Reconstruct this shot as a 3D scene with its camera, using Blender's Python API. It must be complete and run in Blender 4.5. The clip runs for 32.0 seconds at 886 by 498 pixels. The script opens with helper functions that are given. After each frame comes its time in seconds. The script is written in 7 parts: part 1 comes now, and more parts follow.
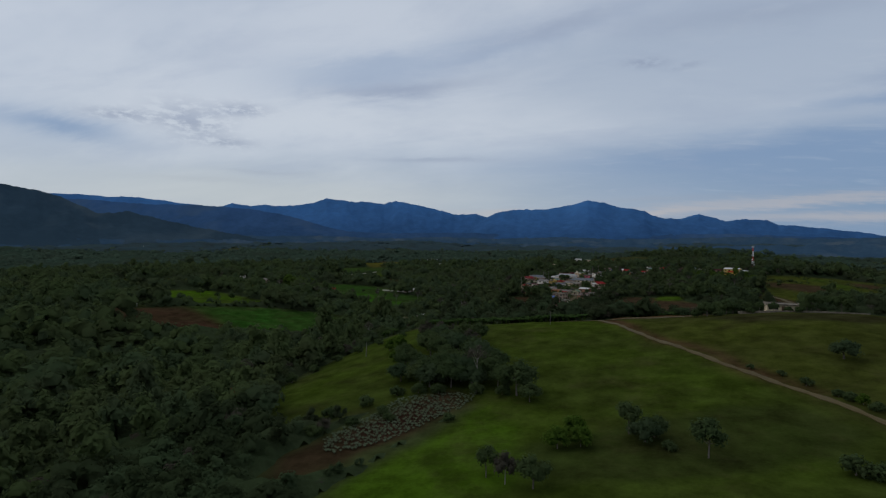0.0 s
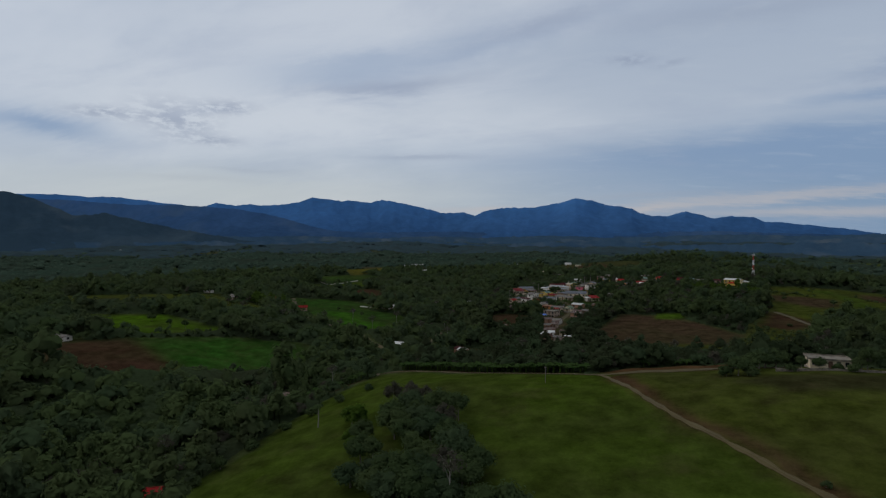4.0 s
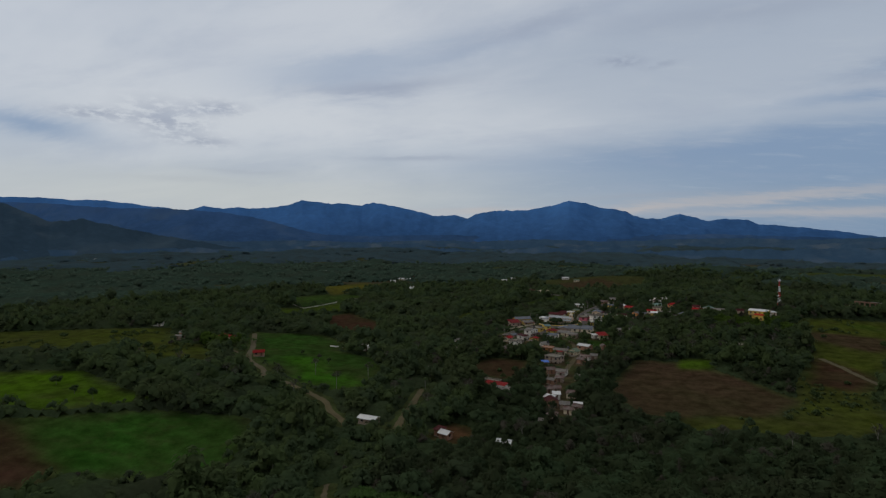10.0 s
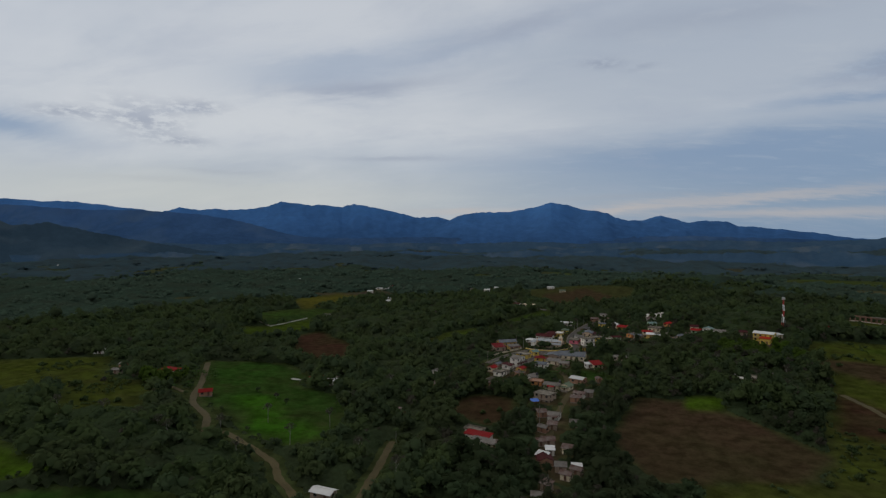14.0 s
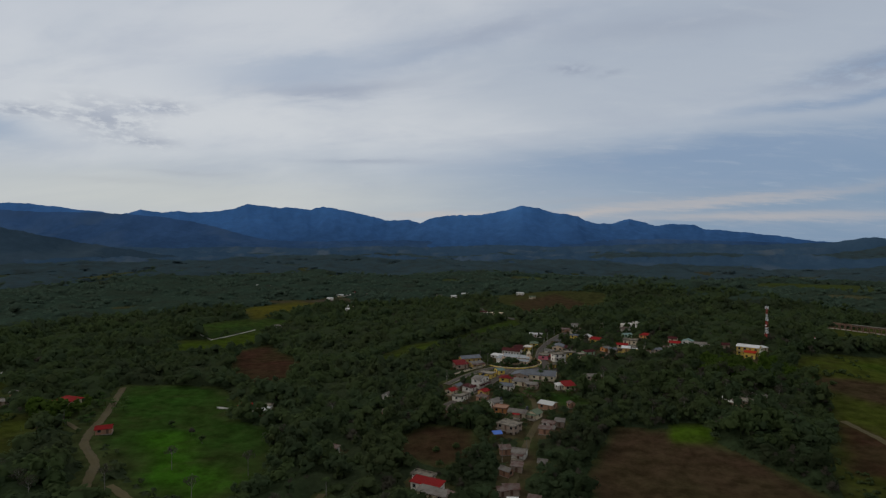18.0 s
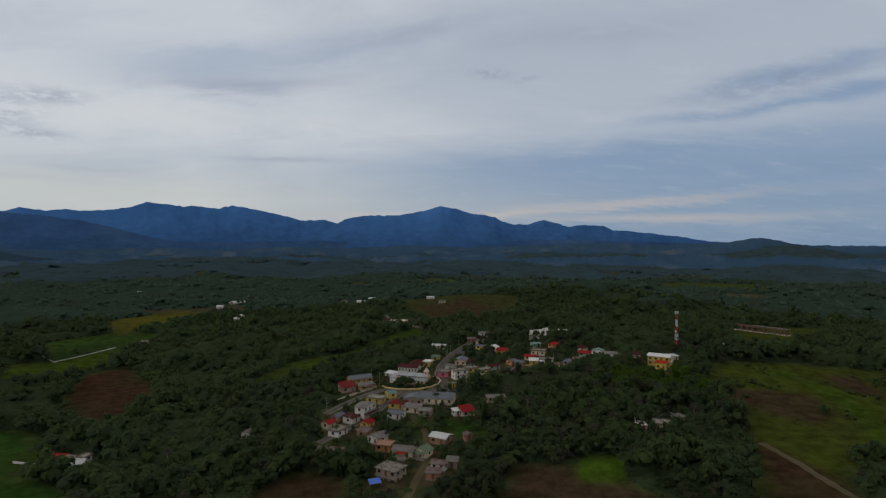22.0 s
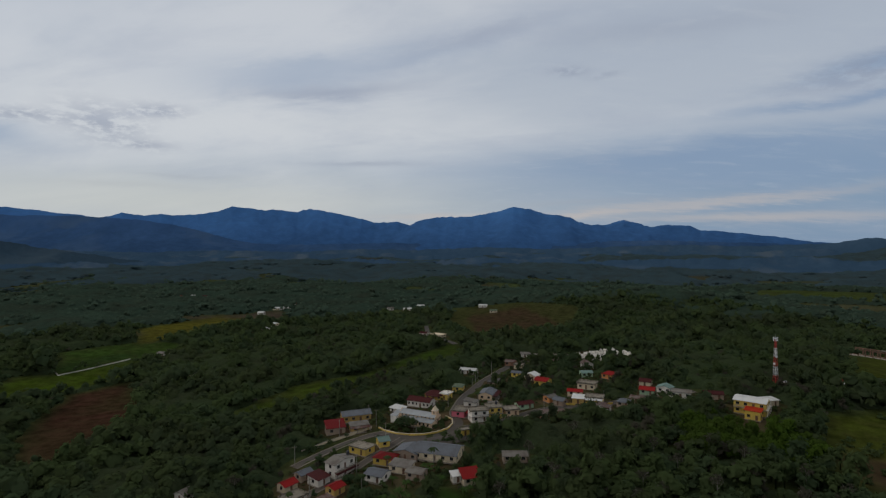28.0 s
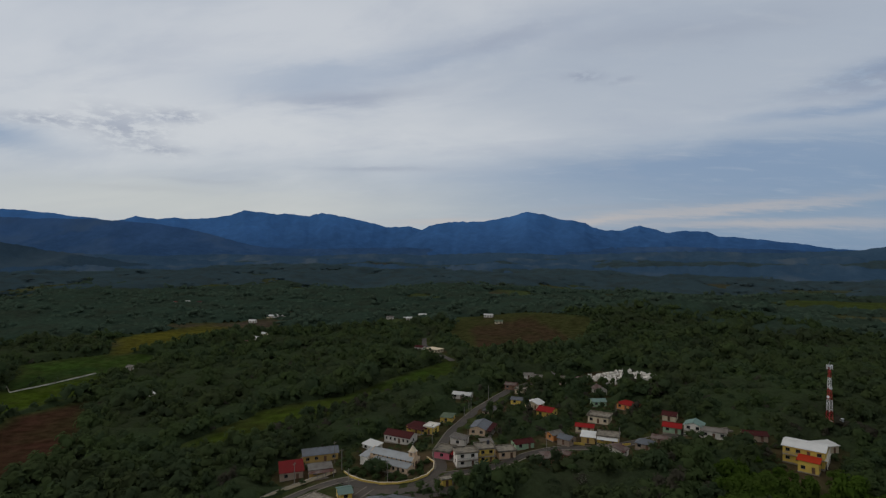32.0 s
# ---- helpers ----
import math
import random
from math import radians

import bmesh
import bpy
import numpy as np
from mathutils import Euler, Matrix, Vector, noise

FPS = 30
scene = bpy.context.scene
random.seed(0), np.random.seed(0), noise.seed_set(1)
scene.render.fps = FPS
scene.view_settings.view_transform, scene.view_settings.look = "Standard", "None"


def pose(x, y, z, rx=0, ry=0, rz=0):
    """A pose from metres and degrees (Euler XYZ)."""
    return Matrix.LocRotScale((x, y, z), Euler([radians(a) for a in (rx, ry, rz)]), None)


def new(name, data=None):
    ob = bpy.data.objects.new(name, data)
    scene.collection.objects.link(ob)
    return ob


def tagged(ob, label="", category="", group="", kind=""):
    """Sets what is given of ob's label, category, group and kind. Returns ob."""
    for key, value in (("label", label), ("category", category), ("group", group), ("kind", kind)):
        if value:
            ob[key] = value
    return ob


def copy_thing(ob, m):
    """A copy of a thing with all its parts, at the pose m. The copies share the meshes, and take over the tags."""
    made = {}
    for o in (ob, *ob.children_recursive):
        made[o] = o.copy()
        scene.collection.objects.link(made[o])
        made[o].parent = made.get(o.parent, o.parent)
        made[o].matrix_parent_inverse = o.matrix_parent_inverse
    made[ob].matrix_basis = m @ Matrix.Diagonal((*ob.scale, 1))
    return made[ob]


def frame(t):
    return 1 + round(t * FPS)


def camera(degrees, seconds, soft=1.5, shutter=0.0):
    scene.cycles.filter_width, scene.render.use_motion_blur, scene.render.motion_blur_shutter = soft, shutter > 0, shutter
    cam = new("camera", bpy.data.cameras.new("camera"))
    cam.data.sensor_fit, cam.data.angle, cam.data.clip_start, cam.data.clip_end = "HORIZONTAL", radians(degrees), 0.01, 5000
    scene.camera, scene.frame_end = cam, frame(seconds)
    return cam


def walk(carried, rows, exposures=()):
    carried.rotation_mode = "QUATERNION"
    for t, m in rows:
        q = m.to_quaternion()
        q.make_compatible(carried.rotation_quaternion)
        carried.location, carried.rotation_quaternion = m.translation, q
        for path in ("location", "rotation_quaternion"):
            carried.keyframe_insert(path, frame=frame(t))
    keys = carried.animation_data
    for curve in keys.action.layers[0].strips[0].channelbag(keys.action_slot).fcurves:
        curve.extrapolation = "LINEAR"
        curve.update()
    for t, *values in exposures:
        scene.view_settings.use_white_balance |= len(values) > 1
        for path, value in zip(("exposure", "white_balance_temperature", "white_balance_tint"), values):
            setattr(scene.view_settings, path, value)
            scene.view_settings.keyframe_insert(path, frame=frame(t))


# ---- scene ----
cam = camera(78.5, 32.0, soft=1.3)
PATH = [  # seconds, x, y, z, yaw, pitch, roll
    (0.0, 0.00, -0.00, 24.02, 15.16, -0.86, -0.60),
    (0.5, -0.52, 4.31, 25.13, 14.98, -0.95, -0.58),
    (1.0, -1.04, 8.62, 26.28, 14.79, -0.97, -0.47),
    (1.5, -1.56, 12.93, 27.53, 14.79, -1.05, -0.54),
    (2.0, -2.08, 17.22, 28.93, 14.46, -1.07, -0.44),
    (2.5, -2.61, 21.50, 30.49, 14.32, -1.07, -0.42),
    (3.0, -3.15, 25.79, 32.20, 14.26, -1.08, -0.40),
    (3.5, -3.70, 30.13, 34.00, 14.07, -1.11, -0.28),
    (5.5, -6.10, 48.50, 41.30, 13.70, -1.14, -0.22),
    (6.0, -6.76, 53.49, 42.92, 13.59, -1.14, -0.23),
    (6.5, -7.46, 58.69, 44.39, 13.51, -1.09, -0.25),
    (7.0, -8.20, 64.06, 45.75, 13.49, -1.06, -0.19),
    (7.5, -8.96, 69.55, 47.05, 13.36, -1.07, -0.19),
    (8.0, -9.76, 75.09, 48.36, 13.33, -1.07, -0.18),
    (8.5, -10.58, 80.63, 49.74, 13.20, -1.03, -0.13),
    (9.0, -11.43, 86.13, 51.24, 13.16, -1.03, -0.12),
    (9.5, -12.31, 91.53, 52.89, 13.14, -1.04, -0.12),
    (10.0, -13.19, 96.84, 54.67, 13.14, -1.02, -0.07),
    (10.5, -14.08, 102.09, 56.51, 13.14, -1.02, -0.07),
    (11.0, -14.94, 107.27, 58.34, 12.93, -1.03, -0.06),
    (11.5, -15.77, 112.41, 60.10, 12.14, -1.04, -0.03),
    (12.0, -16.55, 117.52, 61.73, 11.73, -1.00, -0.12),
    (12.5, -17.26, 122.62, 63.17, 11.54, -1.01, -0.11),
    (13.0, -17.90, 127.71, 64.35, 11.37, -1.01, -0.11),
    (13.5, -18.44, 132.83, 65.24, 11.33, -0.99, -0.03),
    (15.5, -19.25, 153.61, 66.66, 11.11, -0.85, -0.02),
    (16.0, -19.00, 158.93, 66.76, 11.00, -0.83, -0.10),
    (16.5, -18.54, 164.31, 66.84, 10.11, -0.76, 0.04),
    (17.0, -17.87, 169.77, 66.93, 9.03, -0.73, 0.01),
    (17.5, -16.99, 175.32, 67.03, 8.63, -0.64, 0.04),
    (18.0, -15.92, 180.95, 67.15, 8.34, -0.64, 0.06),
    (18.5, -14.68, 186.68, 67.29, 8.22, -0.61, 0.14),
    (19.0, -13.26, 192.52, 67.45, 8.17, -0.57, 0.16),
    (19.5, -11.68, 198.47, 67.64, 8.14, -0.57, 0.17),
    (20.0, -9.97, 204.50, 67.83, 8.06, -0.57, 0.18),
    (20.5, -8.15, 210.58, 67.99, 7.95, -0.57, 0.19),
    (21.0, -6.23, 216.68, 68.10, 6.66, -0.57, 0.27),
    (21.5, -4.24, 222.76, 68.14, 1.65, -0.60, 0.16),
    (22.0, -2.13, 228.80, 68.14, -0.03, -0.60, 0.15),
    (22.5, 0.13, 234.75, 68.14, -0.65, -0.62, 0.06),
    (23.0, 2.59, 240.58, 68.17, -0.33, -0.62, 0.03),
    (23.5, 5.26, 246.26, 68.27, -0.37, -0.65, 0.09),
    (24.0, 8.10, 251.84, 68.43, -0.03, -0.61, 0.11),
    (24.5, 10.99, 257.36, 68.62, 0.53, -0.60, 0.13),
    (25.0, 13.87, 262.86, 68.83, 0.42, -0.59, 0.21),
    (25.5, 16.64, 268.40, 69.03, 2.13, -0.56, 0.26),
    (26.0, 19.22, 274.02, 69.21, 3.85, -0.51, 0.27),
    (26.5, 21.53, 279.75, 69.35, 5.42, -0.49, 0.27),
    (28.5, 28.25, 303.19, 69.60, 8.35, -0.39, 0.22),
    (29.0, 29.37, 308.97, 69.63, 8.43, -0.34, 0.08),
    (29.5, 30.29, 314.66, 69.65, 8.41, -0.25, 0.08),
    (30.0, 31.04, 320.26, 69.67, 8.39, -0.16, 0.08),
    (30.5, 31.66, 325.79, 69.69, 9.11, -0.07, 0.04),
    (31.0, 32.19, 331.26, 69.71, 9.13, -0.04, 0.08),
    (31.5, 32.64, 336.69, 69.73, 9.57, 0.09, 0.05),
    (32.0, 33.07, 342.11, 69.75, 9.51, 0.12, 0.00),
]
walk(cam, [(t, pose(x, y, z, 90 + p, r, w)) for t, x, y, z, w, p, r in PATH],
     exposures=[(0.0, 0.0, 6200, 10), (6.0, 0.0, 6350, 10), (13.0, 0.0, 6600, 10), (17.0, 0.04, 6650, 10), (32.0, 0.02, 6650, 10)])

# ---------------------------------------------------------------- sky and sun
def math_node(nt, op, a, b=None, c=None, clamp=False):
    n = nt.nodes.new("ShaderNodeMath")
    n.operation, n.use_clamp = op, clamp
    for i, v in enumerate((a, b, c)):
        if v is None:
            continue
        if isinstance(v, (int, float)):
            n.inputs[i].default_value = v
        else:
            nt.links.new(v, n.inputs[i])
    return n.outputs[0]


def mix_rgb(nt, fac, a, b, blend="MIX"):
    n = nt.nodes.new("ShaderNodeMix")
    n.data_type, n.blend_type = "RGBA", blend
    for i, v in ((0, fac), (6, a), (7, b)):
        if isinstance(v, (int, float)):
            n.inputs[i].default_value = v
        elif isinstance(v, tuple):
            n.inputs[i].default_value = (*v[:3], 1)
        else:
            nt.links.new(v, n.inputs[i])
    return n.outputs[2]


SUN_ELEVATION, SUN_AZIMUTH = 38.0, -85.0   # degrees; azimuth clockwise from +y


def make_sky():
    world = bpy.data.worlds.new("overcast_sky")
    scene.world = world
    world.use_nodes = True
    nt = world.node_tree
    nt.nodes.clear()
    link = nt.links.new
    out = nt.nodes.new("ShaderNodeOutputWorld")
    tc = nt.nodes.new("ShaderNodeTexCoord")
    sep = nt.nodes.new("ShaderNodeSeparateXYZ")
    link(tc.outputs["Generated"], sep.inputs[0])
    dx, dy, dz = sep.outputs
    az = math_node(nt, "MULTIPLY", math_node(nt, "ARCTAN2", dx, dy), 57.2958)     # degrees to the right of +y
    el = math_node(nt, "MULTIPLY", math_node(nt, "ARCSINE", dz), 57.2958)
    # cloud deck seen in perspective
    down = math_node(nt, "ADD", math_node(nt, "MAXIMUM", dz, 0.0), 0.24)
    comb = nt.nodes.new("ShaderNodeCombineXYZ")
    link(math_node(nt, "DIVIDE", dx, down), comb.inputs[0])
    link(math_node(nt, "DIVIDE", dy, down), comb.inputs[1])

    def noise_tex(scale, detail, rough, stretch, turn, seed):
        mp = nt.nodes.new("ShaderNodeMapping")
        mp.inputs["Rotation"].default_value = (0, 0, radians(turn))
        mp.inputs["Scale"].default_value = stretch
        mp.inputs["Location"].default_value = (seed, seed * 0.7, 0)
        link(comb.outputs[0], mp.inputs[0])
        n = nt.nodes.new("ShaderNodeTexNoise")
        n.inputs["Scale"].default_value, n.inputs["Detail"].default_value = scale, detail
        n.inputs["Roughness"].default_value = rough
        n.inputs["Distortion"].default_value = 0.35
        link(mp.outputs[0], n.inputs["Vector"])
        return n.outputs[0]

    broad = noise_tex(0.8, 5, 0.55, (0.75, 1.25, 1), 16, 3.1)
    fine = noise_tex(2.6, 8, 0.62, (0.7, 1.35, 1), -14, 8.4)
    wisp = noise_tex(7.0, 9, 0.66, (0.55, 1.5, 1), 10, 1.7)
    wob = math_node(nt, "SUBTRACT", fine, 0.5)
    wob2 = math_node(nt, "SUBTRACT", broad, 0.5)
    wob3 = math_node(nt, "SUBTRACT", wisp, 0.5)

    def streak(a0, e0, la, le, slope, wobble=4.0, amount=1.0):
        """A soft long cloud: centre, half lengths and slope, all in degrees."""
        da = math_node(nt, "SUBTRACT", az, a0)
        de = math_node(nt, "SUBTRACT", math_node(nt, "SUBTRACT", el, e0), math_node(nt, "MULTIPLY", da, slope))
        de = math_node(nt, "ADD", de, math_node(nt, "MULTIPLY", wob, wobble))
        de = math_node(nt, "ADD", de, math_node(nt, "MULTIPLY", wob3, wobble * 0.7))
        da = math_node(nt, "ADD", da, math_node(nt, "MULTIPLY", wob2, wobble * 3))
        q = math_node(nt, "ADD", math_node(nt, "POWER", math_node(nt, "ABSOLUTE", math_node(nt, "DIVIDE", da, la)), 2.0),
                      math_node(nt, "POWER", math_node(nt, "ABSOLUTE", math_node(nt, "DIVIDE", de, le)), 2.0))
        return math_node(nt, "MULTIPLY", math_node(nt, "EXPONENT", math_node(nt, "MULTIPLY", q, -1.0)), amount)

    def total(parts):
        s = parts[0]
        for p in parts[1:]:
            s = math_node(nt, "ADD", s, p)
        return math_node(nt, "MINIMUM", s, 1.0)

    def between(v, lo, hi):
        n = nt.nodes.new("ShaderNodeMapRange")
        n.interpolation_type = "SMOOTHSTEP"
        n.inputs[1].default_value, n.inputs[2].default_value = lo, hi
        link(v, n.inputs[0])
        return n.outputs[0]

    # broken cloudlets: noise laid out in bearing and height
    comb2 = nt.nodes.new("ShaderNodeCombineXYZ")
    link(math_node(nt, "MULTIPLY", az, 0.6), comb2.inputs[0])
    link(math_node(nt, "MULTIPLY", el, 1.5), comb2.inputs[1])
    nb = nt.nodes.new("ShaderNodeTexNoise")
    nb.inputs["Scale"].default_value, nb.inputs["Detail"].default_value, nb.inputs["Roughness"].default_value = 1.1, 7, 0.62
    link(comb2.outputs[0], nb.inputs["Vector"])
    shreds = nb.outputs[0]

    # the deck: pale grey overhead, brighter towards the left and in a band low down, clear blue low on the right
    cloud = mix_rgb(nt, between(broad, 0.36, 0.64), (0.405, 0.465, 0.555), (0.57, 0.61, 0.668))
    right = between(az, -32.0, 22.0)
    light = math_node(nt, "MULTIPLY", math_node(nt, "SUBTRACT", 1.0, math_node(nt, "MULTIPLY", right, 0.75)), streak(-20, 11.5, 70, 4.5, 0.02, 3))
    cloud = mix_rgb(nt, math_node(nt, "MULTIPLY", light, 0.55), cloud, (0.64, 0.67, 0.70))
    lower = between(el, 12.5, 6.0)
    cloud = mix_rgb(nt, math_node(nt, "MULTIPLY", lower, math_node(nt, "MULTIPLY_ADD", right, 0.80, 0.10)), cloud, (0.168, 0.272, 0.42))
    blue = total([streak(-12, 19.4, 15, 1.6, 0.22, 4, 0.34), streak(-23, 16.6, 10, 2.0, 0.05, 4, 0.28), streak(17, 8.2, 21, 1.6, 0.03, 3, 0.85),
                  streak(26, 6.0, 18, 1.3, 0.0, 3, 0.7), streak(-50.5, 9.4, 5, 1.0, -0.08, 2.5, 0.8), streak(-3, 5.2, 10, 0.8, 0.03, 2.5, 0.4),
                  streak(32, 14.6, 8, 0.8, 0.1, 2.6, 0.8), streak(27, 12.0, 8, 0.5, 0.03, 2.2, 0.75), streak(37, 12.7, 6, 0.8, 0.0, 2.0, 0.7),
                  streak(60, 10.0, 22, 4.0, 0.0, 4, 0.5), streak(-70, 12.0, 12, 4.0, 0.0, 4, 0.5)])
    cloud = mix_rgb(nt, blue, cloud, (0.215, 0.31, 0.465))
    grey = total([streak(-19, 15.6, 7.5, 0.7, 0.1, 2.2, 0.6), streak(-3, 21.6, 6, 0.8, 0.2, 3, 0.4), streak(14, 20.2, 12, 1.2, -0.05, 3, 0.35),
                  streak(-16, 8.4, 6, 0.3, 0.02, 1.2, 0.5), streak(-39, 5.6, 5, 0.28, 0.0, 1.0, 0.45), streak(-34, 6.7, 4, 0.25, 0.0, 1.0, 0.4), streak(6, 4.3, 8, 0.35, 0.03, 1.2, 0.45)])
    cloud = mix_rgb(nt, grey, cloud, (0.29, 0.335, 0.435))
    patch = total([streak(-39.8, 11.0, 3.2, 1.5, -0.08, 1.5), streak(-46.0, 10.9, 2.8, 0.55, 0.0, 1.0, 0.95), streak(-35.2, 12.5, 2.6, 0.6, 0.05, 1.0, 0.95),
                   streak(-36.5, 9.3, 2.4, 0.5, 0.0, 1.0, 0.8), streak(4.8, 17.3, 1.7, 0.45, -0.05, 0.6), streak(8.5, 16.6, 1.5, 0.3, 0.1, 0.6, 0.5),
                   streak(31, 14.2, 7, 1.1, 0.08, 1.5, 0.8)])
    patch = math_node(nt, "MULTIPLY", patch, between(shreds, 0.36, 0.56))
    cloud = mix_rgb(nt, math_node(nt, "MULTIPLY", patch, 0.6), cloud, (0.245, 0.285, 0.385))
    # fibres
    cloud = mix_rgb(nt, math_node(nt, "MULTIPLY", between(fine, 0.46, 0.68), 0.22), cloud, (0.33, 0.385, 0.50))
    cloud = mix_rgb(nt, math_node(nt, "MULTIPLY", between(wisp, 0.5, 0.8), 0.16), cloud, (0.60, 0.64, 0.67))
    # bright gap low over the hills on the left, peach on the right
    low = streak(-34, 4.4, 34, 2.7, 0.0, 2.0, 0.72)
    cloud = mix_rgb(nt, low, cloud, (0.55, 0.575, 0.56))
    peach = total([streak(19, 3.9, 12, 0.5, 0.05, 2.4, 0.5), streak(7, 3.0, 6, 0.4, 0.03, 1.6, 0.45), streak(22, 2.4, 12, 0.4, 0.0, 1.2, 0.5), streak(-7, 2.9, 8, 0.35, 0.0, 1.2, 0.5)])
    cloud = mix_rgb(nt, peach, cloud, (0.55, 0.49, 0.46))
    bg = nt.nodes.new("ShaderNodeBackground")
    link(cloud, bg.inputs[0])
    bg.inputs[1].default_value = 1.0
    sky = nt.nodes.new("ShaderNodeTexSky")
    sky.sky_type, sky.sun_disc = "NISHITA", False
    sky.sun_elevation, sky.sun_rotation = radians(SUN_ELEVATION), radians(SUN_AZIMUTH)
    clear = nt.nodes.new("ShaderNodeBackground")
    link(sky.outputs[0], clear.inputs[0])
    clear.inputs[1].default_value = 0.06
    mix = nt.nodes.new("ShaderNodeMixShader")
    mix.inputs[0].default_value = 0.9
    link(clear.outputs[0], mix.inputs[1])
    link(bg.outputs[0], mix.inputs[2])
    link(mix.outputs[0], out.inputs[0])


make_sky()
sun = new("sun", bpy.data.lights.new("sun", "SUN"))
sun.data.energy, sun.data.angle, sun.data.color = 0.7, radians(70), (1.0, 0.95, 0.88)
sun.rotation_euler = (radians(90 - SUN_ELEVATION), 0, radians(180 - SUN_AZIMUTH))

# ---------------------------------------------------------------- materials
def material(name, rough=0.85, metal=0.0, spec=0.3):
    m = bpy.data.materials.new(name)
    m.use_nodes = True
    b = m.node_tree.nodes["Principled BSDF"]
    b.inputs["Roughness"].default_value, b.inputs["Metallic"].default_value = rough, metal
    b.inputs["Specular IOR Level"].default_value = spec
    return m, m.node_tree, b


def tex_noise(nt, scale, detail=4, rough=0.6, coords="Object", stretch=(1, 1, 1)):
    tc = nt.nodes.new("ShaderNodeTexCoord")
    mp = nt.nodes.new("ShaderNodeMapping")
    mp.inputs["Scale"].default_value = stretch
    nt.links.new(tc.outputs[coords], mp.inputs[0])
    n = nt.nodes.new("ShaderNodeTexNoise")
    n.inputs["Scale"].default_value, n.inputs["Detail"].default_value, n.inputs["Roughness"].default_value = scale, detail, rough
    nt.links.new(mp.outputs[0], n.inputs["Vector"])
    return n.outputs[0]


def ramp_of(nt, value, lo, hi):
    n = nt.nodes.new("ShaderNodeMapRange")
    n.inputs[1].default_value, n.inputs[2].default_value = lo, hi
    nt.links.new(value, n.inputs[0])
    return n.outputs[0]


def bump(nt, b, height, strength, dist):
    n = nt.nodes.new("ShaderNodeBump")
    n.inputs["Strength"].default_value, n.inputs["Distance"].default_value = strength, dist
    nt.links.new(height, n.inputs["Height"])
    nt.links.new(n.outputs[0], b.inputs["Normal"])


def worn(name, color, dirt, rough=0.8, scale=0.8, amount=0.5, metal=0.0, stripes=None, spec=0.3):
    """A weathered surface: broad stains and fine grain, with sheet ribs where stripes gives their spacing."""
    m, nt, b = material(name, rough, metal, spec)
    big = ramp_of(nt, tex_noise(nt, scale * 0.35, 5, 0.65), 0.42, 0.72)
    small = ramp_of(nt, tex_noise(nt, scale * 5, 4, 0.7), 0.35, 0.75)
    fac = math_node(nt, "MULTIPLY", math_node(nt, "ADD", math_node(nt, "MULTIPLY", big, 0.7), math_node(nt, "MULTIPLY", small, 0.35)), amount, clamp=True)
    oi = nt.nodes.new("ShaderNodeObjectInfo")
    c = mix_rgb(nt, fac, color, dirt)
    hsv = nt.nodes.new("ShaderNodeHueSaturation")
    nt.links.new(c, hsv.inputs["Color"])
    nt.links.new(math_node(nt, "MULTIPLY_ADD", oi.outputs["Random"], 0.3, 0.85), hsv.inputs["Value"])
    nt.links.new(hsv.outputs[0], b.inputs["Base Color"])
    if stripes:
        tc = nt.nodes.new("ShaderNodeTexCoord")
        w = nt.nodes.new("ShaderNodeTexWave")
        w.inputs["Scale"].default_value, w.inputs["Distortion"].default_value = 0.314 / stripes, 0.0
        nt.links.new(tc.outputs["Object"], w.inputs["Vector"])
        bump(nt, b, w.outputs[1], 0.7, 0.04)
    else:
        bump(nt, b, small, 0.25, 0.02)
    return m


def foliage(name, a, b_, c, grain=0.0):
    """Leaves: colour varies from tree to tree (tint) and from clump to clump."""
    m, nt, b = material(name, 0.8, 0, 0.04)
    at = nt.nodes.new("ShaderNodeAttribute")
    at.attribute_name = "tint"
    oi = nt.nodes.new("ShaderNodeObjectInfo")
    geo = nt.nodes.new("ShaderNodeNewGeometry")
    r = math_node(nt, "PINGPONG", math_node(nt, "ADD", at.outputs["Fac"], oi.outputs["Random"]), 1.0)
    base = mix_rgb(nt, r, a, b_)
    base = mix_rgb(nt, math_node(nt, "MULTIPLY", geo.outputs["Random Per Island"], 0.45), base, c)
    n = ramp_of(nt, tex_noise(nt, 0.022, 4, 0.65), 0.44, 0.66)
    base = mix_rgb(nt, math_node(nt, "MULTIPLY", n, 0.4), base, (0.045, 0.041, 0.026))
    if grain:       # sprays of leaves on the closed canopy
        spray = tex_noise(nt, grain, 5, 0.7)
        hsv = nt.nodes.new("ShaderNodeHueSaturation")
        nt.links.new(base, hsv.inputs["Color"])
        nt.links.new(math_node(nt, "MULTIPLY_ADD", spray, 1.3, 0.35), hsv.inputs["Value"])
        base = hsv.outputs[0]
    soft = nt.nodes.new("ShaderNodeBsdfTranslucent")
    hard = nt.nodes.new("ShaderNodeBsdfDiffuse")
    mix = nt.nodes.new("ShaderNodeMixShader")
    mix.inputs[0].default_value = 0.45
    nt.links.new(base, soft.inputs[0]), nt.links.new(base, hard.inputs[0])
    if grain:
        bump(nt, hard, spray, 0.6, 1.2)
    nt.links.new(hard.outputs[0], mix.inputs[1]), nt.links.new(soft.outputs[0], mix.inputs[2])
    nt.links.new(mix.outputs[0], nt.nodes["Material Output"].inputs[0])
    nt.nodes.remove(b)
    return m


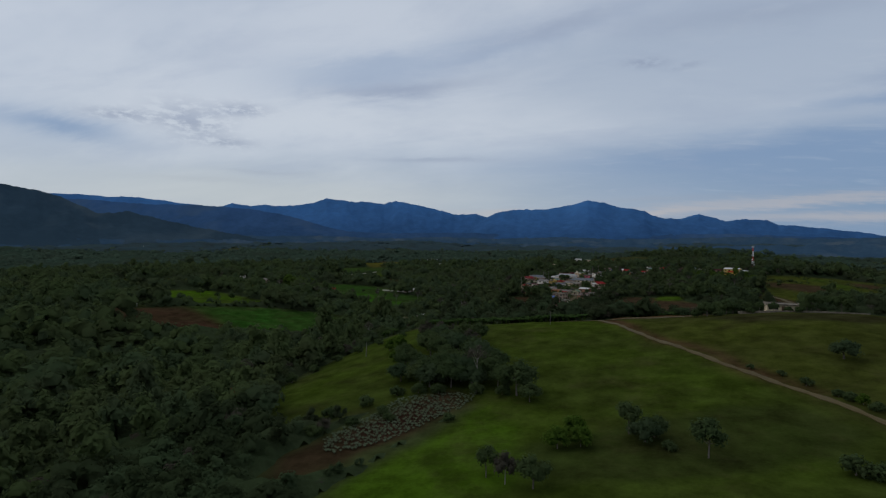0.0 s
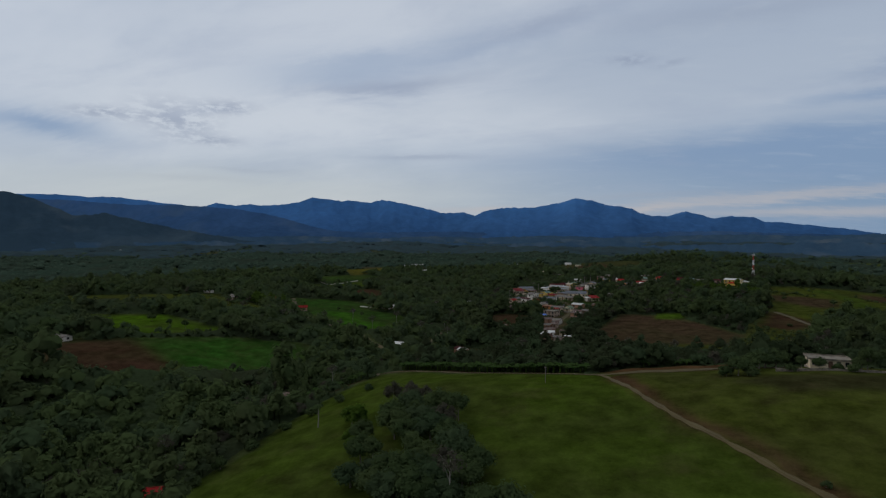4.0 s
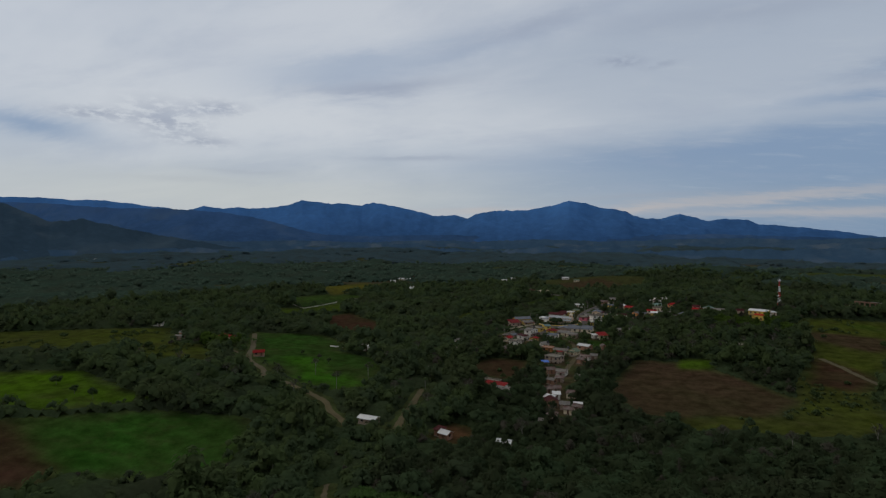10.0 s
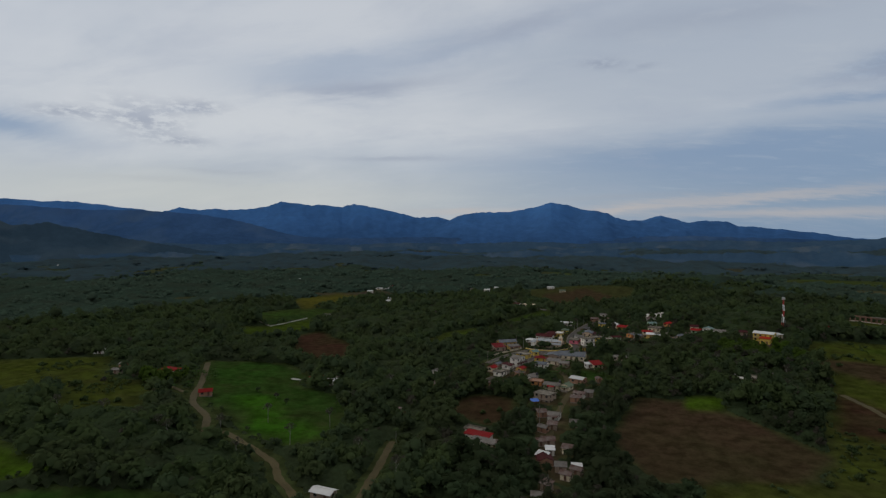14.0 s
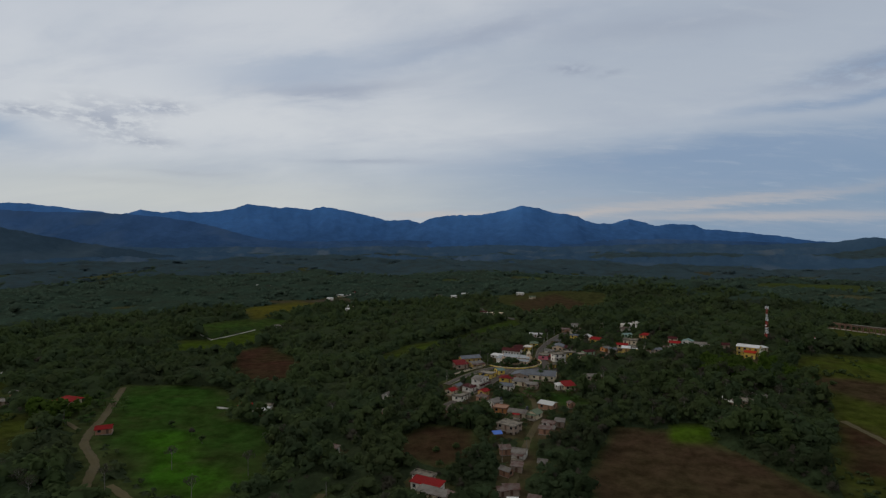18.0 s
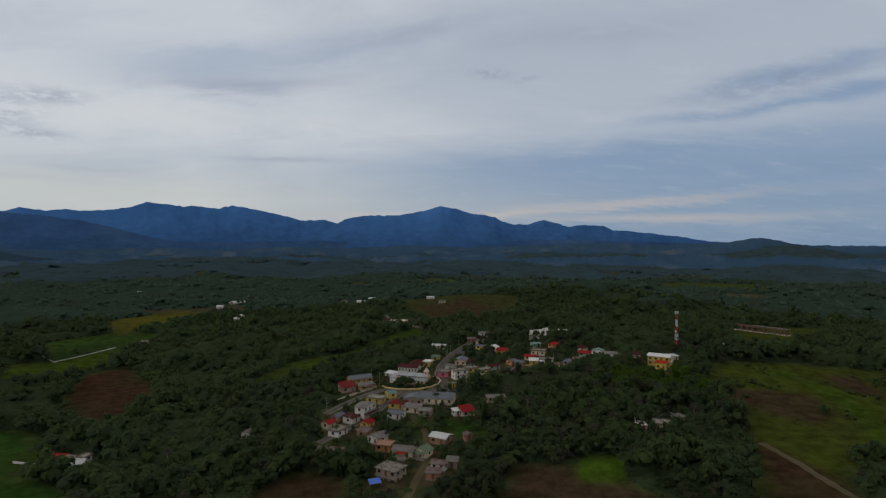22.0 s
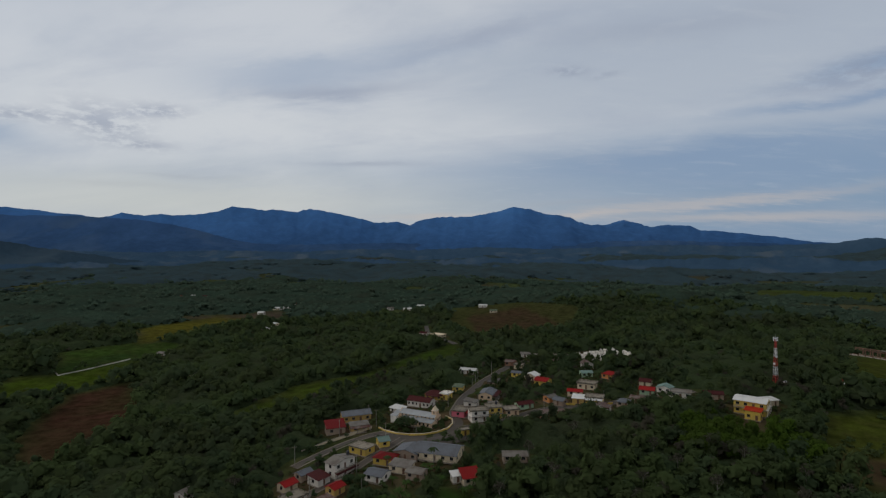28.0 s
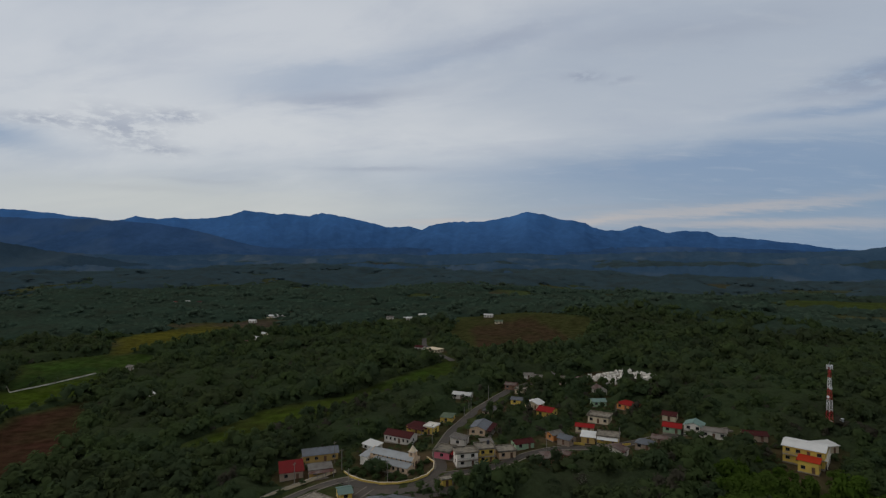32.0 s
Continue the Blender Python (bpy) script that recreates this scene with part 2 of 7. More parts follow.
MAT = {}
MAT["leaf"] = foliage("broadleaf_foliage", (0.043, 0.066, 0.024), (0.067, 0.092, 0.032), (0.073, 0.099, 0.039))
MAT["leaf_dark"] = foliage("dark_foliage", (0.038, 0.061, 0.027), (0.055, 0.078, 0.034), (0.062, 0.088, 0.041))
MAT["leaf_bright"] = foliage("bright_foliage", (0.044, 0.084, 0.010), (0.060, 0.104, 0.014), (0.084, 0.124, 0.020))
MAT["leaf_grey"] = foliage("dry_grey_foliage", (0.056, 0.052, 0.034), (0.074, 0.066, 0.046), (0.088, 0.080, 0.058))
MAT["leaf_banana"] = foliage("banana_leaf", (0.034, 0.074, 0.016), (0.052, 0.090, 0.022), (0.08, 0.115, 0.04))
# leaf_far, leaf_distant and far_under have the blue of haze mixed into their colour
MAT["leaf_far"] = foliage("hazed_far_foliage", (0.050, 0.082, 0.054), (0.070, 0.104, 0.068), (0.082, 0.116, 0.080))
MAT["leaf_distant"] = foliage("haze_blue_foliage", (0.038, 0.066, 0.070), (0.056, 0.090, 0.100), (0.064, 0.098, 0.106))
# broadleaf colours darkened: shade of the close woods put into the leaf colour
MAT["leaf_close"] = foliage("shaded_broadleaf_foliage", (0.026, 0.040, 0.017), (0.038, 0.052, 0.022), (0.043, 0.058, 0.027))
# undergrowth tone raised towards the crowns, so shaded gaps between them look lighter
MAT["leaf_under"] = foliage("undergrowth_foliage", (0.041, 0.061, 0.026), (0.054, 0.073, 0.031), (0.060, 0.080, 0.037), 0.55)
MAT["far_under"] = foliage("hazed_far_woods", (0.038, 0.062, 0.042), (0.054, 0.082, 0.054), (0.060, 0.088, 0.060), 0.22)
MAT["leaf_crop"] = foliage("pale_crop_leaf", (0.085, 0.115, 0.060), (0.11, 0.14, 0.08), (0.15, 0.17, 0.11))
MAT["bark"] = worn("grey_bark", (0.12, 0.1, 0.08), (0.05, 0.045, 0.04), 0.95, 1.5)
MAT["bark_pale"] = worn("pale_bark", (0.2, 0.18, 0.15), (0.1, 0.085, 0.07), 0.9, 1.5)


def ground_material():
    m, nt, b = material("earth_and_grass", 1.0, 0, 0.0)
    at = nt.nodes.new("ShaderNodeAttribute")
    at.attribute_name = "land"
    big = ramp_of(nt, tex_noise(nt, 0.03, 5, 0.6), 0.32, 0.7)
    mid = ramp_of(nt, tex_noise(nt, 0.16, 5, 0.65), 0.35, 0.68)
    fine = tex_noise(nt, 1.6, 6, 0.7)
    c = mix_rgb(nt, math_node(nt, "MULTIPLY", big, 0.62), at.outputs["Color"], (0.03, 0.029, 0.011), "MIX")
    c = mix_rgb(nt, math_node(nt, "MULTIPLY", ramp_of(nt, tex_noise(nt, 0.075, 6, 0.7), 0.52, 0.72), 0.45), c, (0.04, 0.03, 0.014))
    hsv = nt.nodes.new("ShaderNodeHueSaturation")
    nt.links.new(c, hsv.inputs["Color"])
    v = math_node(nt, "ADD", math_node(nt, "MULTIPLY", mid, 0.72), math_node(nt, "MULTIPLY", fine, 0.7))
    nt.links.new(math_node(nt, "ADD", v, 0.27), hsv.inputs["Value"])
    nt.links.new(hsv.outputs[0], b.inputs["Base Color"])
    bump(nt, b, fine, 0.5, 0.25)
    return m


MAT["ground"] = ground_material()


def mountain_material(name, low, high, scale, fields=None):
    m, nt, b = material(name, 1.0, 0, 0.0)
    n = ramp_of(nt, tex_noise(nt, scale, 8, 0.65), 0.35, 0.7)
    n2 = ramp_of(nt, tex_noise(nt, scale * 7, 6, 0.7), 0.4, 0.7)
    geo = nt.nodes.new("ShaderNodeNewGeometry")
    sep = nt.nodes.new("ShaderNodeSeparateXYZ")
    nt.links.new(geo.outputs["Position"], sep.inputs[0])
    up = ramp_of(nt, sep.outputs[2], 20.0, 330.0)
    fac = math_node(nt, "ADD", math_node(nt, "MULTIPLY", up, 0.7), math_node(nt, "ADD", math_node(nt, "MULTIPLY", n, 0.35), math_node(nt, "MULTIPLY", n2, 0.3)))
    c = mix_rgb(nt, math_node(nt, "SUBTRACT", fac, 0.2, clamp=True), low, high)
    if fields:      # cleared plots and pale grass among the trees
        p = ramp_of(nt, tex_noise(nt, scale * 0.9, 5, 0.6, stretch=(1, 0.6, 1)), 0.5, 0.62)
        q = ramp_of(nt, tex_noise(nt, scale * 0.35, 3, 0.5), 0.4, 0.6)
        c = mix_rgb(nt, math_node(nt, "MULTIPLY", math_node(nt, "MULTIPLY", p, q), 0.75), c, fields)
    nt.links.new(c, b.inputs["Base Color"])
    return m


# the blue of aerial haze is painted into these base colours, lighter higher up
MAT["range_far"] = mountain_material("haze_blue_far_range", (0.027, 0.068, 0.150), (0.054, 0.146, 0.325), 0.0022)
MAT["range_mid"] = mountain_material("haze_blue_near_range", (0.025, 0.055, 0.110), (0.046, 0.100, 0.208), 0.003, (0.06, 0.10, 0.16))
MAT["foothill"] = mountain_material("haze_tinted_foothills", (0.030, 0.058, 0.090), (0.060, 0.100, 0.142), 0.008, (0.080, 0.100, 0.115))
MAT["ridge"] = mountain_material("haze_tinted_ridge", (0.027, 0.047, 0.064), (0.046, 0.076, 0.104), 0.006, (0.058, 0.080, 0.094))
MAT["dirt"] = worn("pale_dirt_track", (0.074, 0.056, 0.019), (0.044, 0.031, 0.010), 0.95, 0.5, 0.9)
MAT["asphalt"] = worn("worn_asphalt", (0.052, 0.043, 0.034), (0.090, 0.067, 0.045), 0.9, 0.4, 0.8)
MAT["kerb"] = worn("worn_kerb", (0.17, 0.14, 0.105), (0.08, 0.064, 0.048), 0.95, 0.7, 0.9)
MAT["concrete"] = worn("stained_concrete", (0.30, 0.25, 0.19), (0.13, 0.105, 0.08), 0.9, 0.7, 0.9)

# ---------------------------------------------------------------- helpers for meshes
def mesh_object(name, verts, faces, mat, parent=None, label="", smooth=False):
    me = bpy.data.meshes.new(name)
    me.from_pydata(verts, [], faces)
    me.materials.append(mat)
    if smooth:
        me.polygons.foreach_set("use_smooth", [True] * len(me.polygons))
    me.update()
    ob = new(name, me)
    if parent:
        ob.parent = parent
    return tagged(ob, label)


def empty(name, x, y, z, turn=0.0):
    ob = new(name)
    ob.matrix_basis = pose(x, y, z, 0, 0, turn)
    return ob


# ---------------------------------------------------------------- the lie of the land
HILLS = []


def hill(x, y, spread, rise):
    HILLS.append((x, y, spread, rise))


hill(75, 175, 80, 3.9)
hill(150, 625, 80, 8.2)
hill(0, 325, 80, -2.1)
hill(-225, 25, 80, -3.1)
hill(75, -50, 80, 4)
hill(-225, 550, 80, -1.5)
hill(0, 775, 80, 7.1)
hill(300, 175, 80, 2.2)
hill(-150, 25, 80, -6.2)
hill(75, 550, 80, -1.2)
hill(0, 200, 45, 1.9)
hill(-120, 160, 45, -4.7)
hill(-40, 160, 45, 2)
hill(150, 175, 80, 5.5)
hill(75, 25, 80, 3.6)
hill(300, 325, 80, 3.9)
hill(-150, -50, 80, -5.7)
hill(225, 625, 80, 5.9)
hill(-75, 325, 80, -0.1)
hill(80, 160, 45, 3.8)
hill(-300, 400, 80, 2)
hill(-150, 400, 80, -6.3)
hill(80, 200, 45, 3.8)
hill(-225, 625, 80, -7.2)
hill(-300, 775, 80, 5.3)
hill(0, 550, 80, 2.6)
hill(-40, 200, 45, 6.4)
hill(-120, 200, 45, -5.7)
hill(0, 25, 80, 4.3)
hill(-225, 325, 80, 4.9)
hill(225, 175, 80, 4.4)
hill(0, 240, 45, -4.8)
hill(150, 775, 80, -3.8)
hill(-120, 280, 45, -3.6)
hill(-225, 775, 80, -4.2)
hill(40, 200, 45, 3.8)
hill(0, 400, 80, -5)
hill(150, 550, 80, 4.3)
hill(300, 550, 80, -4.3)
hill(80, 280, 45, -2.6)
hill(-150, 175, 80, -3.7)
hill(-80, 200, 45, 4.7)
hill(75, 700, 80, 2.7)
hill(0, 475, 80, 3)
hill(-120, 240, 45, -4)
hill(150, 25, 80, 3.2)
hill(-70, 228, 15, 2.4)
hill(0, 194, 18, 1)
hill(52, 188, 26, 2.0)
hill(14, 206, 5, 1.5)
hill(26, 208.5, 5, 1.6)
hill(38, 211, 5, 1.5)


def hash_noise(x, y, scale, seed):
    """Smooth value noise on arrays, about -1 to 1."""
    x, y = np.asarray(x, float) / scale + seed * 17.3, np.asarray(y, float) / scale + seed * 9.1
    i, j = np.floor(x), np.floor(y)
    u, v = x - i, y - j
    u, v = u * u * (3 - 2 * u), v * v * (3 - 2 * v)

    def h(a, b):
        s = np.sin(a * 127.1 + b * 311.7 + seed * 74.7) * 43758.5453
        return (s - np.floor(s)) * 2 - 1
    return (h(i, j) * (1 - u) + h(i + 1, j) * u) * (1 - v) + (h(i, j + 1) * (1 - u) + h(i + 1, j + 1) * u) * v


def land(x, y):
    x, y = np.asarray(x, float), np.asarray(y, float)
    z = -16 + 0 * x
    for cx, cy, s, a in HILLS:
        z = z + a * np.exp(-((x - cx) ** 2 + (y - cy) ** 2) / (2 * s * s))
    away = np.clip((np.hypot(x, y - 350) - 450) / 900, 0, 1)
    z = z + away * (15 * hash_noise(x, y, 260, 1) + 15 * hash_noise(x, y, 620, 2) + 7 * hash_noise(x, y, 120, 3))
    far = np.clip((np.hypot(x, y - 350) - 1200) / 2500, 0, 1)
    z = z + far * (26 + 22 * hash_noise(x, y, 900, 4) + 8 * hash_noise(x, y, 300, 5))
    # a knoll on the right
    z = z + 42 * np.exp(-(((x - 1330) / 130) ** 2 + ((y - 2330) / 160) ** 2))
    # a wooded hill behind the village
    z = z + 24 * np.exp(-(((x - 165) / 150) ** 2 + ((y - 945) / 115) ** 2))
    return z


def at(x, y):
    return float(land(x, y))


def inside(x, y, poly):
    x, y = np.asarray(x, float), np.asarray(y, float)
    r = np.zeros(x.shape, bool)
    for (ax, ay), (bx, by) in zip(poly, poly[1:] + poly[:1]):
        if ay == by:
            continue
        c = (ay > y) != (by > y)
        r ^= c & (x < (bx - ax) * (y - ay) / (by - ay) + ax)
    return r


FIELDS = []


def field(color, *poly, soft=3.0):
    FIELDS.append((color, list(poly), soft))


GRASS, LUSH, BRIGHT = (0.036, 0.056, 0.006), (0.020, 0.059, 0.008), (0.043, 0.086, 0.004)
YARD = (0.080, 0.052, 0.030)
OLIVE, BROWN, RED, YELLOW = (0.043, 0.053, 0.008), (0.046, 0.028, 0.016), (0.044, 0.020, 0.013), (0.078, 0.070, 0.011)
# the pasture hill that the flight starts over, with its plots
field(OLIVE, (-10, 190), (3, 197), (30, 199), (50, 201), (75, 200), (110, 195), (150, 180), (150, 60), (45, 95), (20, 150))
field(GRASS, (-88, 140), (-84, 190), (-82, 210), (-76, 226), (-62, 221), (-45, 213), (-24, 205), (-10, 200), (6, 196), (20, 150), (46, 96), (90, 40), (40, -10), (-30, 0), (-38, 60), (-32, 85), (-22, 110), (-38, 121), (-52, 106), (-66, 102))
field((0.026, 0.038, 0.007), (-10, 88), (2, 99), (16, 106), (34, 110), (43, 98), (34, 86), (22, 80), (8, 78), (-4, 76))
field((0.066, 0.032, 0.018), (3, 190), (9, 193), (12, 184), (19, 163), (29, 144), (38, 129), (45, 115), (43, 114), (35, 126), (27, 141), (17, 159), (9, 178))
field((0.026, 0.026, 0.009), (30, 178), (52, 186), (72, 184), (90, 170), (70, 165), (45, 172))
field(BRIGHT, (-36, 70), (-30, 88), (-22, 108), (-12, 100), (-8, 80), (-16, 60))
field((0.034, 0.018, 0.011), (-50, 74), (-52, 86), (-48, 97), (-40, 117), (-30, 121), (-24, 112), (-34, 92), (-39, 80))
field((0.082, 0.040, 0.018), (0, 199), (12, 208), (28, 211), (46, 214), (70, 214), (74, 207), (48, 203), (28, 200), (12, 196))
field((0.034, 0.021, 0.013), (-74, 229), (-62, 224), (-45, 216), (-24, 208), (-4, 202), (-4, 207), (-24, 213), (-45, 222), (-64, 230))
field((0.030, 0.022, 0.012), (-88, 226), (-100, 212), (-108, 203), (-104, 200), (-94, 208), (-80, 222))
# left of the valley
field(LUSH, (-224, 262), (-211, 268), (-184, 289), (-149, 302), (-140, 290), (-133, 263), (-150, 249), (-170, 245), (-180, 241), (-202, 252))
field(BRIGHT, (-304, 304), (-281, 312), (-255, 321), (-228, 309), (-194, 299), (-207, 284), (-219, 274), (-240, 272), (-275, 284))
field(RED, (-262, 235), (-237, 249), (-222, 261), (-202, 252), (-180, 241), (-178, 228), (-190, 219), (-225, 217))
field(OLIVE, (-440, 411), (-392, 432), (-318, 460), (-264, 396), (-290, 364), (-346, 340))
field(OLIVE, (-235, 342), (-210, 362), (-238, 402), (-276, 408), (-268, 374))
field((0.020, 0.052, 0.008), (-250, 475), (-200, 486), (-168, 456), (-170, 436), (-130, 419), (-113, 372), (-127, 349), (-155, 360), (-199, 394))
field((0.026, 0.088, 0.005), (-188, 405), (-170, 412), (-146, 381), (-122, 378), (-113, 362), (-128, 350), (-150, 358))
field(RED, (-253, 602), (-240, 636), (-184, 568), (-160, 504), (-171, 490), (-211, 527))
field(GRASS, (-318, 624), (-297, 637), (-272, 687), (-253, 650), (-268, 590), (-290, 580))
field(YELLOW, (-353, 793), (-330, 899), (-278, 890), (-284, 785), (-303, 730))
field((0.028, 0.056, 0.010), (-345, 690), (-316, 727), (-288, 742), (-262, 735), (-268, 700), (-305, 652))
field((0.020, 0.040, 0.010), (-316, 653), (-296, 638), (-280, 688), (-274, 704), (-300, 700))
field(RED, (-70, 423), (-60, 438), (-39, 431), (-34, 410), (-48, 394), (-65, 402))
field(GRASS, (-124, 562), (-119, 585), (-111, 620), (-78, 640), (-60, 630), (-76, 600), (-94, 580), (-102, 562))
field((0.030, 0.052, 0.008), (-80, 636), (-67, 655), (-49, 690), (-24, 726), (-16, 696), (-42, 652), (-60, 628))
field((0.040, 0.042, 0.014), (-55, 985), (20, 1000), (90, 900), (72, 800), (-15, 758), (-45, 850))
field(BROWN, (-33, 890), (27, 940), (65, 822), (-11, 770))
field((0.080, 0.036, 0.018), (-66, 304), (-64, 313), (-60, 318), (-54, 314), (-50, 306), (-53, 296), (-61, 296))
field(LUSH, (0, 484), (17, 472), (19, 461), (4, 455), (-3, 469))
# right of the valley
field(BROWN, (26, 438), (49, 436), (63, 425), (90, 370), (68, 347), (19, 344), (7, 383))
field(BRIGHT, (51, 441), (67, 442), (65, 425), (50, 424))
field(OLIVE, (101, 405), (122, 385), (105, 330), (76, 322), (29, 330), (36, 344), (75, 347), (88, 365))
field(OLIVE, (156, 551), (186, 558), (274, 568), (190, 440), (165, 440), (140, 420), (125, 385), (101, 405), (128, 455), (140, 520))
field(RED, (128, 452), (137, 412), (120, 385), (103, 399))


field(BROWN, (140, 515), (158, 512), (185, 505), (182, 480), (160, 465), (142, 490))
field((0.036, 0.062, 0.006), (178, 540), (196, 520), (188, 480), (172, 448), (180, 445), (200, 478), (210, 520), (196, 545))
field(BROWN, (215, 545), (240, 540), (228, 505), (212, 512))

field((0.042, 0.058, 0.014), (347, 1205), (439, 1140), (510, 1080), (601, 1246), (429, 1262))
field(OLIVE, (202, 612), (274, 648), (334, 704), (364, 760), (326, 762), (259, 718))


def graded(knots):
    """Grid lines with spacings that change at the knots: (from, step), ..., (to, 0)."""
    out = []
    for (a, s), (b, _) in zip(knots, knots[1:]):
        out += list(np.arange(a, b, s))
    return out + [knots[-1][0]]


def spread_out(start, end, first, factor):
    out, p, s = [], start, first
    while abs(p) < abs(end):
        s *= factor
        p += s if end > start else -s
        out.append(p)
    return out


def far_clearing(x, y, seed):
    return hash_noise(x, y, 130, seed) + 0.5 * hash_noise(x, y, 50, seed + 1) > 0.88


def make_ground():
    xs = spread_out(-320, -7000, 4, 1.12)[::-1] + graded([(-320, 4), (-110, 1.8), (110, 4), (320, 0)]) + spread_out(320, 7000, 4, 1.12)
    ys = spread_out(-60, -900, 6, 1.35)[::-1] + graded([(-60, 4), (40, 1.8), (225, 4), (760, 0)]) + spread_out(760, 5600, 4, 1.085)
    xs, ys = np.array(xs), np.array(ys)
    X, Y = np.meshgrid(xs, ys)
    Z = land(X, Y) + 0.25 * hash_noise(X, Y, 7, 6)
    nx, ny = len(xs), len(ys)
    i = np.arange(nx * ny).reshape(ny, nx)
    faces = np.stack([i[:-1, :-1], i[:-1, 1:], i[1:, 1:], i[1:, :-1]], -1).reshape(-1, 4)
    ob = mesh_object("ground", np.stack([X, Y, Z], -1).reshape(-1, 3), faces, MAT["ground"], smooth=True)
    col = np.empty((nx * ny, 4))
    col[:] = (0.042, 0.054, 0.018, 1)
    x, y = X.ravel(), Y.ravel()
    # bluer in two steps of distance: haze painted into the ground colour
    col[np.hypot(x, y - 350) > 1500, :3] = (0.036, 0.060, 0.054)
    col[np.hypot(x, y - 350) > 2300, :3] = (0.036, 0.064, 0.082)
    # farther clearings between the woods
    for seed, tone in ((7, (0.052, 0.070, 0.026)), (9, (0.070, 0.064, 0.036)), (11, (0.062, 0.045, 0.034))):
        col[far_clearing(x, y, seed) & (np.hypot(x, y - 350) > 520), :3] = tone
    jx, jy = x + 2.5 * hash_noise(x, y, 14, 9), y + 2.5 * hash_noise(x, y, 14, 10)
    for color, poly, soft in FIELDS:
        col[inside(jx, jy, poly), :3] = color
    # trodden earth round the village houses
    for bx, by, r in BUILT:
        if by > 330 and abs(bx + 0) < 150:
            near = np.hypot(jx - bx, jy - by) < r + 1.6
            col[near, :3] = YARD
    g = col.reshape(ny, nx, 4)
    for _ in range(2):      # worn, unfenced edges
        g[1:-1, 1:-1] = 0.5 * g[1:-1, 1:-1] + 0.125 * (g[:-2, 1:-1] + g[2:, 1:-1] + g[1:-1, :-2] + g[1:-1, 2:])
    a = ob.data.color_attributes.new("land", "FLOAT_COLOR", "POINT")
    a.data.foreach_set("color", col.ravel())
    return tagged(ob, "rolling pasture, ploughed plots and woodland floor", "ground", kind="structure")



# ---------------------------------------------------------------- mountains on the skyline
EYE = (-19.0, 159.0, 66.8)


def mountain_range(name, label, mat, reach, crest, rough, foot=-60.0, eye=EYE, roll=0.0):
    """A range of hills: crest gives bearing to the left and height as angles; reach gives its distance by bearing."""
    az = np.array(crest[0::2])[::-1]
    el = np.array(crest[1::2])[::-1]
    a = np.arange(az.min(), az.max(), 0.1)
    e = np.interp(a, az, el) + roll * (hash_noise(a, 0 * a, 3.1, 21) + 0.6 * hash_noise(a, 0 * a, 1.1, 22))
    rows, verts = 12, []
    spur = hash_noise(a, 0 * a, 3.4, 3) + 0.4 * hash_noise(a, 0 * a, 1.5, 5)
    for k in range(rows):
        d = k / (rows - 1)
        for i, (b, v) in enumerate(zip(a, e)):
            r = reach(b) * (1 - 0.2 * d)
            top = eye[2] + reach(b) * math.tan(radians(v))
            if k == 0:
                z = top + rough * float(hash_noise(b, 0, 0.5, 4) + 0.6 * hash_noise(b, 0, 0.25, 6))
            else:
                z = foot + (top - foot) * (1 - d) ** 1.25 * (0.93 + 0.13 * float(spur[i]) * min(1, d * 3) + 0.11 * float(hash_noise(b + d * 5, d * 9, 1.6, 7)) + 0.04 * float(hash_noise(b - d * 4, d * 12, 0.6, 8)))
                z = min(z, top - 8 * k)
            verts.append((eye[0] - r * math.sin(radians(b)), eye[1] + r * math.cos(radians(b)), z))
    n = len(a)
    faces = [(k * n + i, k * n + i + 1, (k + 1) * n + i + 1, (k + 1) * n + i) for k in range(rows - 1) for i in range(n - 1)]
    ob = mesh_object(name, verts, faces, mat, smooth=True)
    return tagged(ob, label, "mountain", kind="structure")


def plane_reach(depth):
    """Distance by bearing of a skyline fitted just inside the camera's view depth."""
    return lambda b: min(depth / max(math.cos(radians(b - 15)), 0.5), depth / max(math.cos(radians(b)), 0.5)) - 20


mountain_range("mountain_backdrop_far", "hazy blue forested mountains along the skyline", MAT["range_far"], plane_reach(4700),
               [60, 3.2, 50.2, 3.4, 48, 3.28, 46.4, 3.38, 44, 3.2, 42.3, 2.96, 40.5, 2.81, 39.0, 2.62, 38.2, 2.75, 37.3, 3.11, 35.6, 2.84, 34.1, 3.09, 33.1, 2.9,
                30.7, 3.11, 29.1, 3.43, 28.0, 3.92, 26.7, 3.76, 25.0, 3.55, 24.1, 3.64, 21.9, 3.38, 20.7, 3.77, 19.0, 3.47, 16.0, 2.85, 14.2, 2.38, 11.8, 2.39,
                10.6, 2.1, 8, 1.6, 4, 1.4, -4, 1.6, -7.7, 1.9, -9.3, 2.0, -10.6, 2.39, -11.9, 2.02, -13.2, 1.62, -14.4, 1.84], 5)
mountain_range("mountain_backdrop_mid", "forested mountain mass in haze blue above the valley", MAT["range_far"], plane_reach(4350),
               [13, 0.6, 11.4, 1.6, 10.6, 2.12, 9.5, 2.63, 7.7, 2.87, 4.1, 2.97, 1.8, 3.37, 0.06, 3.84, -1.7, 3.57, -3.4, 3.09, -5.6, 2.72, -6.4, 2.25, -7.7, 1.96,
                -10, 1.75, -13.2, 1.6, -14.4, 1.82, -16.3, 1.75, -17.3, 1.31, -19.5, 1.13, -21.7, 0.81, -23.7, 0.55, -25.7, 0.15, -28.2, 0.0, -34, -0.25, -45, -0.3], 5)
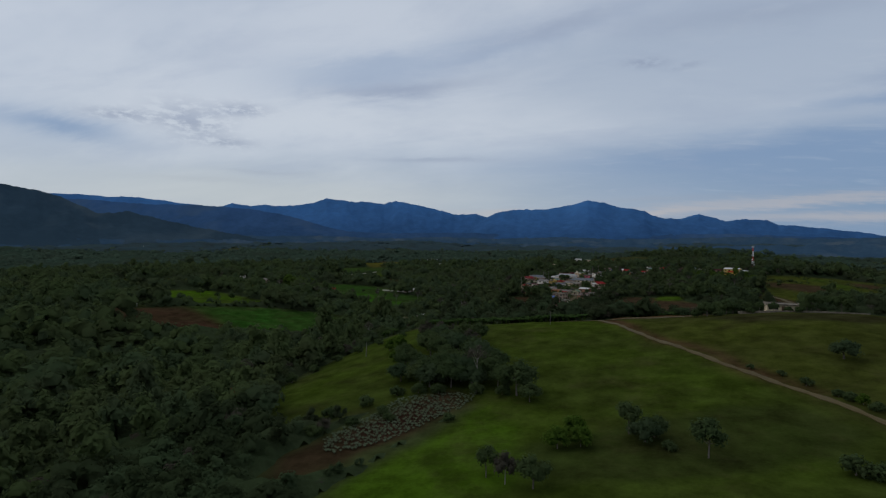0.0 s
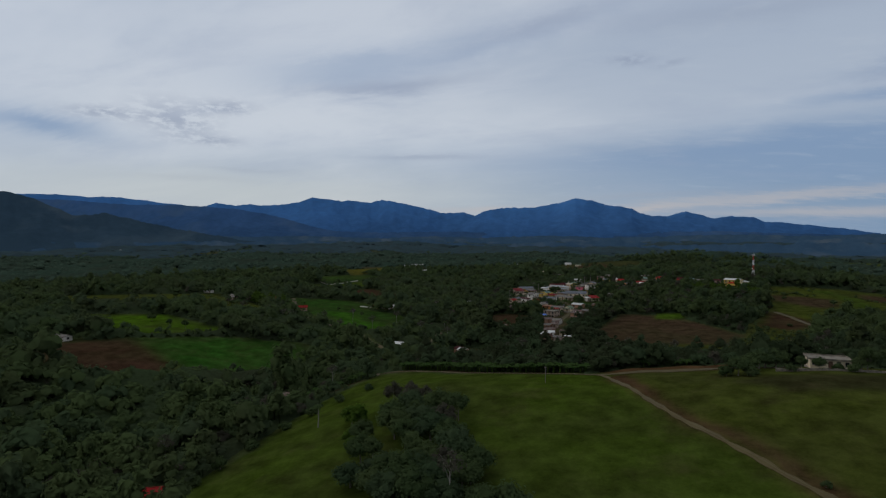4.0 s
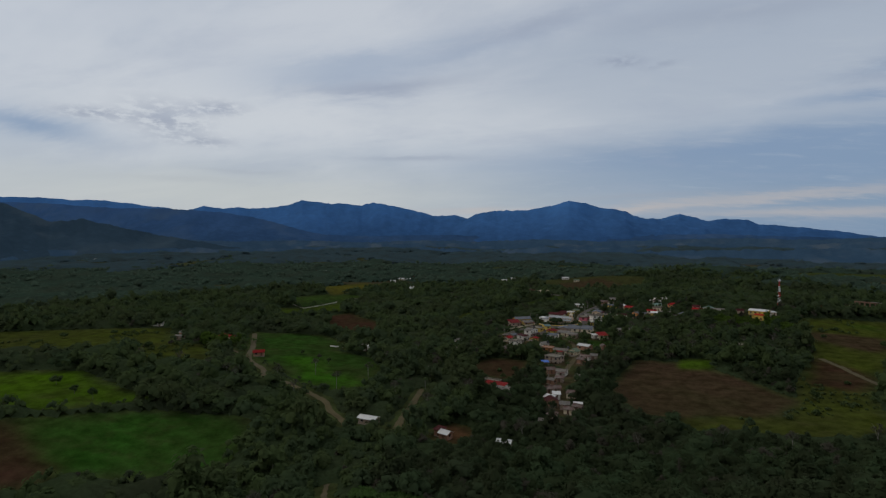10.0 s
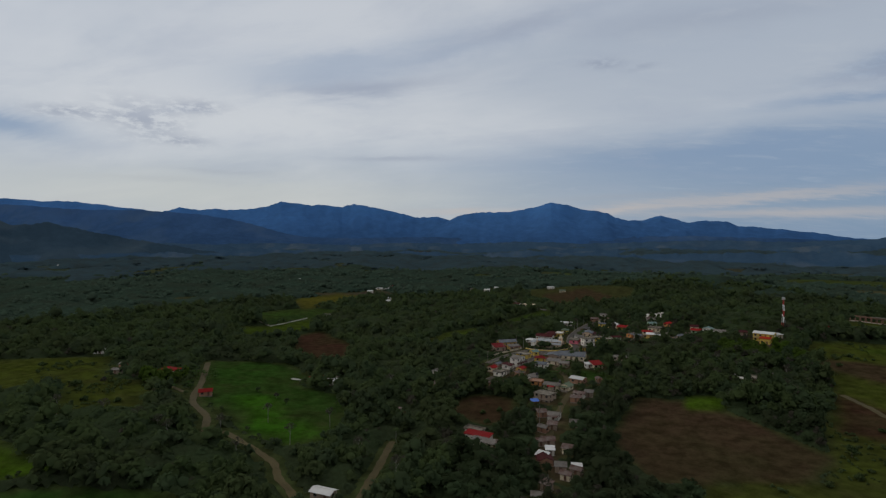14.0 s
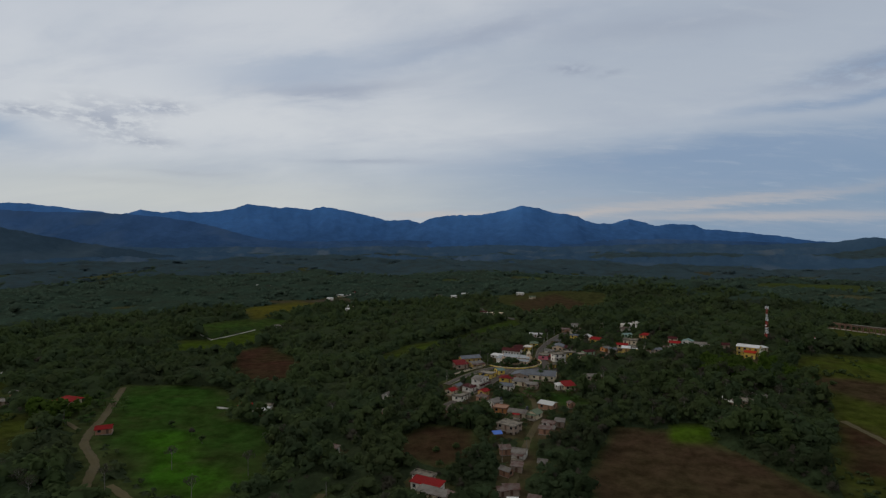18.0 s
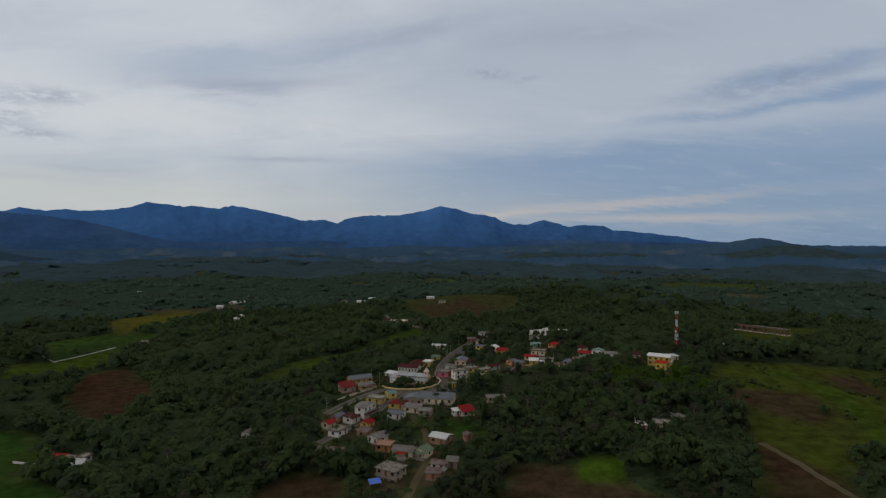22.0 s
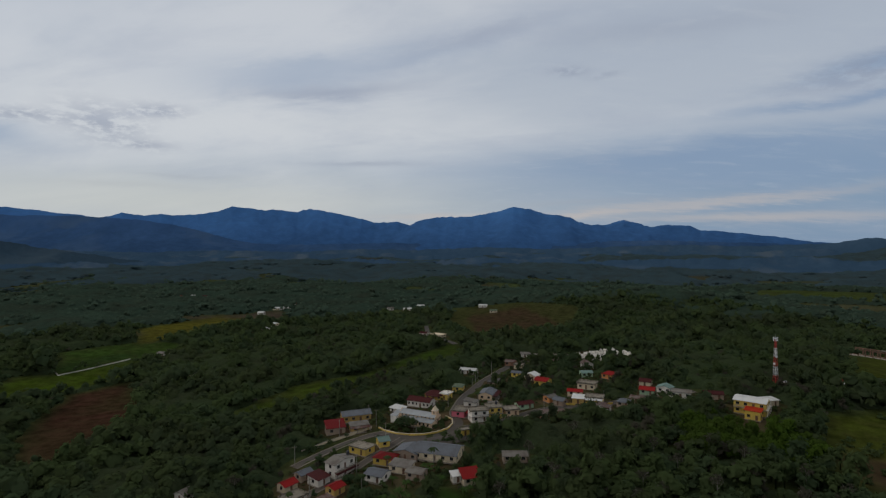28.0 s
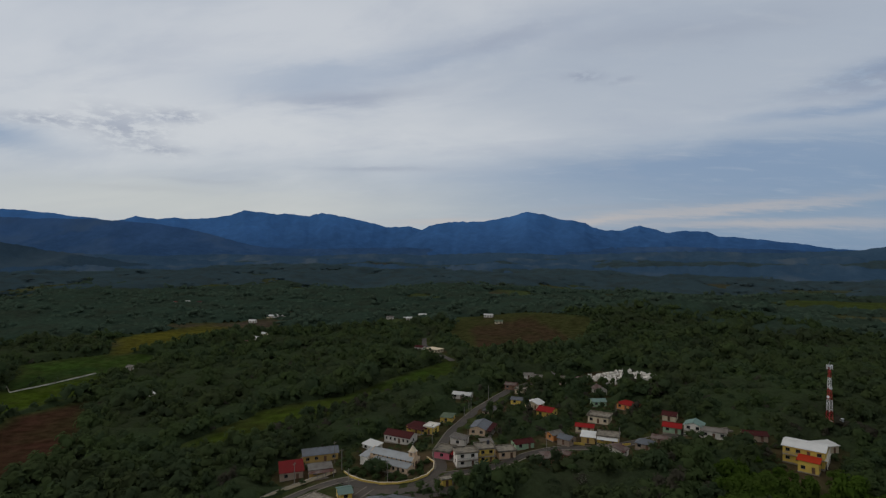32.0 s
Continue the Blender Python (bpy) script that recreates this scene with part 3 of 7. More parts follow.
mountain_range("mountain_backdrop_near", "spur of hills in darker haze blue before the range", MAT["range_mid"], plane_reach(4000),
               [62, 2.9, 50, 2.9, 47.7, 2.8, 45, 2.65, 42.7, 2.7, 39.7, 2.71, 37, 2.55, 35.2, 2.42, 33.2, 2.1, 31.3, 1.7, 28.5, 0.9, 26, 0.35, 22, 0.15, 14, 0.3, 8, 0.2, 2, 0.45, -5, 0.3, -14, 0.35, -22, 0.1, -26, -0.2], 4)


def ring(distance):
    return lambda b: distance


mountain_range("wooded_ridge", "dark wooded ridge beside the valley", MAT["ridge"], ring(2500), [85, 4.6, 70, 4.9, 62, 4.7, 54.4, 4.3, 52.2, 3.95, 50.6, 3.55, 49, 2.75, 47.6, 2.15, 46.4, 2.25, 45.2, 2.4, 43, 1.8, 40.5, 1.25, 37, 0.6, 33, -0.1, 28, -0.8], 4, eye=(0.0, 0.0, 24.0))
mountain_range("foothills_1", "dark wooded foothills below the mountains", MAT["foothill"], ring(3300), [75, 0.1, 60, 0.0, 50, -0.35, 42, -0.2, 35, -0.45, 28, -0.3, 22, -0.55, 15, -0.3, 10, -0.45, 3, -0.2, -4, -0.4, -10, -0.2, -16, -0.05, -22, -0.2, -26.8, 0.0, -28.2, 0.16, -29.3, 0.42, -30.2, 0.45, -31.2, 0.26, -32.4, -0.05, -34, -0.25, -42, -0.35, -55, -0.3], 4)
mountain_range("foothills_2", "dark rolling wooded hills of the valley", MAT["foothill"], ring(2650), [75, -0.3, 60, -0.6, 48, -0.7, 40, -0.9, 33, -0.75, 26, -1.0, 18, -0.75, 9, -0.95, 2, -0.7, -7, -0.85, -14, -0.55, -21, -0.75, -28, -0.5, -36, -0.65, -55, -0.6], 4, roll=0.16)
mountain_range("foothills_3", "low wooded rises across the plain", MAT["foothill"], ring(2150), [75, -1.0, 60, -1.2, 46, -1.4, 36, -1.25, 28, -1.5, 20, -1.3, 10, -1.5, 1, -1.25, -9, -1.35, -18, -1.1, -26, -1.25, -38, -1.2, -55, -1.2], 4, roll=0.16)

# ---------------------------------------------------------------- tracks and streets
ROADS = []
BUILT = []          # x, y, radius kept free of trees


def ribbon(name, label, width, mat, pts, lift=0.08, category="road", kerb=False):
    """A road draped over the land, 1.5 m a piece, with ragged or kerbed edges."""
    line = []
    for (ax, ay), (bx, by) in zip(pts, pts[1:]):
        n = max(2, int(math.hypot(bx - ax, by - ay) / 1.5))
        line += [(ax + (bx - ax) * i / n, ay + (by - ay) * i / n) for i in range(n)]
    line.append(pts[-1])
    p = np.array(line)
    for _ in range(6):
        p[1:-1] = (p[:-2] + 2 * p[1:-1] + p[2:]) / 4
    ROADS.append((p, width))
    d = np.gradient(p, axis=0)
    d /= np.hypot(d[:, 0], d[:, 1])[:, None]
    side = np.stack([d[:, 1], -d[:, 0]], -1)
    verts, faces, cols = [], [], 5
    for k, (q, s) in enumerate(zip(p, side)):
        rag = 0 if kerb else 0.35 * math.sin(k * 1.7) + 0.25 * math.sin(k * 0.63)
        zc = max(at(*(q + s * o * width / 2)) for o in (-1, 0, 1))
        for c in range(cols):
            o = (c / (cols - 1) - 0.5) * (width + rag)
            crown = 0.06 * (1 - abs(c - 2) / 2) - (0.0 if kerb else 0.05 * (c in (1, 3)))
            g = q + s * o
            zg = zc if kerb else at(*g) + 0.25 * float(hash_noise(g[0], g[1], 7, 6)) + 0.06
            verts.append((*g, zg + lift + crown))
        drop = 1.2 if kerb else 2.0
        verts.append((*(q + s * width * 0.5), zc + lift - drop))
        verts.append((*(q - s * width * 0.5), zc + lift - drop))
    w = cols + 2
    for k in range(len(p) - 1):
        a, b = k * w, (k + 1) * w
        faces += [(a + c, a + c + 1, b + c + 1, b + c) for c in range(cols - 1)]
        faces += [(a + 4, a + 5, b + 5, b + 4), (b + 0, b + 6, a + 6, a + 0)]
    ob = tagged(mesh_object(name, verts, faces, mat, smooth=False), label, category, kind="structure")
    if kerb:
        for sgn in ((-1, 1) if kerb is True else (kerb,)):
            kv, kf = [], []
            for q, s in zip(p, side):
                zc = max(at(*(q + s * o * width / 2)) for o in (-1, 0, 1)) + lift
                for o, z in ((0.0, -0.6), (0.0, 0.16), (0.55, 0.16), (0.55, -0.9)):
                    kv.append((*(q + s * sgn * (width / 2 + o)), zc + z))
            for k in range(len(p) - 1):
                a, b = k * 4, k * 4 + 4
                kf += [(a + c, a + c + 1, b + c + 1, b + c) for c in range(3)]
            mesh_object("kerb", kv, kf, MAT["kerb"], ob, "raised concrete kerb and walk")
    return ob


ribbon("road_1", "pale rutted dirt track crossing the pasture hill", 1.35, MAT["dirt"],
       [(52, 78), (46, 100), (41, 114), (34, 127), (26, 142), (16, 160), (8, 180), (2, 196)])
ribbon("road_2", "dirt track along the brow of the hill", 1.6, MAT["dirt"], [(2, 196), (-9, 201), (-24, 206.5), (-45, 214.5), (-62, 222), (-75, 227), (-82, 240), (-87, 253)])
ribbon("road_3", "reddish dirt track to the hill farm", 2.6, MAT["dirt"], [(2, 196), (14, 199.5), (30, 202), (48, 205), (72, 206)])
ribbon("road_4", "pale gravel farm road through the valley", 3.4, MAT["dirt"],
       [(-165, 345), (-179, 368), (-199, 384), (-209, 400), (-216, 415), (-231, 440), (-248, 468)])
ribbon("road_5", "narrow dirt lane between trees", 3.2, MAT["dirt"], [(-82, 308), (-83.6, 319), (-84.5, 335), (-85.6, 350), (-87, 366)])
ribbon("road_6", "narrow dirt lane down to the shed", 3.0, MAT["dirt"], [(-104, 308), (-110, 316), (-118, 322), (-124.8, 332.6), (-140.7, 343), (-162, 354.4)])
ribbon("road_7", "dirt drive up to the red-roofed farmhouse", 2.2, MAT["dirt"], [(-214, 398), (-226, 404), (-236, 412), (-243, 420)])
ribbon("road_8", "bare earth track worn into the slope", 3.0, MAT["dirt"], [(128, 450), (131, 432), (132, 412), (134, 396)])
ribbon("street_1", "worn asphalt village street with kerbs", 3.4, MAT["asphalt"],
       [(-60, 496), (-54, 507), (-46, 519), (-38, 528), (-30, 532)], kerb=True)
ribbon("street_2", "worn asphalt street round the church green", 4.0, MAT["asphalt"],
       [(-36, 530), (-26, 525), (-16, 525), (-6, 530), (0, 540), (-5, 556), (-3, 580), (5, 612), (15, 637), (22, 652), (31, 662)], kerb=-1)
ribbon("street_3", "worn asphalt side street along the houses", 3.4, MAT["asphalt"],
       [(1, 536), (13, 540), (24, 548), (31, 556), (42, 562), (56, 562), (70, 566), (82, 572), (94, 576), (112, 580)], kerb=True)
ribbon("street_4", "narrow village lane going down the slope", 2.8, MAT["asphalt"],
       [(-23, 524), (-29, 510), (-36, 494), (-45, 478), (-56, 462)], kerb=True)
ribbon("street_5", "earth lane between the lower houses", 3.0, MAT["dirt"], [(-20, 380), (-17, 400), (-13, 425), (-8, 446), (-10, 470), (-18, 490)])
ribbon("street_6", "asphalt road leaving the village uphill", 4.0, MAT["asphalt"], [(-24, 724), (-40, 752), (-58, 790), (-66, 830)])

# ---------------------------------------------------------------- building materials
def paint(key, name, color, dirt=(0.16, 0.13, 0.1), rough=0.85, amount=0.4):
    MAT[key] = worn(name, color, dirt, rough, 0.9, amount)


def sheet(key, name, color, dirt, amount=0.5, metal=0.0, rough=0.7):
    MAT[key] = worn(name, color, dirt, rough, 0.7, amount, metal, stripes=0.3, spec=0.06)


paint("w_white", "white_limewash", (0.68, 0.62, 0.525))
paint("w_cream", "cream_paint", (0.62, 0.50, 0.33))
paint("w_yellow", "yellow_paint", (0.62, 0.42, 0.07))
paint("w_ochre", "ochre_paint", (0.48, 0.30, 0.08))
paint("w_peach", "peach_paint", (0.66, 0.46, 0.29))
paint("w_pink", "pink_paint", (0.58, 0.13, 0.17))
paint("w_green", "mint_paint", (0.30, 0.42, 0.26))
paint("w_blue", "blue_paint", (0.16, 0.24, 0.46))
paint("w_orange", "orange_paint", (0.56, 0.22, 0.06))
paint("w_block", "bare_concrete_block", (0.34, 0.25, 0.18), (0.18, 0.12, 0.08), 0.95, 0.6)
paint("w_brick", "bare_clay_block", (0.33, 0.17, 0.10), (0.16, 0.09, 0.06), 0.95, 0.6)
sheet("r_zinc", "grey_zinc_sheet", (0.165, 0.148, 0.124), (0.07, 0.046, 0.032), 1.1, 0.0, 0.6)
sheet("r_white", "bright_zinc_sheet", (0.54, 0.515, 0.465), (0.3, 0.28, 0.26), 0.55, 0.0, 0.55)
sheet("r_blue", "blue_grey_sheet", (0.118, 0.124, 0.132), (0.075, 0.066, 0.06), 0.9, 0.0, 0.6)
sheet("r_red", "red_painted_sheet", (0.22, 0.010, 0.009), (0.12, 0.02, 0.015), 0.6)
sheet("r_orange", "orange_red_sheet", (0.38, 0.032, 0.010), (0.24, 0.04, 0.018), 0.4)
sheet("r_maroon", "maroon_sheet", (0.058, 0.011, 0.010), (0.032, 0.015, 0.012), 0.7)
sheet("r_dark_red", "dark_red_sheet", (0.125, 0.008, 0.008), (0.07, 0.016, 0.012), 0.6)
sheet("r_teal", "faded_teal_sheet", (0.13, 0.20, 0.165), (0.13, 0.125, 0.10), 0.7)
sheet("r_rust", "rusted_sheet", (0.15, 0.122, 0.102), (0.07, 0.024, 0.016), 1.6)
sheet("r_green", "mossy_green_sheet", (0.11, 0.14, 0.085), (0.09, 0.085, 0.055), 0.7)
sheet("r_church", "pale_grey_church_sheet", (0.29, 0.295, 0.285), (0.17, 0.155, 0.14), 0.6)
MAT["slab"] = worn("weathered_roof_slab", (0.235, 0.195, 0.14), (0.045, 0.038, 0.03), 0.95, 1.6, 1.3)
MAT["asphalt_roof"] = worn("dark_roof_felt", (0.055, 0.05, 0.045), (0.1, 0.085, 0.07), 0.95, 0.8, 0.8)
MAT["wood"] = worn("weathered_timber", (0.2, 0.14, 0.09), (0.1, 0.08, 0.06), 0.9, 1.2)
MAT["frame"] = worn("painted_frame", (0.2, 0.18, 0.16), (0.1, 0.09, 0.08), 0.6, 1.2)
MAT["door"] = worn("brown_door", (0.14, 0.07, 0.04), (0.08, 0.05, 0.03), 0.6, 1.2)
MAT["clay"] = worn("weathered_clay_columns", (0.17, 0.095, 0.06), (0.08, 0.055, 0.04), 0.95, 0.8, 0.8)
MAT["steel"] = worn("galvanised_steel", (0.42, 0.43, 0.44), (0.28, 0.26, 0.24), 0.5, 1.0, 0.4, 0.4)
MAT["mast_red"] = worn("red_mast_paint", (0.42, 0.03, 0.03), (0.25, 0.05, 0.04), 0.6, 1.0)
MAT["mast_white"] = worn("white_mast_paint", (0.68, 0.66, 0.64), (0.4, 0.36, 0.33), 0.6, 1.0)
MAT["tank"] = worn("black_plastic_tank", (0.03, 0.03, 0.035), (0.06, 0.06, 0.06), 0.5)
MAT["tarp"] = worn("blue_tarpaulin", (0.05, 0.13, 0.42), (0.05, 0.08, 0.2), 0.5)


def glass_material():
    m, nt, b = material("dark_window_glass", 0.12, 0, 0.5)
    b.inputs["Base Color"].default_value = (0.012, 0.014, 0.016, 1)
    return m


MAT["glass"] = glass_material()


# ---------------------------------------------------------------- building blocks
def box(bm, x0, x1, y0, y1, z0, z1):
    v = [bm.verts.new(p) for p in ((x0, y0, z0), (x1, y0, z0), (x1, y1, z0), (x0, y1, z0), (x0, y0, z1), (x1, y0, z1), (x1, y1, z1), (x0, y1, z1))]
    for f in ((0, 3, 2, 1), (4, 5, 6, 7), (0, 1, 5, 4), (1, 2, 6, 5), (2, 3, 7, 6), (3, 0, 4, 7)):
        bm.faces.new([v[i] for i in f])


def part(name, bm, mat, parent, label="", where=None, bevel=0.0):
    if bevel:
        bmesh.ops.bevel(bm, geom=bm.edges[:], offset=bevel, segments=1, affect="EDGES")
    me = bpy.data.meshes.new(name)
    bm.to_mesh(me)
    bm.free()
    me.materials.append(mat)
    ob = new(name, me)
    ob.parent = parent
    if where is not None:
        ob.matrix_basis = where
    return tagged(ob, label)


def boxes_part(name, boxes, mat, parent, label="", where=None, bevel=0.0):
    bm = bmesh.new()
    for b in boxes:
        box(bm, *b)
    return part(name, bm, mat, parent, label, where, bevel)


SHARED = {}


def shared(name, key, make, mat, parent, where, label=""):
    """An object on a mesh that alike pieces share."""
    if key not in SHARED:
        bm = bmesh.new()
        make(bm)
        me = bpy.data.meshes.new(name)
        bm.to_mesh(me)
        bm.free()
        me.materials.append(mat)
        SHARED[key] = me
    ob = new(name, SHARED[key])
    ob.parent, ob.matrix_basis = parent, where
    return tagged(ob, label)


def window(parent, where, w, h):
    """A window set back in its opening: frame with a mullion and a sill, and a pane behind it. The outside is -y."""
    def frame_of(bm):
        """One casement frame: a ring with a mullion, all of a piece."""
        t = 0.05
        us, vs = (-w / 2, -w / 2 + t, -t / 2, t / 2, w / 2 - t, w / 2), (0, t, h - t, h)
        front = [[bm.verts.new((u, 0.06, v)) for v in vs] for u in us]
        back = [[bm.verts.new((u, 0.12, v)) for v in vs] for u in us]
        for i in range(5):
            for j in range(3):
                if j == 1 and i in (1, 3):
                    ring = ((i, j), (i, j + 1), (i + 1, j + 1), (i + 1, j))
                    for (p, q), (r, s) in zip(ring, ring[1:] + ring[:1]):
                        bm.faces.new((front[p][q], front[r][s], back[r][s], back[p][q]))
                    continue
                bm.faces.new((front[i][j], front[i + 1][j], front[i + 1][j + 1], front[i][j + 1]))
                bm.faces.new((back[i][j + 1], back[i + 1][j + 1], back[i + 1][j], back[i][j]))
    f = shared("window", ("window", w, h), frame_of, MAT["frame"], parent, where)
    shared("pane", ("pane", w, h), lambda bm: box(bm, -w / 2 + 0.045, w / 2 - 0.045, 0.08, 0.1, 0.045, h - 0.045), MAT["glass"], f, Matrix(), "dark window pane")
    shared("sill", ("sill", w), lambda bm: box(bm, -w / 2 - 0.08, w / 2 + 0.08, -0.08, 0.05, -0.08, 0), MAT["concrete"], f, Matrix(), "concrete window sill")


def door(parent, where, w=0.95, h=2.05, mat="door"):
    def leaf(bm):
        box(bm, -w / 2, w / 2, 0.07, 0.12, 0, h)
        for z0, z1 in ((0.2, h * 0.45), (h * 0.55, h - 0.2)):
            box(bm, -w / 2 + 0.14, w / 2 - 0.14, 0.05, 0.07, z0, z1)
    shared("door", ("door", w, h, mat), leaf, MAT[mat], parent, where)


def wall_side(bm, m, length, height, holes, depth=0.18):
    """One side of a building in its own plane (x along it, z up, outside -y), with holes cut right through its skin."""
    us = sorted({0.0, length, *[h[0] for h in holes], *[h[1] for h in holes]})
    vs = sorted({0.0, height, *[h[2] for h in holes], *[h[3] for h in holes]})

    def quad(*pts):
        bm.faces.new([bm.verts.new(m @ Vector(p)) for p in pts])
    for a, b in zip(us, us[1:]):
        for c, d in zip(vs, vs[1:]):
            if not any(h[0] - 1e-6 <= a and b <= h[1] + 1e-6 and h[2] - 1e-6 <= c and d <= h[3] + 1e-6 for h in holes):
                quad((a, 0, c), (b, 0, c), (b, 0, d), (a, 0, d))
                quad((a, depth, d), (b, depth, d), (b, depth, c), (a, depth, c))
    for a, b, c, d in holes:
        quad((a, 0, c), (a, 0, d), (a, depth, d), (a, depth, c))
        quad((b, 0, d), (b, 0, c), (b, depth, c), (b, depth, d))
        quad((a, 0, d), (b, 0, d), (b, depth, d), (a, depth, d))
        quad((b, 0, c), (a, 0, c), (a, depth, c), (b, depth, c))
    quad((0, 0, height), (length, 0, height), (length, depth, height), (0, depth, height))


def sloped(bm, pts, thick):
    """A roof sheet of that thickness over three or four points."""
    lo = [bm.verts.new(p) for p in pts]
    hi = [bm.verts.new((p[0], p[1], p[2] + thick)) for p in pts]
    n = len(pts)
    bm.faces.new(lo[::-1])
    bm.faces.new(hi)
    for i in range(n):
        bm.faces.new((lo[i], lo[(i + 1) % n], hi[(i + 1) % n], hi[i]))


def roof_on(parent, kind, w, d, z, rise, over, mat, label=""):
    x, y, t = w / 2 + over, d / 2 + over, 0.09
    drop = rise * over / (d / 2) if kind in ("gable_x", "hip") else rise * over / (w / 2)
    bm = bmesh.new()
    if kind == "gable_x":
        sloped(bm, [(-x, -y, z - drop), (x, -y, z - drop), (x, 0, z + rise), (-x, 0, z + rise)], t)
        sloped(bm, [(-x, 0, z + rise + 0.004), (x, 0, z + rise + 0.004), (x, y, z - drop), (-x, y, z - drop)], t)
    elif kind == "gable_y":
        sloped(bm, [(-x, -y, z - drop), (0, -y, z + rise), (0, y, z + rise), (-x, y, z - drop)], t)
        sloped(bm, [(0, -y, z + rise + 0.004), (x, -y, z - drop), (x, y, z - drop), (0, y, z + rise + 0.004)], t)
    elif kind == "hip":
        r = max(w / 2 - d / 2, 0.3)
        a, b = (-r, 0, z + rise), (r, 0, z + rise)
        sloped(bm, [(-x, -y, z - drop), (x, -y, z - drop), b, a], t)
        sloped(bm, [(x, y, z - drop), (-x, y, z - drop), a, b], t)
        sloped(bm, [(x, -y, z - drop), (x, y, z - drop), b], t)
        sloped(bm, [(-x, y, z - drop), (-x, -y, z - drop), a], t)
    elif kind == "shed":
        sloped(bm, [(-x, -y, z), (x, -y, z), (x, y, z + rise), (-x, y, z + rise)], t)
    elif kind == "flat":
        box(bm, -x, x, -y, y, z, z + 0.16)
    r = part("roof", bm, mat, parent, label)
    if kind in ("gable_x", "gable_y", "hip"):
        ridge = bmesh.new()
        k = (w / 2 + over if kind == "gable_x" else max(w / 2 - d / 2, 0.3))
        if kind == "gable_y":
            box(ridge, -0.14, 0.14, -y, y, z + rise + t - 0.02, z + rise + t + 0.05)
        else:
            box(ridge, -k, k, -0.14, 0.14, z + rise + t - 0.02, z + rise + t + 0.05)
        part("ridge_cap", ridge, mat, r)
    if kind == "flat":
        for x0, x1, y0, y1 in ((-x, x, -y, -y + 0.15), (-x, x, y - 0.15, y), (-x, -x + 0.15, -y + 0.15, y - 0.15), (x - 0.15, x, -y + 0.15, y - 0.15)):
            boxes_part("parapet", [(x0, x1, y0, y1, z + 0.16, z + 0.16 + rise)], mat, r)
    return r


def tank(parent, x, y, z):
    bm = bmesh.new()
    bmesh.ops.create_cone(bm, cap_ends=True, segments=14, radius1=0.6, radius2=0.56, depth=1.2, matrix=Matrix.Translation((x, y, z + 0.62)))
    bmesh.ops.create_cone(bm, cap_ends=True, segments=14, radius1=0.56, radius2=0.25, depth=0.25, matrix=Matrix.Translation((x, y, z + 1.34)))
    part("water_tank", bm, MAT["tank"], parent, "black plastic roof tank")


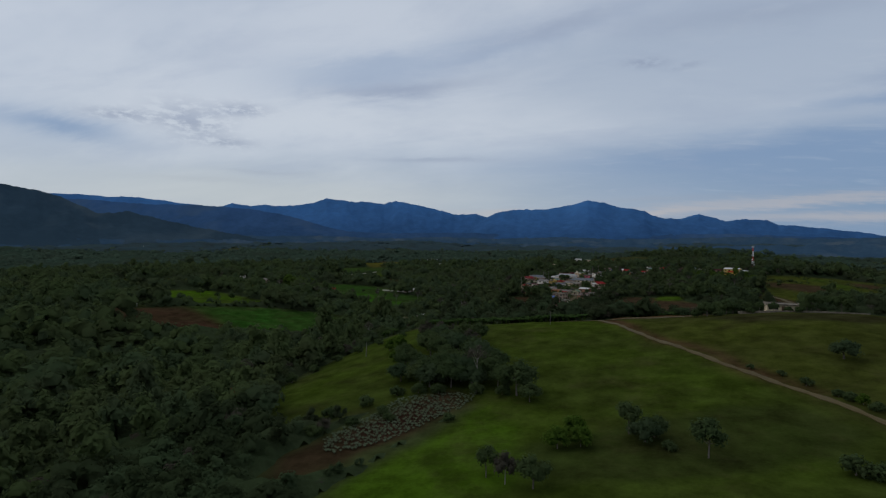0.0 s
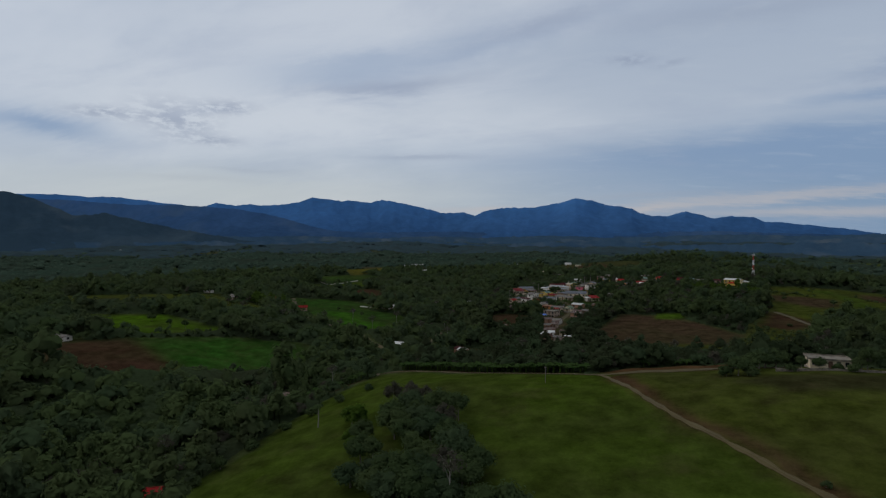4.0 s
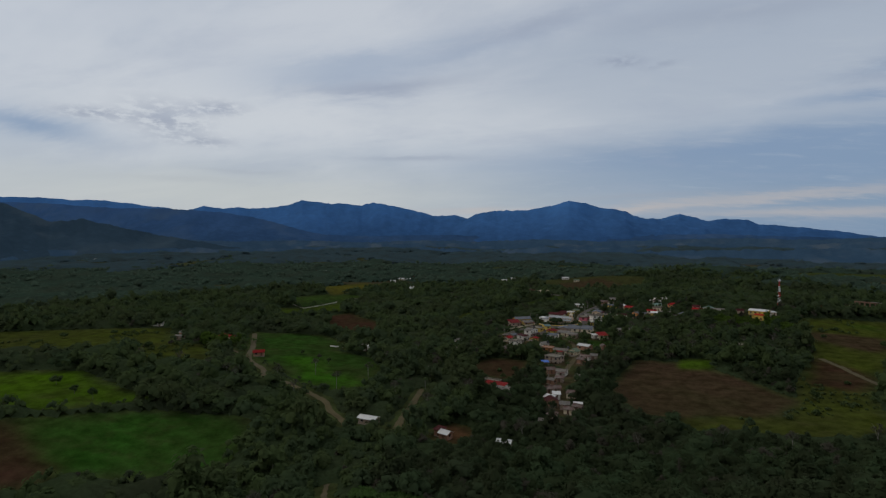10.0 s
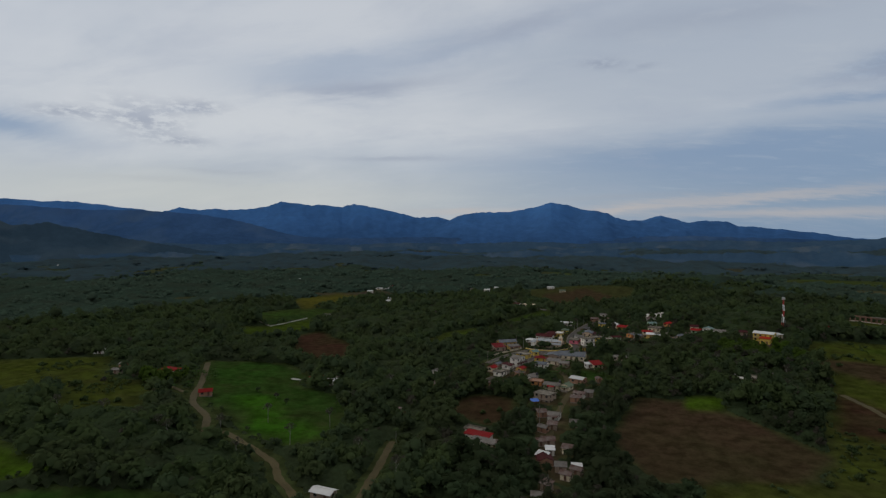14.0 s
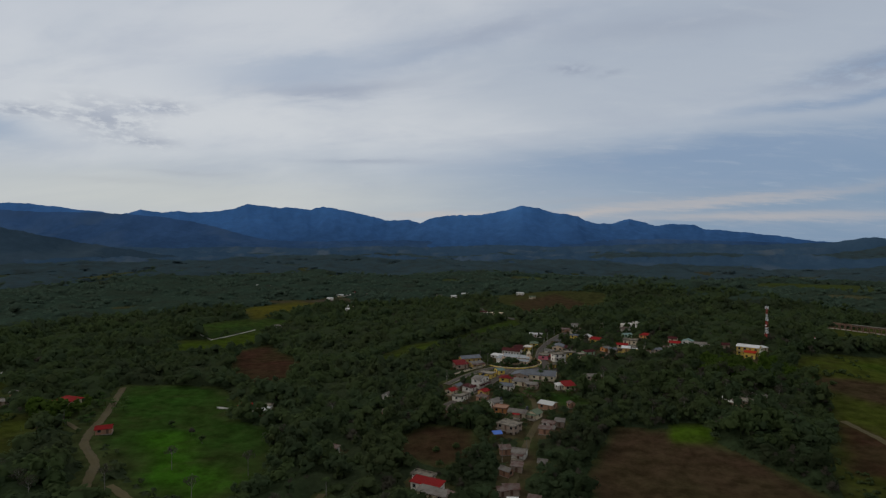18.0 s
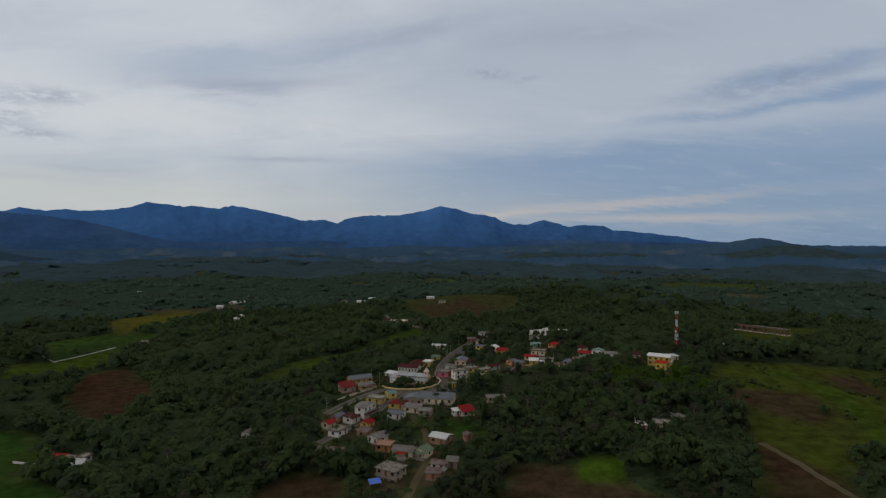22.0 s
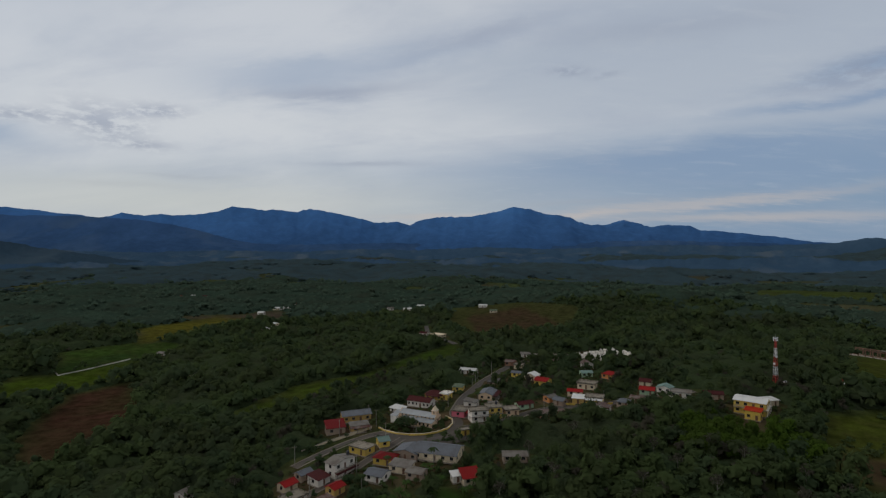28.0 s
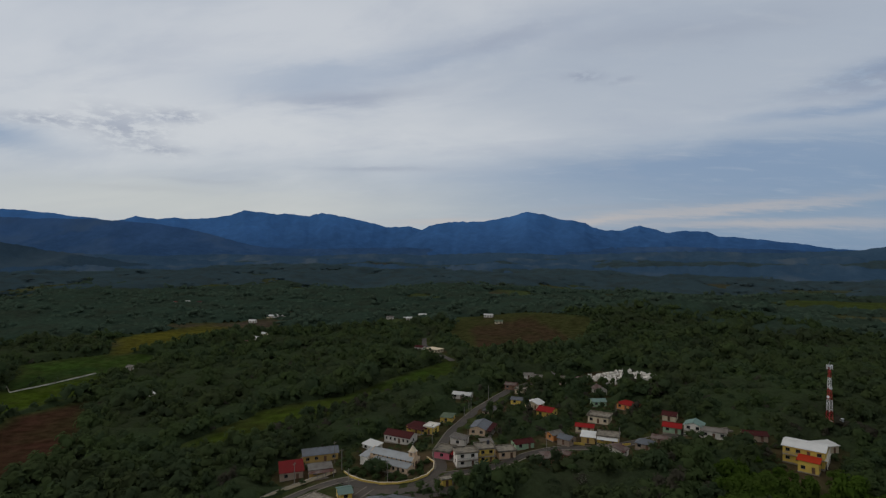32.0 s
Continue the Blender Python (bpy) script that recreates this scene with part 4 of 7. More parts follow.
def house(label, x, y, turn, w, d, h, roof, wall, top, rise=1.1, over=0.45, storeys=1, porch=None, tank_at=None, name="house", front=None,
          back_windows=True, sink=0.0, category="house", group="village houses", wall_label="", roof_label=""):
    """A house, its front facing -y before it is turned; h is the height of one storey."""
    w, d, h, rise = w * 0.9, d * 0.9, max(2.4, h * 0.87), rise * 0.9
    z = at(x, y) + 0.15 - sink
    ob = tagged(empty(name, x, y, z, turn), label, category, group)
    BUILT.append((x, y, math.hypot(w, d) / 2 + 0.7))
    total = h * storeys
    sides = [(Matrix.Translation((-w / 2, -d / 2, 0)), w, front if front is not None else max(1, int(w / 2.9))),
             (Matrix.Translation((w / 2, -d / 2, 0)) @ Matrix.Rotation(radians(90), 4, "Z"), d, max(1, int(d / 3.6))),
             (Matrix.Translation((w / 2, d / 2, 0)) @ Matrix.Rotation(radians(180), 4, "Z"), w, max(1, int(w / 4)) if back_windows else 0),
             (Matrix.Translation((-w / 2, d / 2, 0)) @ Matrix.Rotation(radians(270), 4, "Z"), d, max(1, int(d / 3.6)))]
    bm = bmesh.new()
    fittings = []
    for k, (m, length, n) in enumerate(sides):
        holes = []
        for s in range(storeys):
            for i in range(n):
                c = length * (i + 0.5) / n
                zf = h * s
                if k == 0 and i == n // 2 and (s == 0 or n > 2):
                    holes.append((c - 0.5, c + 0.5, zf + 0.02, zf + 2.1))
                    fittings.append(("door", m @ Matrix.Translation((c, 0, zf + 0.02)), 1.0, 2.08))
                else:
                    ww = 1.3 if length / n > 2.4 else 0.9
                    holes.append((c - ww / 2, c + ww / 2, zf + 0.95, zf + 2.1))
                    fittings.append(("window", m @ Matrix.Translation((c, 0, zf + 0.95)), ww, 1.15))
        wall_side(bm, m, length, total, holes)
    box(bm, -w / 2 + 0.19, w / 2 - 0.19, -d / 2 + 0.19, d / 2 - 0.19, total - 0.12, total - 0.02)
    if roof == "gable_y":
        for s in (-1, 1):
            y0 = s * d / 2
            a = [bm.verts.new(p) for p in ((-w / 2, y0, total), (w / 2, y0, total), (0, y0, total + rise))]
            b = [bm.verts.new(p) for p in ((-w / 2, y0 - s * 0.18, total), (w / 2, y0 - s * 0.18, total), (0, y0 - s * 0.18, total + rise))]
            bm.faces.new(a), bm.faces.new(b)
            for i in range(3):
                bm.faces.new((a[i], a[(i + 1) % 3], b[(i + 1) % 3], b[i]))
    if roof == "gable_x":
        for s in (-1, 1):
            x0 = s * w / 2
            a = [bm.verts.new(p) for p in ((x0, -d / 2, total), (x0, d / 2, total), (x0, 0, total + rise))]
            b = [bm.verts.new(p) for p in ((x0 - s * 0.18, -d / 2, total), (x0 - s * 0.18, d / 2, total), (x0 - s * 0.18, 0, total + rise))]
            bm.faces.new(a), bm.faces.new(b)
            for i in range(3):
                bm.faces.new((a[i], a[(i + 1) % 3], b[(i + 1) % 3], b[i]))
    if roof == "shed":
        box(bm, -w / 2, w / 2, d / 2 - 0.18, d / 2, total, total + rise * 0.94)
    bmesh.ops.recalc_face_normals(bm, faces=bm.faces[:])
    part("wall", bm, MAT[wall], ob, wall_label)
    boxes_part("plinth", [(-w / 2 - 0.12, w / 2 + 0.12, -d / 2 - 0.12, d / 2 + 0.12, -3.0, 0.0)], MAT["concrete"], ob)
    for kind, m, ww, hh in fittings:
        if kind == "door":
            door(ob, m, ww, hh)
        else:
            window(ob, m, ww, hh)
    for s in range(1, storeys):
        boxes_part("floor_band", [(-w / 2 - 0.06, w / 2 + 0.06, -d / 2 - 0.9, -d / 2 - 0.002, h * s - 0.16, h * s)], MAT["concrete"], ob, "concrete balcony slab")
        bars = [(-w / 2 - 0.06, w / 2 + 0.06, -d / 2 - 0.9, -d / 2 - 0.84, h * s + 0.85, h * s + 0.92)]
        bars += [(u, u + 0.05, -d / 2 - 0.89, -d / 2 - 0.85, h * s, h * s + 0.85) for u in np.arange(-w / 2, w / 2, 0.4)]
        boxes_part("balcony_rail", bars, MAT["frame"], ob)
    if roof != "none":
        r = roof_on(ob, roof, w, d, total, rise, over, MAT[top], roof_label)
        if tank_at:
            tank(ob, tank_at[0], tank_at[1], total + (0.16 if roof == "flat" else rise * 0.6))
    if porch:
        pw, pd, pm = porch
        bm = bmesh.new()
        sloped(bm, [(-pw / 2, -d / 2 - pd, h - 0.55), (pw / 2, -d / 2 - pd, h - 0.55), (pw / 2, -d / 2 - 0.004, h - 0.12), (-pw / 2, -d / 2 - 0.004, h - 0.12)], 0.07)
        part("porch_roof", bm, MAT[pm], ob)
        boxes_part("porch_floor", [(-pw / 2, pw / 2, -d / 2 - pd, -d / 2 - 0.125, -2.0, 0.08)], MAT["concrete"], ob)
        for i in range(max(2, int(pw / 3) + 1)):
            u = -pw / 2 + 0.1 + (pw - 0.2) * i / max(1, int(pw / 3))
            shared("post", ("post", round(h, 3)), lambda bm: box(bm, -0.07, 0.07, -0.07, 0.07, 0.08, h - 0.54), MAT["frame"], ob, Matrix.Translation((u, -d / 2 - pd + 0.12, 0)))
    return ob


# ---------------------------------------------------------------- round the church green
house("long white house with open arcade and maroon roof", -23.2, 568.5, -18, 14, 7, 3.4, "gable_x", "w_white", "r_maroon", 1.6, front=6)
house("yellow house with maroon and white roof", -17.5, 581.5, -18, 11, 8, 3.1, "hip", "w_yellow", "r_maroon", 1.5, porch=(8, 2, "r_maroon"))
house("small yellow annex with white flat roof", -11.8, 579.5, -18, 5, 6, 3.4, "flat", "w_yellow", "w_white", 0.5)
house("low white building with a pale sheet roof", -33.5, 561, -30, 8, 5, 2.7, "shed", "w_white", "r_white", 0.7, sink=1.1)
house("long hall with a blue-grey sheet roof", -51.5, 548.5, 28, 15, 8, 3.4, "gable_x", "w_ochre", "r_blue", 1.6)
house("building with a dark red sheet roof", -56, 532, 28, 9, 8, 3.2, "shed", "w_block", "r_dark_red", 1.8, roof_label="dark red sloping roof")
house("ochre shopfront with a grey porch", -45.5, 534, 28, 9, 5, 3.1, "shed", "w_ochre", "r_zinc", 0.6, porch=(9, 2.4, "r_rust"))
house("yellow house with a stained flat roof", -37, 510, -24, 9.5, 6.5, 3.0, "flat", "w_yellow", "slab", 0.3)
house("small yellow house with a teal sheet roof", -30, 517, -60, 6.5, 4.8, 2.9, "gable_y", "w_yellow", "r_teal", 1.0)
house("yellow-fronted house with a maroon roof", -24.6, 501, -14, 9, 7, 3.0, "hip", "w_yellow", "r_dark_red", 1.2)
house("big hall with a wide grey sheet roof", -4.8, 507, -10, 19, 13, 3.1, "gable_x", "w_cream", "r_blue", 2.0, storeys=2, name="village_hall", category="hall", group="public buildings", sink=2.4)
house("grey-roofed store beside the hall", -16.5, 507, -14, 11, 10, 3.2, "gable_y", "w_block", "r_blue", 1.3)
house("lean-to with a weathered grey roof", -17, 494.5, -14, 9, 6, 2.8, "shed", "w_cream", "r_zinc", 0.8)
house("low house with a blue-grey patched roof", -24.5, 488, -18, 8, 7, 2.8, "gable_x", "w_white", "r_blue", 1.0)
house("white two-storey house with long balcony", -40, 492, 62, 11, 6, 2.9, "gable_y", "w_white", "r_zinc", 1.2, storeys=2, tank_at=(4, 0), porch=(11, 1.8, "r_maroon"))
house("low house with a maroon porch roof", -45.5, 484.5, 62, 6, 6.5, 2.8, "shed", "w_white", "r_maroon", 0.9)
house("small house with a bright red roof", -55.2, 479.5, 62, 6, 5, 2.7, "gable_x", "w_cream", "r_red", 1.1)
house("white house with a flat stained roof", -49.2, 470.8, 62, 8, 6, 2.8, "flat", "w_white", "slab", 0.4)
house("small house with a bright red roof", -37, 478, 62, 5.5, 5, 2.8, "gable_x", "w_ochre", "r_red", 0.9)
house("house with rusty lean-to roofs", -37, 468.5, 62, 6, 5, 2.6, "shed", "w_brick", "r_rust", 0.8)
house("white house with a grey gable roof and blue tank", -30.4, 462, -40, 7, 7, 3.0, "gable_y", "w_white", "r_zinc", 1.3, tank_at=(3, 2))
house("brick house with a bright white sheet roof", -3.2, 460, -28, 8.5, 7, 3.2, "gable_x", "w_brick", "r_white", 0.9, sink=0.2)
house("tiny clay-block hut in the grass", 8.5, 461, 20, 3.6, 3.2, 2.4, "gable_y", "w_brick", "r_rust", 0.8, name="hut", category="hut")
house("house with a bright red roof and a white shed", 9.1, 487.5, 24, 7, 6, 2.7, "shed", "w_cream", "r_red", 1.8)
house("small shed with white sheet roof", 4.3, 488, 24, 4, 4, 2.5, "shed", "w_white", "r_white", 0.5, name="shed", category="shed")
house("cream house with a pale blue-grey roof", -18, 449, -14, 9.5, 7, 3.0, "gable_x", "w_cream", "r_zinc", 1.0, tank_at=(4, 2), porch=(4, 2, "r_red"))
house("terracotta-walled yard house beside a lane", -26.6, 454.5, -14, 7, 6, 2.4, "flat", "w_orange", "w_brick", 0.3)
house("small cream house with a mossy green roof", -10, 448, -30, 6, 6, 2.7, "gable_y", "w_cream", "r_green", 1.5, porch=(5, 1.5, "r_green"))
house("shack with rusty red and grey sheets", -3.5, 436.8, -20, 6.5, 5, 2.5, "gable_x", "w_white", "r_rust", 0.8, name="shack")
house("shack with a patched grey sheet roof", 1.4, 438.4, -10, 4.5, 4.5, 2.4, "shed", "w_block", "r_zinc", 0.6, name="shack")
# up the main street
house("ochre house with a long grey and maroon roof", 9.9, 580.5, 80, 12, 8, 3.3, "gable_x", "w_peach", "r_blue", 1.3, porch=(12, 2.6, "r_maroon"))
house("small yellow house with a mossy roof", -7.2, 596, -95, 8, 6, 2.9, "hip", "w_yellow", "r_green", 1.0)
house("long low house with a bright white roof", -5, 634, -12, 11, 6, 2.8, "gable_x", "w_white", "r_white", 0.9)
house("pink and white corner house", -1.5, 553, 78, 8, 7, 3.0, "flat", "w_pink", "slab", 0.6, porch=(8, 3, "r_red"), wall_label="bright pink painted wall")
house("white house with grey patched roof", 2.6, 566, 78, 6, 7, 3.0, "shed", "w_white", "r_zinc", 0.8)
house("two-storey white and yellow house with arches", 7.6, 546, 22, 9, 6.5, 2.8, "flat", "w_white", "slab", 0.5, storeys=2)
house("yellow two-storey house with stained flat roof", 14.4, 550, 22, 7, 7, 2.9, "flat", "w_yellow", "slab", 0.5, storeys=2, tank_at=(2, 2))
house("cream house with a stained flat roof", 22, 554, 22, 7.5, 6.5, 3.0, "flat", "w_peach", "slab", 0.4)
house("mint-walled house with maroon roof", 28.5, 562.5, 30, 9, 5, 2.8, "gable_x", "w_green", "r_maroon", 1.0)
house("small yellow kiosk by the road", 3, 528, 30, 4, 2.6, 2.4, "flat", "w_yellow", "slab", 0.3, name="kiosk", category="kiosk", back_windows=False)
house("small house with orange wall and grey roof", 41.5, 572, 40, 6, 5, 2.8, "gable_x", "w_orange", "r_zinc", 0.9)
house("grey gabled house beside a lane", 46.2, 567, -35, 6, 6, 2.7, "gable_x", "w_block", "r_blue", 1.1)
house("yellow house with flat slab and white sheet roof", 62.6, 568.5, -12, 9, 7, 3.3, "flat", "w_yellow", "slab", 0.4, porch=(8, 3, "r_white"))
house("house with a bright white sheet roof", 55, 569, -12, 6, 6, 2.9, "shed", "w_ochre", "r_white", 0.8)
house("low house with a red sheet roof", 54.5, 580.5, -10, 8, 5, 2.6, "gable_x", "w_cream", "r_red", 0.9)
house("pale green flat-roofed house", 62, 592, -20, 10, 7, 3.2, "flat", "w_cream", "slab", 0.7)
house("white house with rusty gable roof", 64, 556, -30, 8, 6, 2.8, "gable_y", "w_white", "r_rust", 1.2)
house("house with a blue-grey hipped roof", 75.5, 562, -28, 6.5, 6, 2.8, "hip", "w_block", "r_blue", 1.3)
house("collapsed shack of rusty sheets", 39, 548.5, 10, 7, 5, 2.3, "shed", "w_brick", "r_rust", 0.7, name="shack")
house("rusty tin shack among trees", 44, 552, -20, 6, 4.5, 2.3, "gable_x", "w_brick", "r_rust", 0.7, name="shack")
# upper village
house("yellow house with a bright red gable roof", 39.2, 602, -26, 8, 8, 3.2, "gable_x", "w_yellow", "r_red", 1.4)
house("cream house with a white gable roof", 33.5, 615, -26, 8, 7, 2.9, "gable_y", "w_cream", "r_white", 1.5)
house("yellow house with a dark low roof", 26, 622, -14, 9, 6, 2.8, "gable_x", "w_yellow", "r_blue", 0.8)
house("small beige house at the street's end", 26, 642, -14, 6, 5, 2.8, "flat", "w_cream", "slab", 0.4)
house("brown-walled house beside the street", 20.6, 651.5, -14, 7, 6, 3.0, "gable_x", "w_brick", "r_rust", 1.0)
house("grey-roofed house near the cemetery", 37, 668, -8, 8, 6, 2.9, "gable_x", "w_block", "r_zinc", 1.2)
house("white house with grey gable near the cemetery", 43, 672, -8, 6, 6, 3.0, "gable_y", "w_white", "r_zinc", 1.4)
house("unfinished two-storey house by the cemetery", 51, 655, 10, 8, 6, 2.8, "flat", "w_block", "slab", 0.4, storeys=2)
house("small white house among trees", 30, 675, 0, 6, 5, 2.8, "gable_x", "w_white", "r_zinc", 1.0)
house("white gabled chapel-like house", 67, 637, 20, 6, 7, 3.2, "gable_y", "w_white", "r_rust", 1.8)
house("pale green shed-roofed house", 64, 616, 10, 7, 6, 2.8, "gable_x", "w_green", "r_teal", 1.0)
house("orange house with a red tiled roof", 77, 608.5, -40, 10, 6, 3.0, "hip", "w_orange", "r_red", 1.5)
# row towards the school
house("small cream house with brown roof", 91.8, 592.5, -25, 6, 6, 2.8, "gable_x", "w_cream", "r_maroon", 1.2)
house("mint house with a red roof", 89.5, 578.5, -20, 7.5, 6, 2.9, "gable_x", "w_green", "r_red", 1.2)
house("white two-storey house with green-grey roof", 97.5, 577, -25, 7.5, 7, 2.7, "gable_y", "w_white", "r_teal", 1.4, storeys=2, sink=1.2)
house("long white house with grey roof on posts", 103.5, 572.5, -16, 10, 6, 3.2, "gable_x", "w_white", "r_zinc", 1.0)
house("dark-roofed house among trees", 117.5, 570, -5, 9, 6, 2.7, "gable_x", "w_block", "r_maroon", 1.0)
# lower lane
house("long white house with red and grey roofs", -50, 374, -20, 13, 5, 3.2, "shed", "w_white", "r_red", 0.8, name="long_house")
house("grey sheet-roofed wing of a farm", -47, 368, -20, 12, 4.5, 2.7, "shed", "w_cream", "r_zinc", 0.6)
house("white parapeted annex with a flat roof", -52.5, 380, -20, 9, 4, 3.2, "flat", "w_white", "slab", 0.7)
house("shack of rusty sheets with a red side", -41, 366, -30, 5, 4, 2.4, "shed", "w_brick", "r_rust", 0.6, name="shack")
house("small house with a grey roof and red front", -17, 406, -14, 6, 6, 2.7, "gable_x", "w_white", "r_zinc", 1.0, porch=(5, 2, "r_rust"))
house("rusty-roofed cottage beside the lane", -20, 375, 10, 6, 5, 2.5, "gable_x", "w_block", "r_rust", 1.0)
house("small white shed by the lane", -19, 364, 5, 3.6, 4, 2.3, "shed", "w_white", "r_white", 0.5, name="shed", category="shed")
house("maroon-roofed cottage beside the lane", -21, 354, 14, 6, 6, 2.6, "gable_y", "w_brick", "r_maroon", 1.2)
house("small shack with pinkish roof", -9, 346, -24, 4.5, 4, 2.3, "gable_x", "w_block", "r_rust", 0.8, name="shack")
house("grey sheet shack beside the lane", -15, 348, 0, 4.5, 4, 2.3, "shed", "w_block", "r_zinc", 0.5, name="shack")
house("low shack with a grey roof", -18, 393, -8, 4.5, 4, 2.3, "shed", "w_block", "r_rust", 0.5, name="shack")
house("white hut below the village", -90, 472, -15, 5, 4.5, 2.6, "gable_y", "w_white", "r_zinc", 1.1, name="hut", category="hut")
house("weathered hut below the village", -83, 447, -15, 5.5, 4.5, 2.4, "gable_x", "w_brick", "r_rust", 1.0, name="hut", category="hut")
# smaller houses and lots among the others
house("low grey-roofed house half hidden by trees", 24.5, 505, 8, 10, 6, 2.6, "gable_x", "w_block", "r_zinc", 1.0)
house("low house with a blue-grey roof below the street", -52.5, 487.5, 62, 6, 4.5, 2.6, "gable_x", "w_block", "r_blue", 0.9)
house("ruined shack of rusty sheets in the gardens", -5.6, 430, -12, 6, 4.5, 2.3, "shed", "w_brick", "r_rust", 0.5, name="shack")
house("weathered grey-roofed house behind the hall", -10.5, 490, -14, 7, 6, 2.6, "gable_x", "w_block", "r_zinc", 1.0)
house("unfinished dark flat slab beside the street", 13.2, 610, -12, 9, 11, 2.6, "flat", "w_block", "asphalt_roof", 0.15, sink=1.4)
house("small shed with patched sheets behind houses", 14, 562, 20, 5, 4.5, 2.6, "shed", "w_block", "r_zinc", 0.6, name="shed", category="shed")
house("rusty-roofed cottage on the side street", 82, 566.5, -25, 6, 4.5, 2.6, "gable_x", "w_block", "r_rust", 0.9)
house("white-walled cottage with a patched roof near the cemetery", 58, 664, -5, 6, 5, 2.7, "gable_x", "w_white", "r_rust", 1.0)
house("small hut with a red sheet roof in the woods", -93, 131, 25, 5.5, 4.2, 2.5, "gable_x", "w_brick", "r_red", 1.0, name="hut", category="hut", group="farms")
# small huts down the earth lane
for k, (hx, hy) in enumerate(((-20, 331), (-23, 322), (-22, 357), (-23, 373), (-12, 366), (-22, 389), (-9, 347), (-13, 341), (-23, 408), (-8, 397))):
    house(("small hut with a rusty sheet roof", "block hut with a grey zinc roof", "plank hut with patched roof sheets")[k % 3], hx, hy, (k * 37) % 60 - 40, 3.7 + k % 3 * 0.6, 3.4, 2.5, "gable_x" if k % 2 else "shed",
          ("w_block", "w_cream", "w_brick")[k % 3], ("r_rust", "r_zinc", "r_white", "r_rust")[k % 4], 0.9, group="lane huts", name="hut", category="hut")
# scattered far houses
for k, (hx, hy) in enumerate(((-552, 864), (-347, 758), (-499, 1080), (-436, 1070), (-292, 975), (-285, 1030), (-256, 1001), (-234, 850), (186, 593), (137, 1011))):
    house(("white house among the woods", "cream house with a zinc roof", "pale house with a red roof")[k % 3], hx, hy, (k * 53) % 90 - 45, 7 + k % 3 * 1.5, 5, 2.7, "gable_x" if k % 2 else "hip",
          ("w_white", "w_cream", "w_white")[k % 3], ("r_zinc", "r_white", "r_red")[k % 3], 1.1, group="far houses")
# farms of the valley
house("long white farm building with red trim", -250, 248, -12, 9.5, 4.5, 2.2, "gable_x", "w_white", "r_zinc", 0.8, group="farms", sink=0.7)
house("white concrete farm building with open bays", 60, 197, -8, 10, 6, 2.5, "flat", "w_cream", "slab", 0.3, front=5, group="farms")
house("raised farmhouse with a broad red hipped roof", -246, 427, -6, 10, 8, 4.2, "hip", "w_cream", "r_red", 1.6, over=1.1, group="farms")
house("open barn with a bright red roof", -201, 398, 30, 7, 4.5, 2.4, "gable_x", "w_brick", "r_red", 1.2, group="farms", name="barn", category="barn")
house("white farmhouse with a small red roof", -160, 449, -8, 8, 6, 3.0, "hip", "w_white", "r_red", 1.2, group="farms")
house("low white farm shed", -149, 450, -8, 4, 4, 2.6, "flat", "w_white", "slab", 0.4, group="farms", name="shed", category="shed")
house("white outbuilding with a stained roof", -154, 447.5, -8, 4, 4, 2.5, "shed", "w_white", "r_zinc", 0.5, group="farms", name="shed", category="shed")
house("shed with a pale grey sheet roof", -96, 313, -12, 9, 5, 2.6, "gable_x", "w_block", "r_white", 0.8, group="farms", name="shed", category="shed")
house("small hut with white and red sheets", -59.5, 300, -24, 4.5, 4, 2.4, "gable_x", "w_brick", "r_white", 0.9, group="farms", name="hut", category="hut")
house("ruined white-walled hut on the wooded slope", -107, 214.5, 30, 4.6, 3.6, 2.5, "shed", "w_white", "r_rust", 0.7, group="farms", name="hut", category="hut")
house("open shed with a red sheet roof on bare earth", -62.5, 303.5, -24, 4, 3.4, 2.4, "shed", "w_brick", "r_maroon", 0.6, group="farms", name="shed", category="shed")
house("small shed with a pale grey roof among trees", -36, 293.5, -8, 5.5, 4, 2.4, "gable_x", "w_block", "r_white", 0.7, group="farms", name="shed", category="shed")
house("grey tin hut in the olive pasture", -275, 419, 0, 6, 4.5, 2.5, "gable_x", "w_block", "r_zinc", 0.8, group="farms", name="hut", category="hut")
house("white house above the pasture", -336, 470, 8, 8, 5, 2.8, "gable_x", "w_white", "r_white", 1.0, group="farms")
house("small grey building in the woods", -97, 402, -20, 8, 4, 2.6, "shed", "w_white", "r_rust", 0.6, group="farms")
house("white house beyond the walled field", -262, 703, -10, 9, 6, 2.8, "gable_x", "w_white", "r_zinc", 1.0, group="far houses")
house("small white house beyond the red plot", -206, 654, -10, 7, 6, 2.8, "gable_x", "w_white", "r_white", 1.0, group="far houses")
house("white house at the road bend", -57, 768, -20, 8, 6, 3, "gable_x", "w_white", "r_maroon", 1.0, group="far houses")
house("pale flat-roofed building at the road bend", -43, 757, -30, 13, 8, 2.8, "flat", "w_cream", "w_cream", 0.3, group="far houses")
house("white shed on the pasture", 184, 590, 30, 6, 4, 2.6, "shed", "w_white", "r_white", 0.7, group="far houses", name="shed", category="shed")
house("yellow house beyond the pastures", 432, 814, -10, 13, 8, 3.2, "gable_x", "w_yellow", "r_zinc", 1.2, group="far houses")

